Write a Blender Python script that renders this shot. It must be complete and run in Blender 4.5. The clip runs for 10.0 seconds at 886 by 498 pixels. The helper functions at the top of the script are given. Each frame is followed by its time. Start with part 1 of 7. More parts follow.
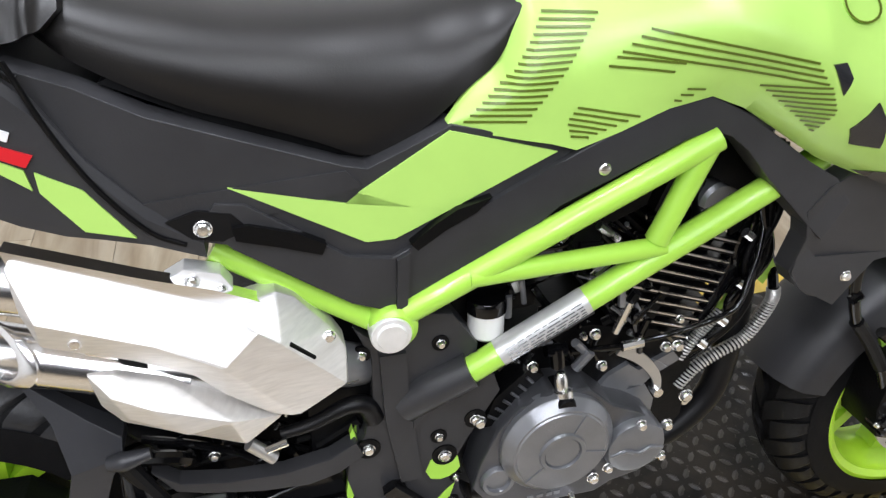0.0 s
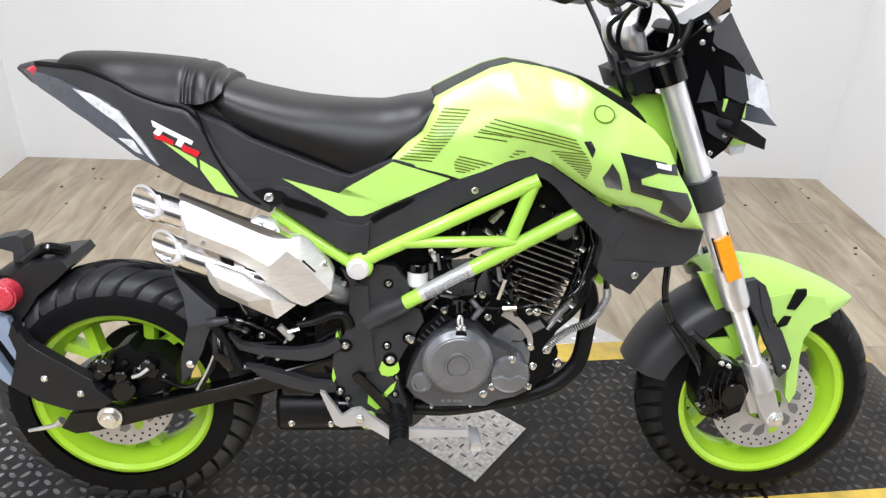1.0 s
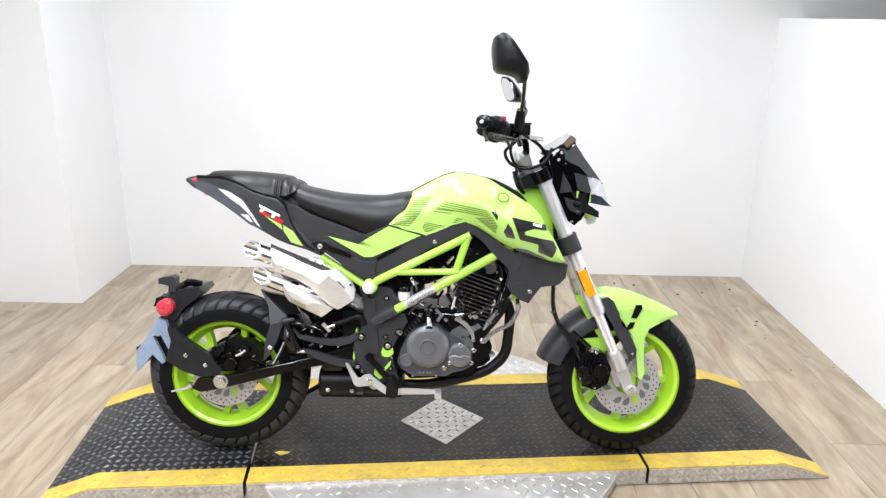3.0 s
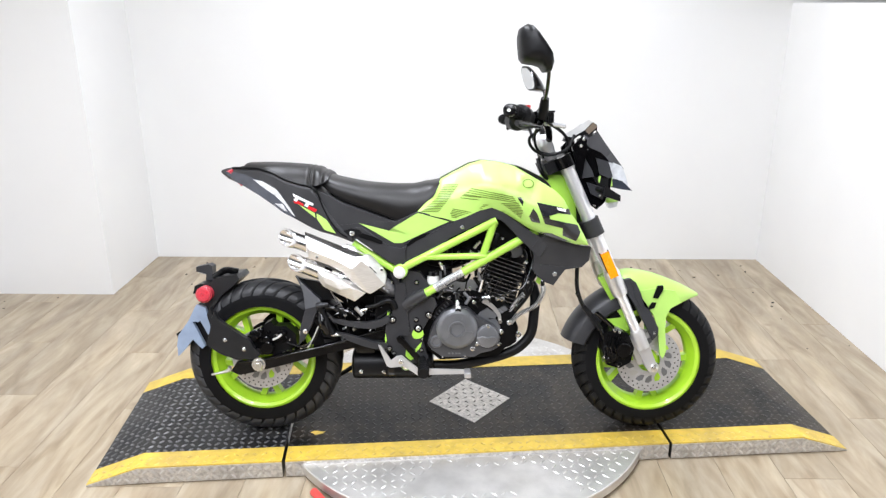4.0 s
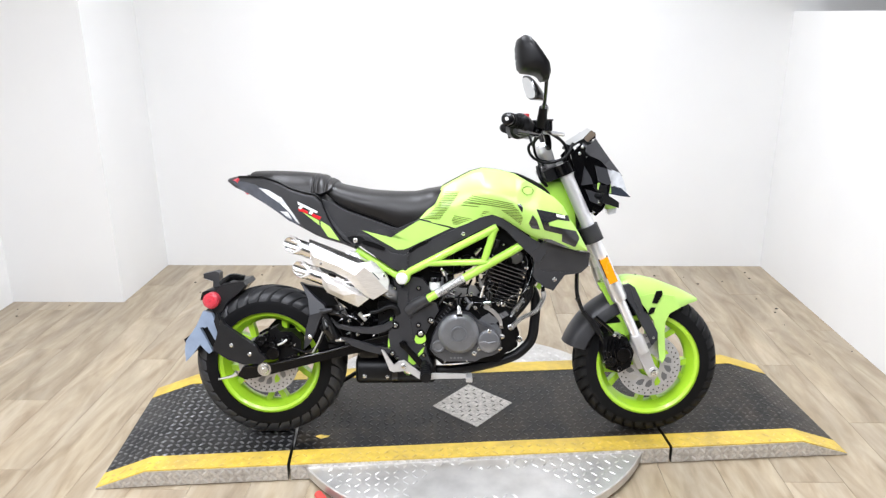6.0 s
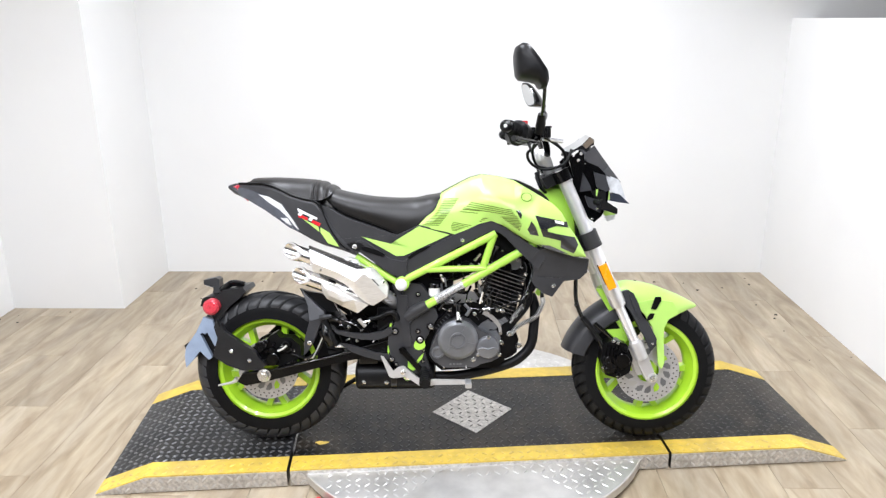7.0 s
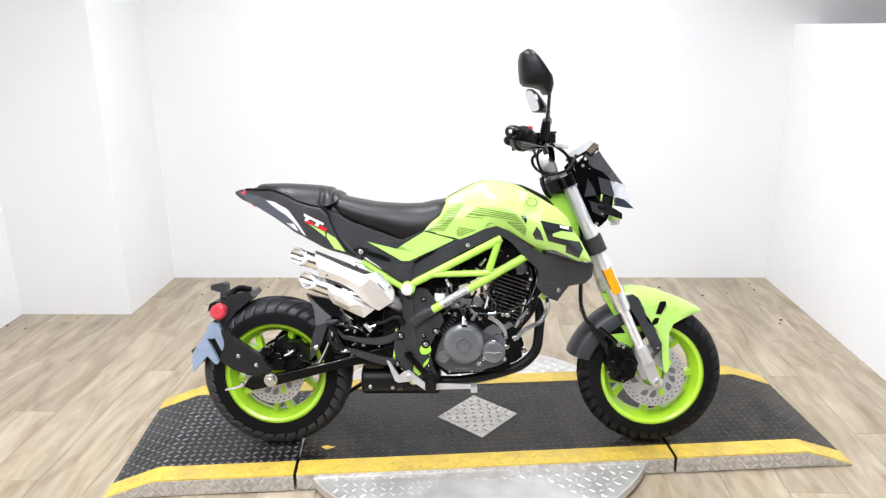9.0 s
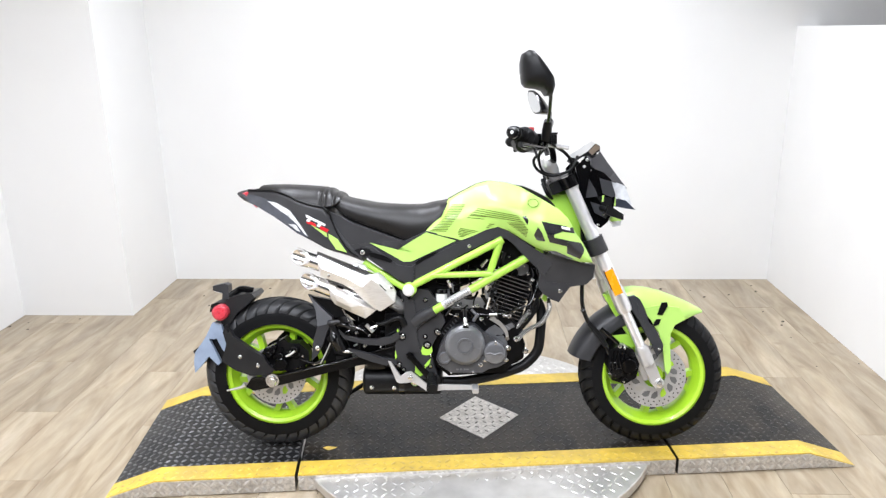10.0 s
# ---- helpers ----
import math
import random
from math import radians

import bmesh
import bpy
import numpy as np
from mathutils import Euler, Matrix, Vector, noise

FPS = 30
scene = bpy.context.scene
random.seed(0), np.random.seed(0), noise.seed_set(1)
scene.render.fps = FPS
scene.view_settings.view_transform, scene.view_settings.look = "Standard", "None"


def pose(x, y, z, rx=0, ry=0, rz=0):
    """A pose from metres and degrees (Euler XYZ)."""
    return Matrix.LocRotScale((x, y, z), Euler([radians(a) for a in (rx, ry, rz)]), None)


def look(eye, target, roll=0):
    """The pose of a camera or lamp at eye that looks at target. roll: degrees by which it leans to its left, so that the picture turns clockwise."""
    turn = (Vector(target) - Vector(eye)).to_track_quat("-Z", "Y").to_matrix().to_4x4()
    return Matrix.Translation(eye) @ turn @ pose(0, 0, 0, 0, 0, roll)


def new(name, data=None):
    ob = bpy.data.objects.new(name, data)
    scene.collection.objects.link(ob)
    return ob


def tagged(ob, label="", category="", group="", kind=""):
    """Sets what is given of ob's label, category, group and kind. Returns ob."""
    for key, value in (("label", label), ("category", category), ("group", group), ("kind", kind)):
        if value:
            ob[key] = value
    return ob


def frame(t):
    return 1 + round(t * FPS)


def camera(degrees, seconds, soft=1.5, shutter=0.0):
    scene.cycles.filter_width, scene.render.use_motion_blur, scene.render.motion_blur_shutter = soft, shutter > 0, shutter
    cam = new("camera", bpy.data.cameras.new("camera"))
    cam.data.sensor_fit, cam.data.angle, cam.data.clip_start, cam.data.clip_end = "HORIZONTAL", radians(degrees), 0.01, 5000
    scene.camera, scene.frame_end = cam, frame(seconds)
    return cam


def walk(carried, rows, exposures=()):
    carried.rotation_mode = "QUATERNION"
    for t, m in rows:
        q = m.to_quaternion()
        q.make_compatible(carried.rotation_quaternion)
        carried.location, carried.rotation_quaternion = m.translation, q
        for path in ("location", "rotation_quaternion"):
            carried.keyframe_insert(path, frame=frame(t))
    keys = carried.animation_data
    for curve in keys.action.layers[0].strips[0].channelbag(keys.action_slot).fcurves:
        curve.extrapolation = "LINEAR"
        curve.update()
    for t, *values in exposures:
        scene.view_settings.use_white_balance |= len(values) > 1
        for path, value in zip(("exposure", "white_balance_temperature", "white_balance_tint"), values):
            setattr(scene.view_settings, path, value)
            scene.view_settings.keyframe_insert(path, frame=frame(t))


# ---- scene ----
cam = camera(62.6, 10.0, 1.35)
PATH = [
    (0, (0.371, -0.521, 1.016), (0.767, 0.971, -0.255), 3.6),
    (0.2, (0.381, -0.645, 1.042), (0.709, 0.97, -0.092), 2.4),
    (0.5, (0.407, -0.806, 1.101), (0.732, 0.842, 0.015), 2.8),
    (0.8, (0.478, -0.995, 1.132), (0.622, 0.747, 0.161), 1.8),
    (1, (0.535, -1.116, 1.174), (0.618, 0.625, 0.195), 2.7),
    (1.2, (0.557, -1.269, 1.147), (0.667, 0.542, 0.306), 2.7),
    (1.5, (0.595, -1.409, 1.225), (0.742, 0.449, 0.498), 1.8),
    (1.8, (0.573, -1.581, 1.253), (0.691, 0.293, 0.565), 1.4),
    (2, (0.588, -1.66, 1.287), (0.633, 0.223, 0.614), -0.2),
    (2.2, (0.588, -1.762, 1.296), (0.628, 0.129, 0.645), 0.9),
    (2.5, (0.667, -1.874, 1.294), (0.658, -0.006, 0.581), 1.7),
    (2.7, (0.675, -1.95, 1.303), (0.663, -0.053, 0.668), 1.5),
    (3.8, (0.626, -2.129, 1.31), (0.602, -0.222, 0.707), -0.3),
    (4, (0.618, -2.122, 1.316), (0.579, -0.227, 0.675), -0.1),
    (4.5, (0.619, -2.137, 1.312), (0.563, -0.24, 0.682), 0.0),
    (5, (0.629, -2.155, 1.307), (0.572, -0.251, 0.7), -0.1),
    (5.5, (0.638, -2.159, 1.314), (0.577, -0.258, 0.694), -0.4),
    (7, (0.65, -2.17, 1.323), (0.581, -0.264, 0.723), -0.6),
    (7.5, (0.644, -2.17, 1.318), (0.58, -0.262, 0.724), -0.4),
    (8, (0.64, -2.177, 1.313), (0.561, -0.267, 0.724), -0.3),
    (8.5, (0.643, -2.182, 1.32), (0.561, -0.27, 0.74), -0.6),
    (9, (0.647, -2.184, 1.321), (0.566, -0.272, 0.739), -0.8),
    (9.5, (0.645, -2.184, 1.319), (0.56, -0.271, 0.74), -0.8),
    (10, (0.648, -2.188, 1.318), (0.562, -0.275, 0.742), -0.8),
]
EXPOSURE = [(0, -0.42), (0.45, -0.29), (1.2, -0.07), (1.7, 0.05), (2.5, 0.07), (6, 0.09), (7.5, 0.13), (10, 0.14)]
walk(cam, [(t, look(eye, target, roll)) for t, eye, target, roll in PATH], EXPOSURE)

# ---- light ----
FLOOR, CEIL = -0.057, 2.6
world = bpy.data.worlds.new("world")
scene.world = world
world.use_nodes = True
world.node_tree.nodes["Background"].inputs[0].default_value = (0.9, 0.95, 1.0, 1)
world.node_tree.nodes["Background"].inputs[1].default_value = 0.05
LAMP_WATTS = 30.0

# ---- mesh tools ----


def part(name, bm, material, parent=None, label="", sharp=35, category="", kind="", group=""):
    """Links a bmesh as one mesh object, under a thing or a part if one is given."""
    me = bpy.data.meshes.new(name)
    bmesh.ops.recalc_face_normals(bm, faces=bm.faces[:])
    bm.to_mesh(me)
    bm.free()
    me.materials.append(material)
    for p in me.polygons:
        p.use_smooth = True
    me.set_sharp_from_angle(angle=radians(sharp))
    ob = new(name, me)
    if 8 < len(me.polygons) < 1500 and sharp < 45:
        wn = ob.modifiers.new("even_normals", "WEIGHTED_NORMAL")
        wn.keep_sharp = True
        wn.weight = 80
    if parent is not None:
        ob.parent = parent
    return tagged(ob, label, category, group, kind)


def thing(name, m, label, category, group="", kind=""):
    ob = new(name)
    ob.matrix_world = m
    ob.empty_display_size = 0.1
    return tagged(ob, label, category, group, kind)


def mirrored(bm):
    far = bm.copy()
    for v in far.verts:
        v.co.y = -v.co.y
    bmesh.ops.reverse_faces(far, faces=far.faces[:])
    return far


def pair(name, bm, material, parent, label="", sharp=35):
    """A part and its twin on the other side of the middle plane."""
    far = mirrored(bm)
    a = part(name, bm, material, parent, label, sharp)
    b = part(name, far, material, parent, label, sharp)
    return a, b


def soften(bm, width, segments=2, angle=30):
    if width > 0:
        edges = [e for e in bm.edges if len(e.link_faces) == 2 and e.calc_face_angle(0) > radians(angle)]
        bmesh.ops.bevel(bm, geom=edges, offset=width, segments=segments, affect="EDGES", profile=0.6, clamp_overlap=True)
    return bm


def box(x0, x1, y0, y1, z0, z1, bevel=0.0):
    bm = bmesh.new()
    bmesh.ops.create_cube(bm, size=1)
    for v in bm.verts:
        v.co = Vector((x0 + (v.co.x + 0.5) * (x1 - x0), y0 + (v.co.y + 0.5) * (y1 - y0), z0 + (v.co.z + 0.5) * (z1 - z0)))
    return soften(bm, bevel)


def prism(pts, y0, y1, bevel=0.002, bm=None, inset=0.0):
    """A plate with the outline pts in x and z, from depth y0 (the near face) to y1."""
    bm = bm or bmesh.new()
    near = [bm.verts.new((x, y0(x, z) if callable(y0) else y0, z)) for x, z in pts]
    back = [bm.verts.new((x, (y0(x, z) + y1) if callable(y0) else y1, z)) for x, z in pts]
    bm.faces.new(near)
    bm.faces.new(back[::-1])
    n = len(pts)
    for i in range(n):
        bm.faces.new((near[i], back[i], back[(i + 1) % n], near[(i + 1) % n]))
    soften(bm, bevel)
    return bm


def plate(pts, y0, y1, inset=0.008, rise=0.004, bevel=0.0025):
    """A moulded panel: the outline pts with a sloping rim and a raised middle, from depth y0 to y1."""
    bm = bmesh.new()
    dep = y0 if callable(y0) else (lambda x, z: y0)
    thick = y1 if callable(y0) else y1 - y0
    near = [bm.verts.new((x, dep(x, z), z)) for x, z in pts]
    back = [bm.verts.new((x, dep(x, z) + thick, z)) for x, z in pts]
    face = bm.faces.new(near)
    bm.faces.new(back[::-1])
    for i in range(len(pts)):
        bm.faces.new((near[i], back[i], back[(i + 1) % len(pts)], near[(i + 1) % len(pts)]))
    bmesh.ops.inset_region(bm, faces=[face], thickness=inset, depth=0.0, use_even_offset=True)
    for v in face.verts:
        v.co.y -= rise
    return soften(bm, bevel, 2, 12)


def curve_points(pts, per=6):
    """A smooth line through pts."""
    p = [Vector(q) for q in pts]
    if len(p) < 3:
        return p
    ext = [2 * p[0] - p[1]] + p + [2 * p[-1] - p[-2]]
    out = []
    for i in range(1, len(ext) - 2):
        a, b, c, d = ext[i - 1:i + 3]
        for k in range(per):
            t = k / per
            out.append(0.5 * ((2 * b) + (c - a) * t + (2 * a - 5 * b + 4 * c - d) * t * t + (3 * b - a - 3 * c + d) * t ** 3))
    return out + [p[-1]]


def tube(pts, r, n=12, per=6, bm=None, smooth=True, cap=True):
    """A round tube along pts; r is one radius or one for each point along the way."""
    bm = bm or bmesh.new()
    line = curve_points(pts, per) if smooth else [Vector(q) for q in pts]
    m = len(line)
    radii = [r] * m if not isinstance(r, (list, tuple)) else [float(np.interp(i / (m - 1), np.linspace(0, 1, len(r)), r)) for i in range(m)]
    side, rings = None, []
    for i, q in enumerate(line):
        way = (line[min(i + 1, m - 1)] - line[max(i - 1, 0)]).normalized()
        if side is None:
            side = way.cross(Vector((0, 1, 0)) if abs(way.y) < 0.9 else Vector((1, 0, 0))).normalized()
        side = (side - way * side.dot(way)).normalized()
        up = way.cross(side)
        rings.append([bm.verts.new(q + radii[i] * (math.cos(a) * side + math.sin(a) * up)) for a in [2 * math.pi * k / n for k in range(n)]])
    for a, b in zip(rings, rings[1:]):
        for k in range(n):
            bm.faces.new((a[k], a[(k + 1) % n], b[(k + 1) % n], b[k]))
    if cap:
        bm.faces.new(rings[0][::-1])
        bm.faces.new(rings[-1])
    return bm


def lathe(profile, cx, cz, n=48, bm=None, closed=False):
    """A body turned about an axis along y through (cx, cz); profile: (radius, y) rows."""
    bm = bm or bmesh.new()
    rings = []
    for r, y in profile:
        if r < 1e-6:
            rings.append([bm.verts.new((cx, y, cz))])
        else:
            rings.append([bm.verts.new((cx + r * math.cos(2 * math.pi * k / n), y, cz + r * math.sin(2 * math.pi * k / n))) for k in range(n)])
    pairs = list(zip(rings, rings[1:])) + ([(rings[-1], rings[0])] if closed else [])
    for a, b in pairs:
        for k in range(n):
            j = (k + 1) % n
            if len(a) == 1 and len(b) > 1:
                bm.faces.new((a[0], b[j], b[k]))
            elif len(b) == 1 and len(a) > 1:
                bm.faces.new((a[k], a[j], b[0]))
            elif len(a) > 1:
                bm.faces.new((a[k], a[j], b[j], b[k]))
    return bm


def loft(rings, cap=True, closed=True, bm=None):
    bm = bm or bmesh.new()
    vs = [[bm.verts.new(q) for q in ring] for ring in rings]
    for a, b in zip(vs, vs[1:]):
        n = len(a)
        for k in range(n if closed else n - 1):
            bm.faces.new((a[k], a[(k + 1) % n], b[(k + 1) % n], b[k]))
    if cap and closed:
        bm.faces.new(vs[0][::-1])
        bm.faces.new(vs[-1])
    return bm


def bolt(x, z, y, r=0.006, h=0.005, bm=None):
    """A hexagon socket bolt head that looks to the near side."""
    bm = bm or bmesh.new()
    r *= 0.86
    lathe([(r * 1.2, y), (r * 1.2, y - h * 0.2), (r * 1.05, y - h * 0.3), (r * 0.98, y - h * 0.7), (r * 0.7, y - h), (r * 0.3, y - h * 1.04), (0, y - h * 1.05)], x, z, 14, bm)
    return bm


def lerp(x, xs, ys):
    return float(np.interp(x, xs, ys))


# ---- materials ----


def mat(name, colour, rough=0.5, metal=0.0, var=0.12, scale=18.0, bump=0.0, bump_scale=200.0, coat=0.0, dirt_or_sheen=None, dirt_or_sheen_amount=0.3, stretch=(1, 1, 1), rough_var=0.1, spec=0.5):
    m = bpy.data.materials.new(name)
    m.use_nodes = True
    t = m.node_tree
    b = t.nodes["Principled BSDF"]
    b.inputs["Metallic"].default_value = metal
    b.inputs["Coat Weight"].default_value = coat
    b.inputs["Specular IOR Level"].default_value = spec
    b.inputs["Coat Roughness"].default_value = 0.07
    co = t.nodes.new("ShaderNodeTexCoord")
    mp = t.nodes.new("ShaderNodeMapping")
    mp.inputs["Scale"].default_value = stretch
    t.links.new(co.outputs["Object"], mp.inputs[0])
    n1 = t.nodes.new("ShaderNodeTexNoise")
    n1.inputs["Scale"].default_value = scale
    n1.inputs["Detail"].default_value = 6
    t.links.new(mp.outputs[0], n1.inputs["Vector"])
    n2 = t.nodes.new("ShaderNodeTexNoise")
    n2.inputs["Scale"].default_value = scale * 0.17
    n2.inputs["Detail"].default_value = 4
    t.links.new(mp.outputs[0], n2.inputs["Vector"])
    ramp = t.nodes.new("ShaderNodeValToRGB")
    lo, hi = [tuple(min(1, c * k) for c in colour) + (1,) for k in (1 - var, 1 + var)]
    ramp.color_ramp.elements[0].color, ramp.color_ramp.elements[1].color = lo, hi
    ramp.color_ramp.elements[0].position, ramp.color_ramp.elements[1].position = 0.3, 0.7
    t.links.new(n1.outputs["Fac"], ramp.inputs[0])
    last = ramp.outputs[0]
    if dirt_or_sheen:
        mask = t.nodes.new("ShaderNodeValToRGB")
        mask.color_ramp.elements[0].position, mask.color_ramp.elements[1].position = 0.45, 0.72
        t.links.new(n2.outputs["Fac"], mask.inputs[0])
        k = t.nodes.new("ShaderNodeMath")
        k.operation = "MULTIPLY"
        k.inputs[1].default_value = dirt_or_sheen_amount
        t.links.new(mask.outputs[0], k.inputs[0])
        mix = t.nodes.new("ShaderNodeMixRGB")
        t.links.new(k.outputs[0], mix.inputs[0])
        t.links.new(last, mix.inputs[1])
        mix.inputs[2].default_value = (*dirt_or_sheen, 1)
        last = mix.outputs[0]
    t.links.new(last, b.inputs["Base Color"])
    rr = t.nodes.new("ShaderNodeMapRange")
    rr.inputs["To Min"].default_value, rr.inputs["To Max"].default_value = max(0.02, rough - rough_var), min(1, rough + rough_var)
    t.links.new(n2.outputs["Fac"], rr.inputs[0])
    t.links.new(rr.outputs[0], b.inputs["Roughness"])
    if bump:
        n3 = t.nodes.new("ShaderNodeTexNoise")
        n3.inputs["Scale"].default_value = bump_scale
        n3.inputs["Detail"].default_value = 3
        t.links.new(mp.outputs[0], n3.inputs["Vector"])
        bp = t.nodes.new("ShaderNodeBump")
        bp.inputs["Strength"].default_value = bump
        bp.inputs["Distance"].default_value = 0.002
        t.links.new(n3.outputs["Fac"], bp.inputs["Height"])
        t.links.new(bp.outputs[0], b.inputs["Normal"])
    return m


GREEN = mat("lime_paint", (0.43, 0.69, 0.15), 0.40, var=0.03, coat=0.4, rough_var=0.05, spec=0.33)
GREEN.node_tree.nodes["Principled BSDF"].inputs["Coat Roughness"].default_value = 0.25
FRAME_GREEN = mat("lime_frame_paint", (0.39, 0.69, 0.08), 0.34, var=0.03, coat=0.3, bump=0.03, bump_scale=400)
RIM_GREEN = mat("lime_rim_paint", (0.41, 0.69, 0.035), 0.3, var=0.04, coat=0.4)
BLACK = mat("black_plastic", (0.0045, 0.0045, 0.005), 0.42, var=0.15, bump=0.12, bump_scale=700, spec=0.22)
GREY = mat("dark_grey_plastic", (0.030, 0.030, 0.032), 0.40, var=0.16, bump=0.10, bump_scale=650, spec=0.37, rough_var=0.08)
GLOSS = mat("gloss_black", (0.0022, 0.0022, 0.0026), 0.16, var=0.2, coat=0.35, spec=0.3)
SEAT = mat("seat_vinyl", (0.0085, 0.0075, 0.0069), 0.40, var=0.2, bump=0.07, bump_scale=620, spec=0.37, rough_var=0.07)
RUBBER = mat("tyre_rubber", (0.0045, 0.0045, 0.005), 0.62, var=0.18, bump=0.2, bump_scale=300, dirt_or_sheen=(0.010, 0.0095, 0.009), dirt_or_sheen_amount=0.25, spec=0.11)
SCREEN = mat("smoked_screen", (0.050, 0.050, 0.055), 0.26, var=0.15, coat=0.3, spec=0.35)
DASH_PALE = mat("pale_dash_plastic", (0.62, 0.62, 0.61), 0.32, 0.2, var=0.06)
DASH_CAP = mat("brown_grey_cap", (0.20, 0.155, 0.115), 0.35, 0.4, var=0.1)
SWINGARM = mat("swingarm_black", (0.0022, 0.0022, 0.0026), 0.18, var=0.2, spec=0.3, coat=0.3)
TREAD_FRONT = mat("front_tread_rubber", (0.0065, 0.0065, 0.007), 0.5, var=0.25, scale=40, bump=0.2, bump_scale=260, dirt_or_sheen=(0.012, 0.012, 0.0115), dirt_or_sheen_amount=0.35, spec=0.2)
# Paler than the sidewall: some dust, and overhead light put into the colour.
TREAD = mat("lit_dusty_tread_rubber", (0.023, 0.0235, 0.0255), 0.42, var=0.25, scale=40, bump=0.2, bump_scale=260, dirt_or_sheen=(0.032, 0.0315, 0.031), dirt_or_sheen_amount=0.4, spec=0.36)
# The darker tan patches paint in grey and tan reflections on the shields.
STEEL = mat("brushed_steel", (0.80, 0.785, 0.76), 0.5, 0.8, var=0.07, scale=60, stretch=(1, 1, 6), bump=0.22, bump_scale=14, dirt_or_sheen=(0.64, 0.60, 0.54), dirt_or_sheen_amount=0.35, rough_var=0.12)
CHROME = mat("chrome", (0.88, 0.88, 0.89), 0.2, 1.0, var=0.03, rough_var=0.06)
ALLOY = mat("cast_alloy", (0.74, 0.74, 0.74), 0.34, 0.85, var=0.06, bump=0.08, bump_scale=300)
FORK_SILVER = mat("polished_fork_silver", (0.90, 0.90, 0.91), 0.33, 0.7, var=0.04, rough_var=0.06)
ENGINE = mat("engine_paint", (0.22, 0.225, 0.238), 0.3, 0.6, var=0.14, bump=0.1, bump_scale=420)
ENGINE_DARK = mat("engine_black", (0.0032, 0.0032, 0.0036), 0.4, 0.1, var=0.25, bump=0.15, bump_scale=300, spec=0.17)
FIN_EDGE = mat("machined_fin_edge", (0.75, 0.75, 0.76), 0.3, 1.0, var=0.08)
BOLT = mat("bolt_zinc", (0.9, 0.9, 0.89), 0.26, 1.0, var=0.08)
AMBER = mat("amber_reflector", (0.95, 0.34, 0.008), 0.25, var=0.08, scale=300, coat=0.5)
RED_PAINT = mat("red_lever_paint", (0.62, 0.06, 0.05), 0.4, var=0.08)
RED = mat("red_reflector", (0.53, 0.035, 0.055), 0.3, var=0.3, scale=260, coat=0.4, bump=0.25, bump_scale=420)
FILM = mat("blue_protective_film", (0.24, 0.30, 0.40), 0.3, var=0.12, scale=25, bump=0.15, bump_scale=60)
SMOKE = mat("smoked_tail_lens", (0.035, 0.04, 0.055), 0.14, var=0.2, scale=30, coat=0.7)
CLEAR_REFLECTOR = mat("lamp_reflector", (0.8, 0.82, 0.86), 0.16, 0.6, var=0.3, scale=90, bump=0.7, bump_scale=110, coat=0.6)
WHITE_PLASTIC = mat("white_plastic", (0.75, 0.75, 0.72), 0.35, var=0.04)
DECAL_BLACK = mat("black_decal", (0.016, 0.017, 0.02), 0.3, var=0.15, coat=0.3)
DECAL_OLIVE = mat("olive_stripe_decal", (0.10, 0.14, 0.012), 0.35, var=0.05)
DECAL_WHITE = mat("white_decal", (0.8, 0.8, 0.8), 0.35, var=0.03)
DECAL_RED = mat("red_decal", (0.62, 0.012, 0.02), 0.3, var=0.05)
DISC = mat("brake_disc_steel", (0.60, 0.60, 0.61), 0.42, 0.85, var=0.1, scale=40, bump=0.1, bump_scale=150)
WALL = mat("white_wall_paint", (0.80, 0.80, 0.79), 0.6, var=0.012, scale=3, bump=0.06, bump_scale=120, dirt_or_sheen=(0.72, 0.71, 0.70), dirt_or_sheen_amount=0.12)
GREYWALL = mat("grey_wall_paint", (0.22, 0.22, 0.22), 0.6, var=0.03, scale=4)
# Dark colour stands in for the unlit room that black parts reflect.
SOUTHWALL = mat("unlit_room_dark", (0.10, 0.10, 0.10), 0.6, var=0.05, scale=4)
# Grey chosen to dim what upward faces reflect; the ceiling is out of view.
CEILING = mat("ceiling_paint", (0.42, 0.42, 0.42), 0.7, var=0.03, scale=4)
YELLOW_LUG = mat("scuffed_yellow_lugs", (0.57, 0.40, 0.075), 0.38, var=0.3, scale=60, dirt_or_sheen=(0.27, 0.20, 0.09), dirt_or_sheen_amount=0.5)
YELLOW = mat("yellow_floor_paint", (0.60, 0.42, 0.06), 0.42, var=0.16, scale=30, dirt_or_sheen=(0.27, 0.20, 0.08), dirt_or_sheen_amount=0.6, bump=0.15, bump_scale=120)


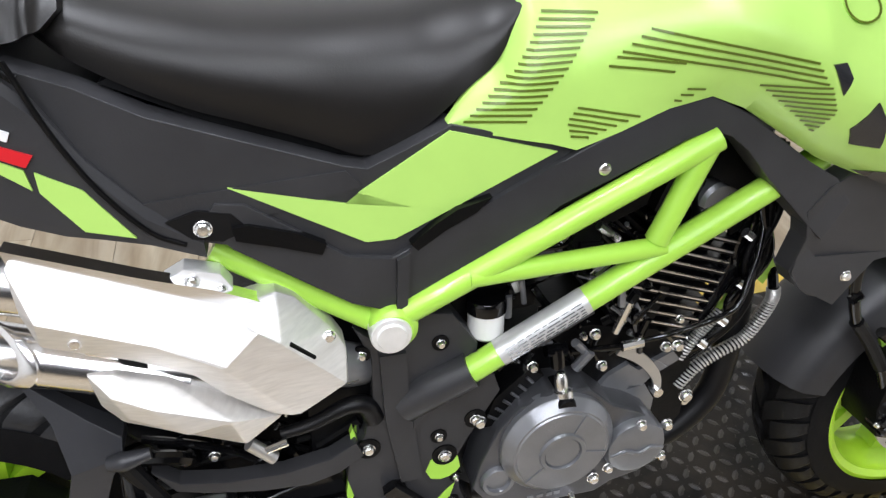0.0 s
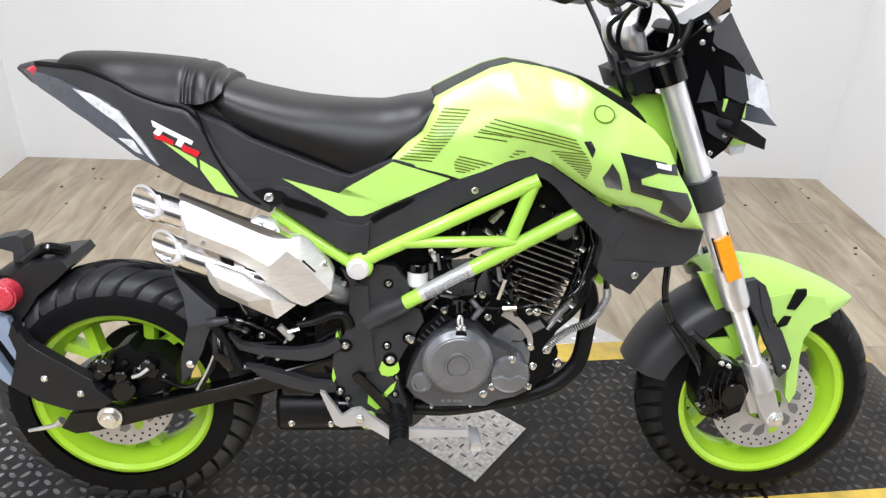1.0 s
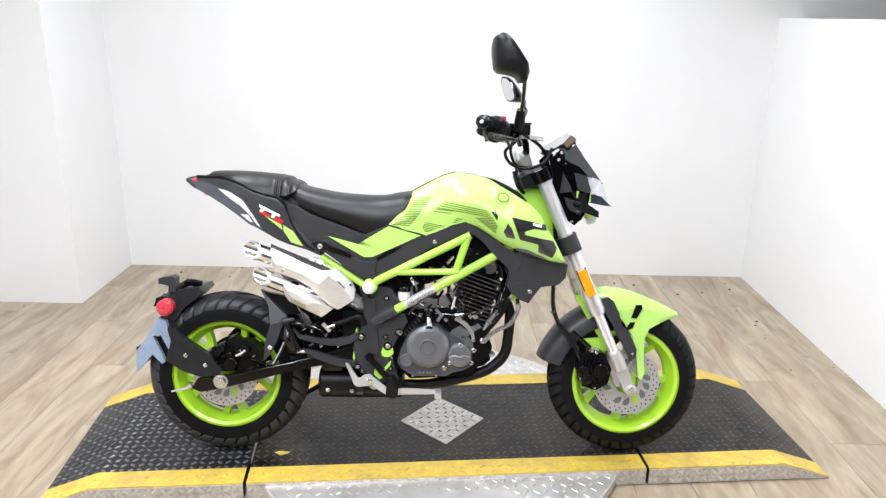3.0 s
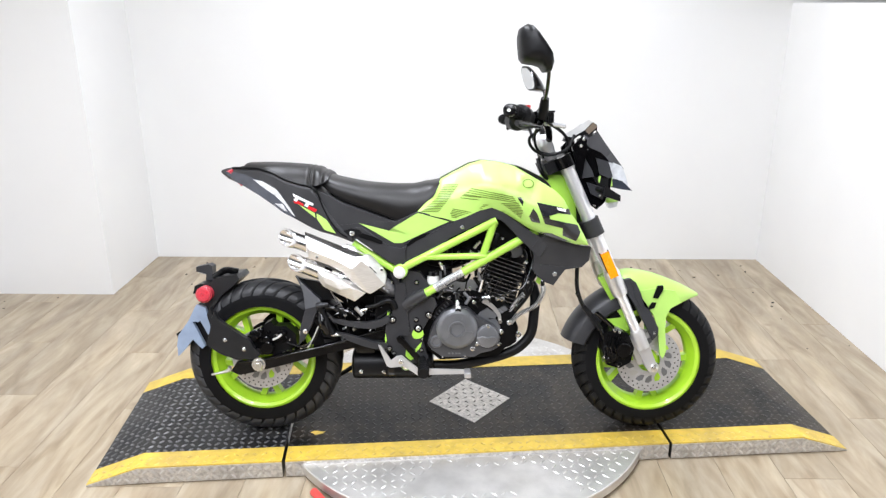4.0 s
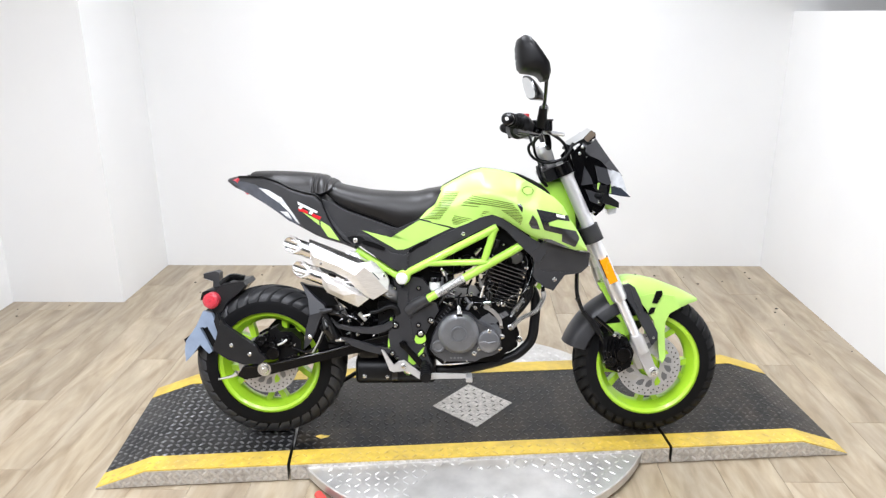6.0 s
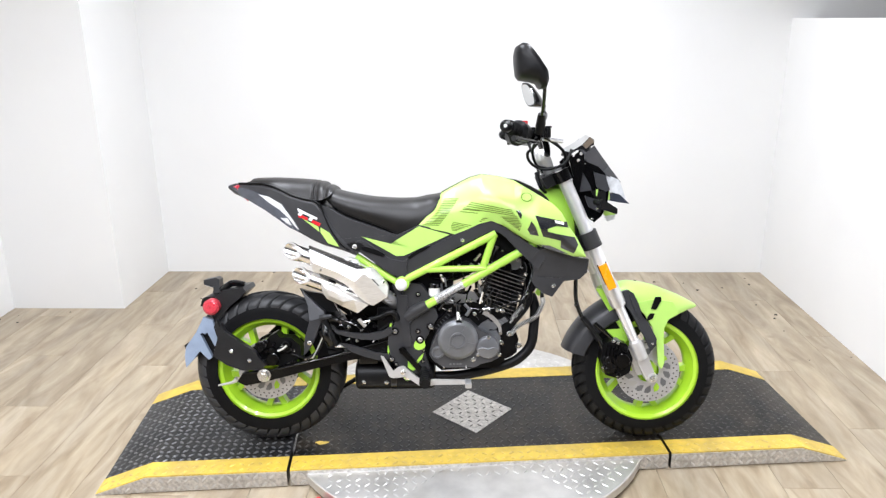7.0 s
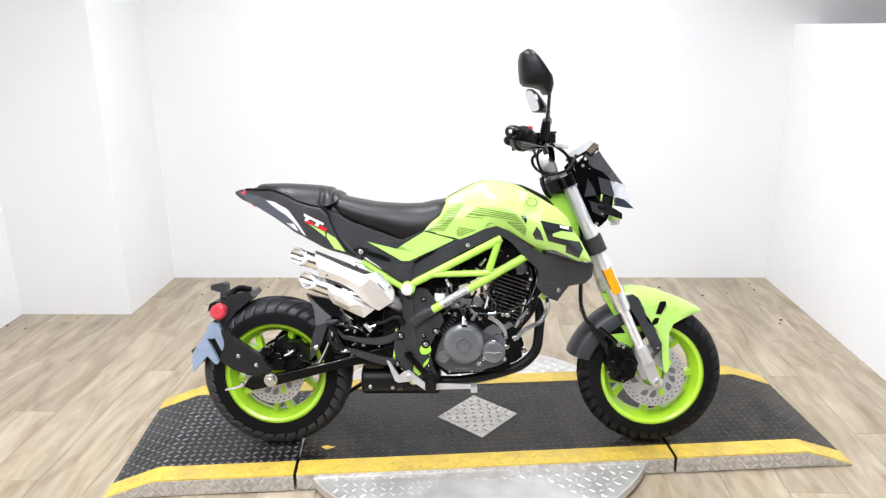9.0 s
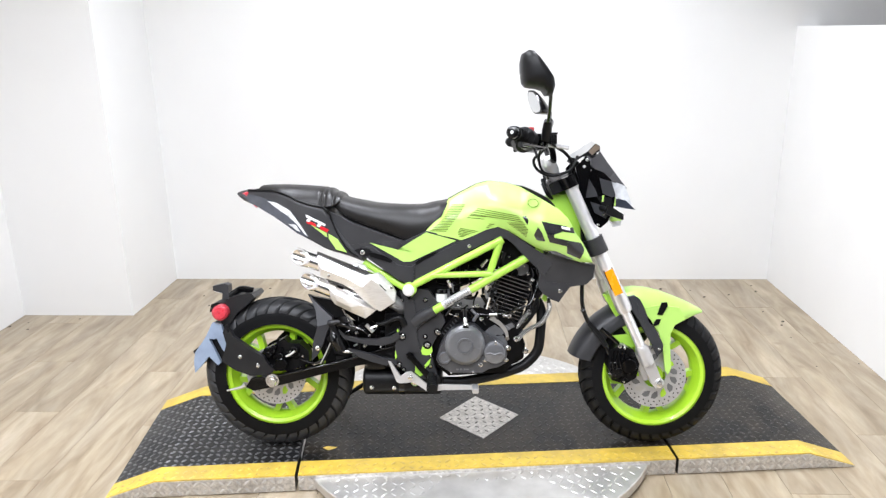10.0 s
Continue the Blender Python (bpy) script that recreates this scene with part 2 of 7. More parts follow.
def worn_deck(name, base, stain, amount, specks):
    """Painted tread plate: fine grain, wide stains, pale dusty specks and uneven gloss."""
    m = mat(name, base, 0.34, 0.0, var=0.35, scale=90, bump=0.25, bump_scale=220, spec=0.3, rough_var=0.14)
    t = m.node_tree
    b = t.nodes["Principled BSDF"]
    co = next(n for n in t.nodes if n.type == "TEX_COORD")
    last = b.inputs["Base Color"].links[0].from_socket
    for scale, detail, low, high, colour, most in ((4.5, 9, 0.43, 0.57, stain, amount), (17.0, 8, 0.48, 0.64, tuple(c * 1.7 for c in stain), amount * 0.6), (140.0, 2, 0.66, 0.74, (0.20, 0.18, 0.15), specks)):
        n = t.nodes.new("ShaderNodeTexNoise")
        n.inputs["Scale"].default_value, n.inputs["Detail"].default_value, n.inputs["Distortion"].default_value = scale, detail, 0.5
        t.links.new(co.outputs["Object"], n.inputs["Vector"])
        r = t.nodes.new("ShaderNodeMapRange")
        r.inputs["From Min"].default_value, r.inputs["From Max"].default_value, r.inputs["To Max"].default_value = low, high, most
        t.links.new(n.outputs["Fac"], r.inputs[0])
        mix = t.nodes.new("ShaderNodeMixRGB")
        t.links.new(r.outputs[0], mix.inputs[0])
        t.links.new(last, mix.inputs[1])
        mix.inputs[2].default_value = (*colour, 1)
        last = mix.outputs[0]
    t.links.new(last, b.inputs["Base Color"])
    return m


PLATE_DARK = worn_deck("black_tread_plate", (0.0105, 0.0107, 0.0115), (0.026, 0.0245, 0.022), 0.5, 0.15)
PLATE_WORN = worn_deck("worn_tread_plate", (0.0050, 0.0048, 0.0047), (0.022, 0.0175, 0.0125), 0.7, 0.3)
LUG = mat("worn_lug_tops", (0.12, 0.121, 0.122), 0.32, 0.3, var=0.3, scale=40, spec=0.6)
LUG_WORN = worn_deck("dirty_lug_tops", (0.024, 0.0235, 0.023), (0.048, 0.041, 0.034), 0.8, 0.4)
ALU_PLATE = mat("aluminium_tread_plate", (0.63, 0.615, 0.59), 0.42, 0.75, var=0.14, scale=14, dirt_or_sheen=(0.42, 0.40, 0.365), dirt_or_sheen_amount=0.45, bump=0.1, bump_scale=150)
ALU_DIRTY = mat("dirty_aluminium_plate", (0.55, 0.525, 0.49), 0.44, 0.6, var=0.30, scale=110, dirt_or_sheen=(0.33, 0.30, 0.26), dirt_or_sheen_amount=0.5, bump=0.3, bump_scale=190)
ALU_LUG = mat("aluminium_lug", (0.68, 0.67, 0.65), 0.36, 0.85, var=0.15, scale=40)
LENS_WHITE = mat("white_lamp_lens", (0.75, 0.77, 0.8), 0.15, 0.2, var=0.15, scale=60, coat=0.6, bump=0.3, bump_scale=140)
SATIN = mat("satin_black_plastic", (0.0115, 0.0115, 0.0125), 0.4, var=0.16, bump=0.10, bump_scale=650, spec=0.34)
SLATE = mat("slate_plastic", (0.030, 0.031, 0.035), 0.40, var=0.14, bump=0.10, bump_scale=650, spec=0.40)
PEDAL = mat("matt_cast_alloy", (0.62, 0.61, 0.6), 0.52, 0.75, var=0.08, bump=0.12, bump_scale=260)
ENGINE_CASE = mat("dark_engine_paint", (0.115, 0.117, 0.125), 0.3, 0.65, var=0.16, bump=0.12, bump_scale=420)
PLATE_LUG = mat("plate_lug_metal", (0.20, 0.19, 0.175), 0.4, 0.6, var=0.3, scale=60)
LABEL_SILVER = mat("silver_label", (0.55, 0.55, 0.54), 0.4, 0.4, var=0.1, scale=60)
ARM_GREY = mat("pressed_steel", (0.60, 0.595, 0.58), 0.4, 0.85, var=0.1)
PIVOT_STEEL = mat("pale_machined_steel", (0.86, 0.86, 0.85), 0.42, 0.55, var=0.05, scale=60)
LAMP_WHITE = mat("lamp_housing", (0.8, 0.8, 0.8), 0.5, var=0.02)


def glow(name, colour, strength):
    m = bpy.data.materials.new(name)
    m.use_nodes = True
    b = m.node_tree.nodes["Principled BSDF"]
    b.inputs["Base Color"].default_value = (*colour, 1)
    b.inputs["Emission Color"].default_value = (*colour, 1)
    b.inputs["Emission Strength"].default_value = strength
    return m


TUBE_GLOW = glow("fluorescent_tube", (1.0, 0.98, 0.95), 6.0)
MIRROR = mat("mirror_glass", (0.85, 0.86, 0.87), 0.03, 1.0, var=0.01, rough_var=0.01)


def plank_material():
    """Pale oak vinyl: grain along y, tone by plank."""
    m = bpy.data.materials.new("oak_vinyl_plank")
    m.use_nodes = True
    t = m.node_tree
    b = t.nodes["Principled BSDF"]
    co = t.nodes.new("ShaderNodeTexCoord")
    info = t.nodes.new("ShaderNodeObjectInfo")
    shift = t.nodes.new("ShaderNodeVectorMath")
    shift.operation = "MULTIPLY_ADD"
    comb = t.nodes.new("ShaderNodeCombineXYZ")
    for i in range(3):
        t.links.new(info.outputs["Random"], comb.inputs[i])
    shift.inputs[1].default_value = (37, 53, 11)
    t.links.new(comb.outputs[0], shift.inputs[0])
    t.links.new(co.outputs["Object"], shift.inputs[2])
    mp = t.nodes.new("ShaderNodeMapping")
    mp.inputs["Scale"].default_value = (7, 1.3, 1)
    t.links.new(shift.outputs[0], mp.inputs[0])
    grain = t.nodes.new("ShaderNodeTexNoise")
    grain.inputs["Scale"].default_value, grain.inputs["Detail"].default_value, grain.inputs["Distortion"].default_value = 1.7, 6, 1.8
    t.links.new(mp.outputs[0], grain.inputs["Vector"])
    fine = t.nodes.new("ShaderNodeTexNoise")
    fine.inputs["Scale"].default_value, fine.inputs["Detail"].default_value = 14, 5
    t.links.new(mp.outputs[0], fine.inputs["Vector"])
    ramp = t.nodes.new("ShaderNodeValToRGB")
    e = ramp.color_ramp.elements
    e[0].position, e[0].color = 0.25, (0.232, 0.172, 0.106, 1)
    e[1].position, e[1].color = 0.75, (0.45, 0.38, 0.275, 1)
    mid = e.new(0.5)
    mid.color = (0.35, 0.283, 0.192, 1)
    t.links.new(grain.outputs["Fac"], ramp.inputs[0])
    tone = t.nodes.new("ShaderNodeMapRange")
    tone.inputs["To Min"].default_value, tone.inputs["To Max"].default_value = 0.95, 1.05
    t.links.new(info.outputs["Random"], tone.inputs[0])
    f2 = t.nodes.new("ShaderNodeMapRange")
    f2.inputs["To Min"].default_value, f2.inputs["To Max"].default_value = 0.86, 1.12
    t.links.new(fine.outputs["Fac"], f2.inputs[0])
    k = t.nodes.new("ShaderNodeMath")
    k.operation = "MULTIPLY"
    t.links.new(tone.outputs[0], k.inputs[0])
    t.links.new(f2.outputs[0], k.inputs[1])
    patch = t.nodes.new("ShaderNodeTexNoise")
    patch.inputs["Scale"].default_value, patch.inputs["Detail"].default_value, patch.inputs["Distortion"].default_value = 1.3, 8, 0.6
    t.links.new(mp.outputs[0], patch.inputs["Vector"])
    f3 = t.nodes.new("ShaderNodeMapRange")
    f3.inputs["From Min"].default_value, f3.inputs["From Max"].default_value = 0.3, 0.7
    f3.inputs["To Min"].default_value, f3.inputs["To Max"].default_value = 0.85, 1.14
    t.links.new(patch.outputs["Fac"], f3.inputs[0])
    k2 = t.nodes.new("ShaderNodeMath")
    k2.operation = "MULTIPLY"
    t.links.new(k.outputs[0], k2.inputs[0])
    t.links.new(f3.outputs[0], k2.inputs[1])
    k = k2
    mul = t.nodes.new("ShaderNodeVectorMath")
    mul.operation = "SCALE"
    zone = t.nodes.new("ShaderNodeTexNoise")
    zone.inputs["Scale"].default_value, zone.inputs["Detail"].default_value = 0.9, 5
    t.links.new(mp.outputs[0], zone.inputs["Vector"])
    zr = t.nodes.new("ShaderNodeMapRange")
    zr.inputs["From Min"].default_value, zr.inputs["From Max"].default_value = 0.4, 0.62
    t.links.new(zone.outputs["Fac"], zr.inputs[0])
    grey = t.nodes.new("ShaderNodeMixRGB")
    grey.blend_type = "MULTIPLY"
    t.links.new(zr.outputs[0], grey.inputs[0])
    t.links.new(ramp.outputs[0], grey.inputs[1])
    grey.inputs[2].default_value = (0.94, 0.95, 0.985, 1)
    speck = t.nodes.new("ShaderNodeTexVoronoi")
    speck.inputs["Scale"].default_value = 5.0
    t.links.new(shift.outputs[0], speck.inputs["Vector"])
    sr = t.nodes.new("ShaderNodeMapRange")
    sr.inputs["From Min"].default_value, sr.inputs["From Max"].default_value = 0.03, 0.11
    sr.inputs["To Min"].default_value, sr.inputs["To Max"].default_value = 0.55, 0.0
    t.links.new(speck.outputs["Distance"], sr.inputs[0])
    knot = t.nodes.new("ShaderNodeMixRGB")
    t.links.new(sr.outputs[0], knot.inputs[0])
    t.links.new(grey.outputs[0], knot.inputs[1])
    knot.inputs[2].default_value = (0.17, 0.125, 0.08, 1)
    t.links.new(knot.outputs[0], mul.inputs[0])
    t.links.new(k.outputs[0], mul.inputs["Scale"])
    t.links.new(mul.outputs[0], b.inputs["Base Color"])
    b.inputs["Roughness"].default_value = 0.34
    bp = t.nodes.new("ShaderNodeBump")
    bp.inputs["Strength"].default_value, bp.inputs["Distance"].default_value = 0.15, 0.001
    t.links.new(fine.outputs["Fac"], bp.inputs["Height"])
    t.links.new(bp.outputs[0], b.inputs["Normal"])
    return m


PLANK = plank_material()
SUBFLOOR = mat("plank_joint", (0.19, 0.148, 0.105), 0.7, var=0.1)

# ---- room ----
BACK, LEFT, NICHE, NICHE_Y, RIGHT, FRONT = 1.779, -1.66, -1.090, 1.208, 2.298, -7.0
FAR_RIGHT = 4.6
HALF_WALL = 1.313
floor = part("floor", box(LEFT - 0.2, FAR_RIGHT + 0.2, FRONT - 0.2, BACK + 0.3, FLOOR - 0.1, FLOOR - 0.003), SUBFLOOR, label="pale oak vinyl plank floor of a showroom", category="floor", kind="structure")
part("wall_north", box(LEFT - 0.2, FAR_RIGHT + 0.2, BACK, BACK + 0.15, FLOOR - 0.1, CEIL + 0.05), WALL, label="plain white painted back wall", category="wall", kind="structure")
part("wall_pier", box(LEFT, NICHE, NICHE_Y, BACK, FLOOR - 0.003, CEIL), WALL, label="white painted wall projection with square corner", category="wall", kind="structure")
part("wall_west", box(LEFT - 0.15, LEFT, FRONT, BACK, FLOOR - 0.1, CEIL + 0.05), WALL, label="plain white painted side wall", category="wall", kind="structure")
half = part("wall_half", box(RIGHT, RIGHT + 0.12, -2.2, BACK, FLOOR - 0.003, HALF_WALL, 0.004), WALL, label="low white painted partition wall with scuffs", category="wall", kind="structure")
part("wall_east", box(FAR_RIGHT, FAR_RIGHT + 0.15, FRONT, BACK, FLOOR - 0.1, CEIL + 0.05), GREYWALL, label="grey painted wall beyond the partition", category="wall", kind="structure")
# Unseen end wall, added far off and dark to keep reflections black.
part("wall_south", box(LEFT - 0.2, FAR_RIGHT + 0.2, FRONT - 0.15, FRONT, FLOOR - 0.1, CEIL + 0.05), SOUTHWALL, label="unseen dark end wall standing in for the unlit room behind", category="wall", kind="structure")
part("ceiling", box(LEFT - 0.2, FAR_RIGHT + 0.2, FRONT - 0.2, BACK + 0.2, CEIL, CEIL + 0.1), CEILING, label="unseen ceiling, greyed to darken reflections", category="ceiling", kind="structure")


def ceiling_lamp(x, y, turn):
    m = pose(x, y, CEIL, 0, 0, turn)
    lamp = thing("ceiling_light", m, "white fluorescent batten with two tubes under the ceiling", "ceiling light", "ceiling lights")
    part("housing", box(-0.62, 0.62, -0.09, 0.09, -0.05, 0, 0.006), LAMP_WHITE, lamp)
    for s in (-0.045, 0.045):
        part("tube", tube([(-0.59, s, -0.07), (0.59, s, -0.07)], 0.013, 10), TUBE_GLOW, lamp)
    d = bpy.data.lights.new("tube_light", "AREA")
    d.shape, d.size, d.size_y, d.energy, d.color = "RECTANGLE", 1.2, 0.16, LAMP_WATTS, (0.87, 0.905, 1.0)
    d.spread = radians(160)
    lo = new("tube_light", d)
    lo.matrix_world = m @ pose(0, 0, -0.095)
    return lamp


for x, y, turn in ((-0.6, -2.9, 90), (0.9, -2.9, 90), (-0.6, -1.2, 90), (0.85, -1.2, 90), (0.15, -2.0, 90), (0.1, 0.5, 90), (1.25, 0.5, 90)):
    ceiling_lamp(x, y, turn)

# ---- platform ----
DECK = pose(0.664, 0.122, 0, 0, 0, 5.5)
HALF_W, STRIPE, LOW = 0.312, 0.075, FLOOR


def lugs(area, inside, pitch=0.0285, length=0.0128, width=0.0052, height=0.0021, lift=lambda u, v: 0.0):
    """Raised lozenges of tread plate over u0, u1, v0, v1, laid both ways in turn."""
    u0, u1, v0, v1 = area
    verts, faces = [], []
    for i in range(int((u1 - u0) / pitch) + 1):
        for j in range(int((v1 - v0) / pitch) + 1):
            u, v = u0 + i * pitch, v0 + j * pitch
            if not inside(u, v):
                continue
            a = radians(45 if (i + j) % 2 else -45)
            c, s = math.cos(a), math.sin(a)
            base = len(verts)
            ring = [(-length, 0), (-length * 0.45, -width), (length * 0.45, -width), (length, 0), (length * 0.45, width), (-length * 0.45, width)]
            for p, q in ring:
                x, y = u + p * c - q * s, v + p * s + q * c
                verts.append((x, y, lift(x, y) - 0.0002))
            for p, q in ((-length * 0.5, 0), (length * 0.5, 0)):
                x, y = u + p * c - q * s, v + p * s + q * c
                verts.append((x, y, lift(x, y) + height))
            b = base
            faces += [(b, b + 1, b + 6), (b + 1, b + 2, b + 7, b + 6), (b + 2, b + 3, b + 7), (b + 3, b + 4, b + 7), (b + 4, b + 5, b + 6, b + 7), (b + 5, b, b + 6)]
    bm = bmesh.new()
    vs = [bm.verts.new(q) for q in verts]
    for f in faces:
        bm.faces.new([vs[k] for k in f])
    return bm


def ramp_z(u):
    """Height of the deck's surface along its length."""
    return lerp(abs(u), (0, 1.035, 1.19), (0, 0, LOW + 0.004))


def slab(us, v0, v1, top, bottom):
    """A strip of the deck that follows its ramps, from v0 to v1."""
    bm = bmesh.new()
    rings = []
    for u in us:
        rings.append([(u, v0, bottom(u)), (u, v1, bottom(u)), (u, v1, top(u)), (u, v0, top(u))])
    return loft(rings, bm=bm)


def ramp_section(sign):
    inner, us = 0.607, None
    us = [sign * u for u in (inner, 1.035, 1.19)]
    if sign < 0:
        us = us[::-1]
    ramp = thing("platform_ramp", DECK, "black tread plate ramp section with yellow painted edges", "ramp", "platform ramps")
    part("deck_plate", slab(us, -HALF_W + 0.003, HALF_W - 0.003, lambda u: ramp_z(u), lambda u: LOW), PLATE_DARK if sign < 0 else PLATE_WORN, ramp)
    for v, side in ((-HALF_W, -1), (HALF_W, 1)):
        a, b = (v, v + STRIPE) if side < 0 else (v - STRIPE, v)
        part("yellow_stripe", slab(us, a, b, lambda u: ramp_z(u) + 0.0015, lambda u: ramp_z(u) - 0.004), YELLOW, ramp, "worn yellow painted edge stripe")
        w = (v - 0.003, v + 0.002) if side < 0 else (v - 0.002, v + 0.003)
        part("side_plate", slab(us, w[0], w[1], lambda u: max(ramp_z(u) - 0.003, LOW + 0.004), lambda u: min(LOW + 0.004, ramp_z(u) - 0.003)), ALU_DIRTY, ramp, "bare aluminium tread plate side")
    lo, hi = min(us), max(us)
    part("tread_pattern", lugs((lo + 0.012, hi - 0.01, -HALF_W + STRIPE + 0.008, HALF_W - STRIPE), lambda u, v: True, pitch=0.0255, length=0.0118, width=0.0050, height=0.0021 if sign < 0 else 0.0014, lift=lambda x, y: ramp_z(x)), LUG if sign < 0 else LUG_WORN, ramp, "worn raised tread lugs", kind="stuff")
    part("stripe_pattern", lugs((lo + 0.012, hi - 0.01, -HALF_W + 0.012, -HALF_W + STRIPE), lambda u, v: v < -HALF_W + STRIPE - 0.01, lift=lambda x, y: ramp_z(x) + 0.0015, height=0.0016), YELLOW_LUG, ramp, kind="stuff")
    # lugs on the upright aluminium side
    sl = lugs((lo + 0.02, hi - 0.02, LOW + 0.014, -0.012), lambda u, v: v < ramp_z(u) - 0.014, pitch=0.026)
    for q in sl.verts:
        q.co = Vector((q.co.x, -HALF_W - 0.003 - q.co.z, q.co.y))
    part("side_lug_pattern", sl, ALU_PLATE, ramp, kind="stuff")
    return ramp


ramp_section(-1)
ramp_section(1)

turntable = thing("turntable", DECK, "motorcycle turntable with black tread plate deck and aluminium disc", "turntable")
part("deck_plate", slab((-0.597, 0.597), -HALF_W + 0.003, HALF_W - 0.003, lambda u: 0.0, lambda u: LOW + 0.03), PLATE_WORN, turntable, "worn and stained black tread plate")
for a, b in ((-HALF_W, -HALF_W + STRIPE), (HALF_W - STRIPE, HALF_W)):
    part("yellow_stripe", slab((-0.597, 0.597), a, b, lambda u: 0.0015, lambda u: -0.004), YELLOW, turntable, "worn yellow painted edge stripe")
for v in (-HALF_W - 0.002, HALF_W - 0.003):
    part("side_plate", slab((-0.597, 0.597), v, v + 0.005, lambda u: -0.003, lambda u: LOW + 0.004), ALU_DIRTY, turntable, "bare aluminium tread plate side")


def lathe_z(profile, n=72, shift=0.0):
    bm = lathe(profile, 0, 0, n)
    for v in bm.verts:
        v.co = Vector((v.co.x + shift, v.co.z, -v.co.y))
    return bm


sl = lugs((-0.585, 0.59, LOW + 0.014, -0.012), lambda u, v: True, pitch=0.026)
for q in sl.verts:
    q.co = Vector((q.co.x, -HALF_W - 0.002 - q.co.z, q.co.y))
part("side_lug_pattern", sl, ALU_PLATE, turntable, kind="stuff")
DISC_R, DISC_Z = 0.613, -0.013
part("disc", lathe_z([(0, -DISC_Z), (DISC_R - 0.003, -DISC_Z), (DISC_R, -DISC_Z + 0.003), (DISC_R, -DISC_Z + 0.03), (DISC_R - 0.02, -DISC_Z + 0.031), (0, -DISC_Z + 0.031)], 96, -0.02), ALU_PLATE, turntable, "round aluminium tread plate disc")
part("disc_pattern", lugs((-DISC_R, DISC_R, -DISC_R, DISC_R), lambda u, v: math.hypot(u + 0.02, v) < DISC_R - 0.02 and abs(v) > HALF_W + 0.008 and (math.hypot(u * 0.8, v + 0.52) > 0.2 or (u * 7 + v * 3) % 0.2 < 0.03), lift=lambda x, y: DISC_Z, width=0.0036, height=0.0016), ALU_LUG, turntable, kind="stuff")
part("base_ring", lathe_z([(DISC_R - 0.05, -DISC_Z + 0.031), (DISC_R - 0.045, -LOW), (0, -LOW)], 96, -0.02), DECAL_RED, turntable, "red painted base under the disc")
in_deck = lambda u, v: abs(u) + abs(v) > 0.165
part("tread_pattern", lugs((-0.585, 0.59, -HALF_W + STRIPE + 0.008, HALF_W - STRIPE), in_deck, pitch=0.0255, length=0.0118, width=0.0050, height=0.0018), LUG_WORN, turntable, "dirty raised tread lugs", kind="stuff")
part("stripe_pattern", lugs((-0.585, 0.59, -HALF_W + 0.012, -HALF_W + STRIPE), lambda u, v: v < -HALF_W + STRIPE - 0.01, lift=lambda x, y: 0.0015, height=0.0016), YELLOW_LUG, turntable, kind="stuff")
scuff = bmesh.new()
scuff.faces.new([scuff.verts.new((u, v, 0.0010)) for u, v in ((-0.536, -0.161), (-0.521, -0.152), (-0.486, -0.161), (-0.495, -0.17), (-0.518, -0.177))])
part("paint_scuff", scuff, YELLOW_LUG, turntable, "small smear of yellow paint")
part("foot_lever", tube([(-0.505, -0.408, -0.043), (-0.479, -0.449, -0.043), (-0.452, -0.496, -0.043)], 0.0125, 12), RED_PAINT, turntable, "red painted lever beside the disc")
dia = bmesh.new()
D = 0.141
ring = [(-D, 0), (0, -D - 0.006), (D, 0), (0, D + 0.006)]
lo = [dia.verts.new((x, y, -0.002)) for x, y in ring]
hi = [dia.verts.new((x, y, 0.0025)) for x, y in ring]
dia.faces.new(hi)
for i in range(4):
    dia.faces.new((lo[i], lo[(i + 1) % 4], hi[(i + 1) % 4], hi[i]))
access = part("access_plate", dia, ALU_DIRTY, turntable, "bright diamond-shaped aluminium tread plate")
part("plate_pattern", lugs((-0.13, 0.14, -0.13, 0.14), lambda u, v: abs(u) + abs(v) < 0.12, lift=lambda x, y: 0.0025, pitch=0.029, width=0.0030, length=0.0100), PLATE_LUG, access, kind="stuff")

# ---- motorcycle ----
LEAN_ANGLE = 11.0
bike = thing("motorcycle", pose(0.005, -0.06, 0, -LEAN_ANGLE, 0, 1.6), "lime green and black naked mini motorcycle leaning on its side stand", "motorcycle")

RW, RWZ, RR = 0.004, 0.250, 0.245
FW, FWZ, FR = 1.219, 0.2375, 0.2325


def tyre_profile(a, radius, half, rim_r):
    """Depth and radius of the tyre's surface; a goes from -1 at one bead over the crown to 1."""
    v = abs(a)
    y = half * math.sin(a * math.pi / 2) if v < 0.78 else math.copysign(half * (math.sin(0.78 * math.pi / 2) + (v - 0.78) * 0.1), a)
    drop = (radius - rim_r) * (0.36 * (v / 0.62) ** 2.2 if v < 0.62 else 0.36 + (v - 0.62) / 0.38 * 0.64)
    return y, radius - drop


def tyre_mesh(cx, cz, radius, half, rim_r):
    """The body of a tyre, lower where the tread blocks stand on it."""
    rows = []
    for k in range(45):
        a = k / 22 - 1
        y, r = tyre_profile(a, radius, half, rim_r)
        rows.append((r - (0.0075 if abs(a) < 0.70 else 0.0), y))
    return lathe(rows, cx, cz, 120)


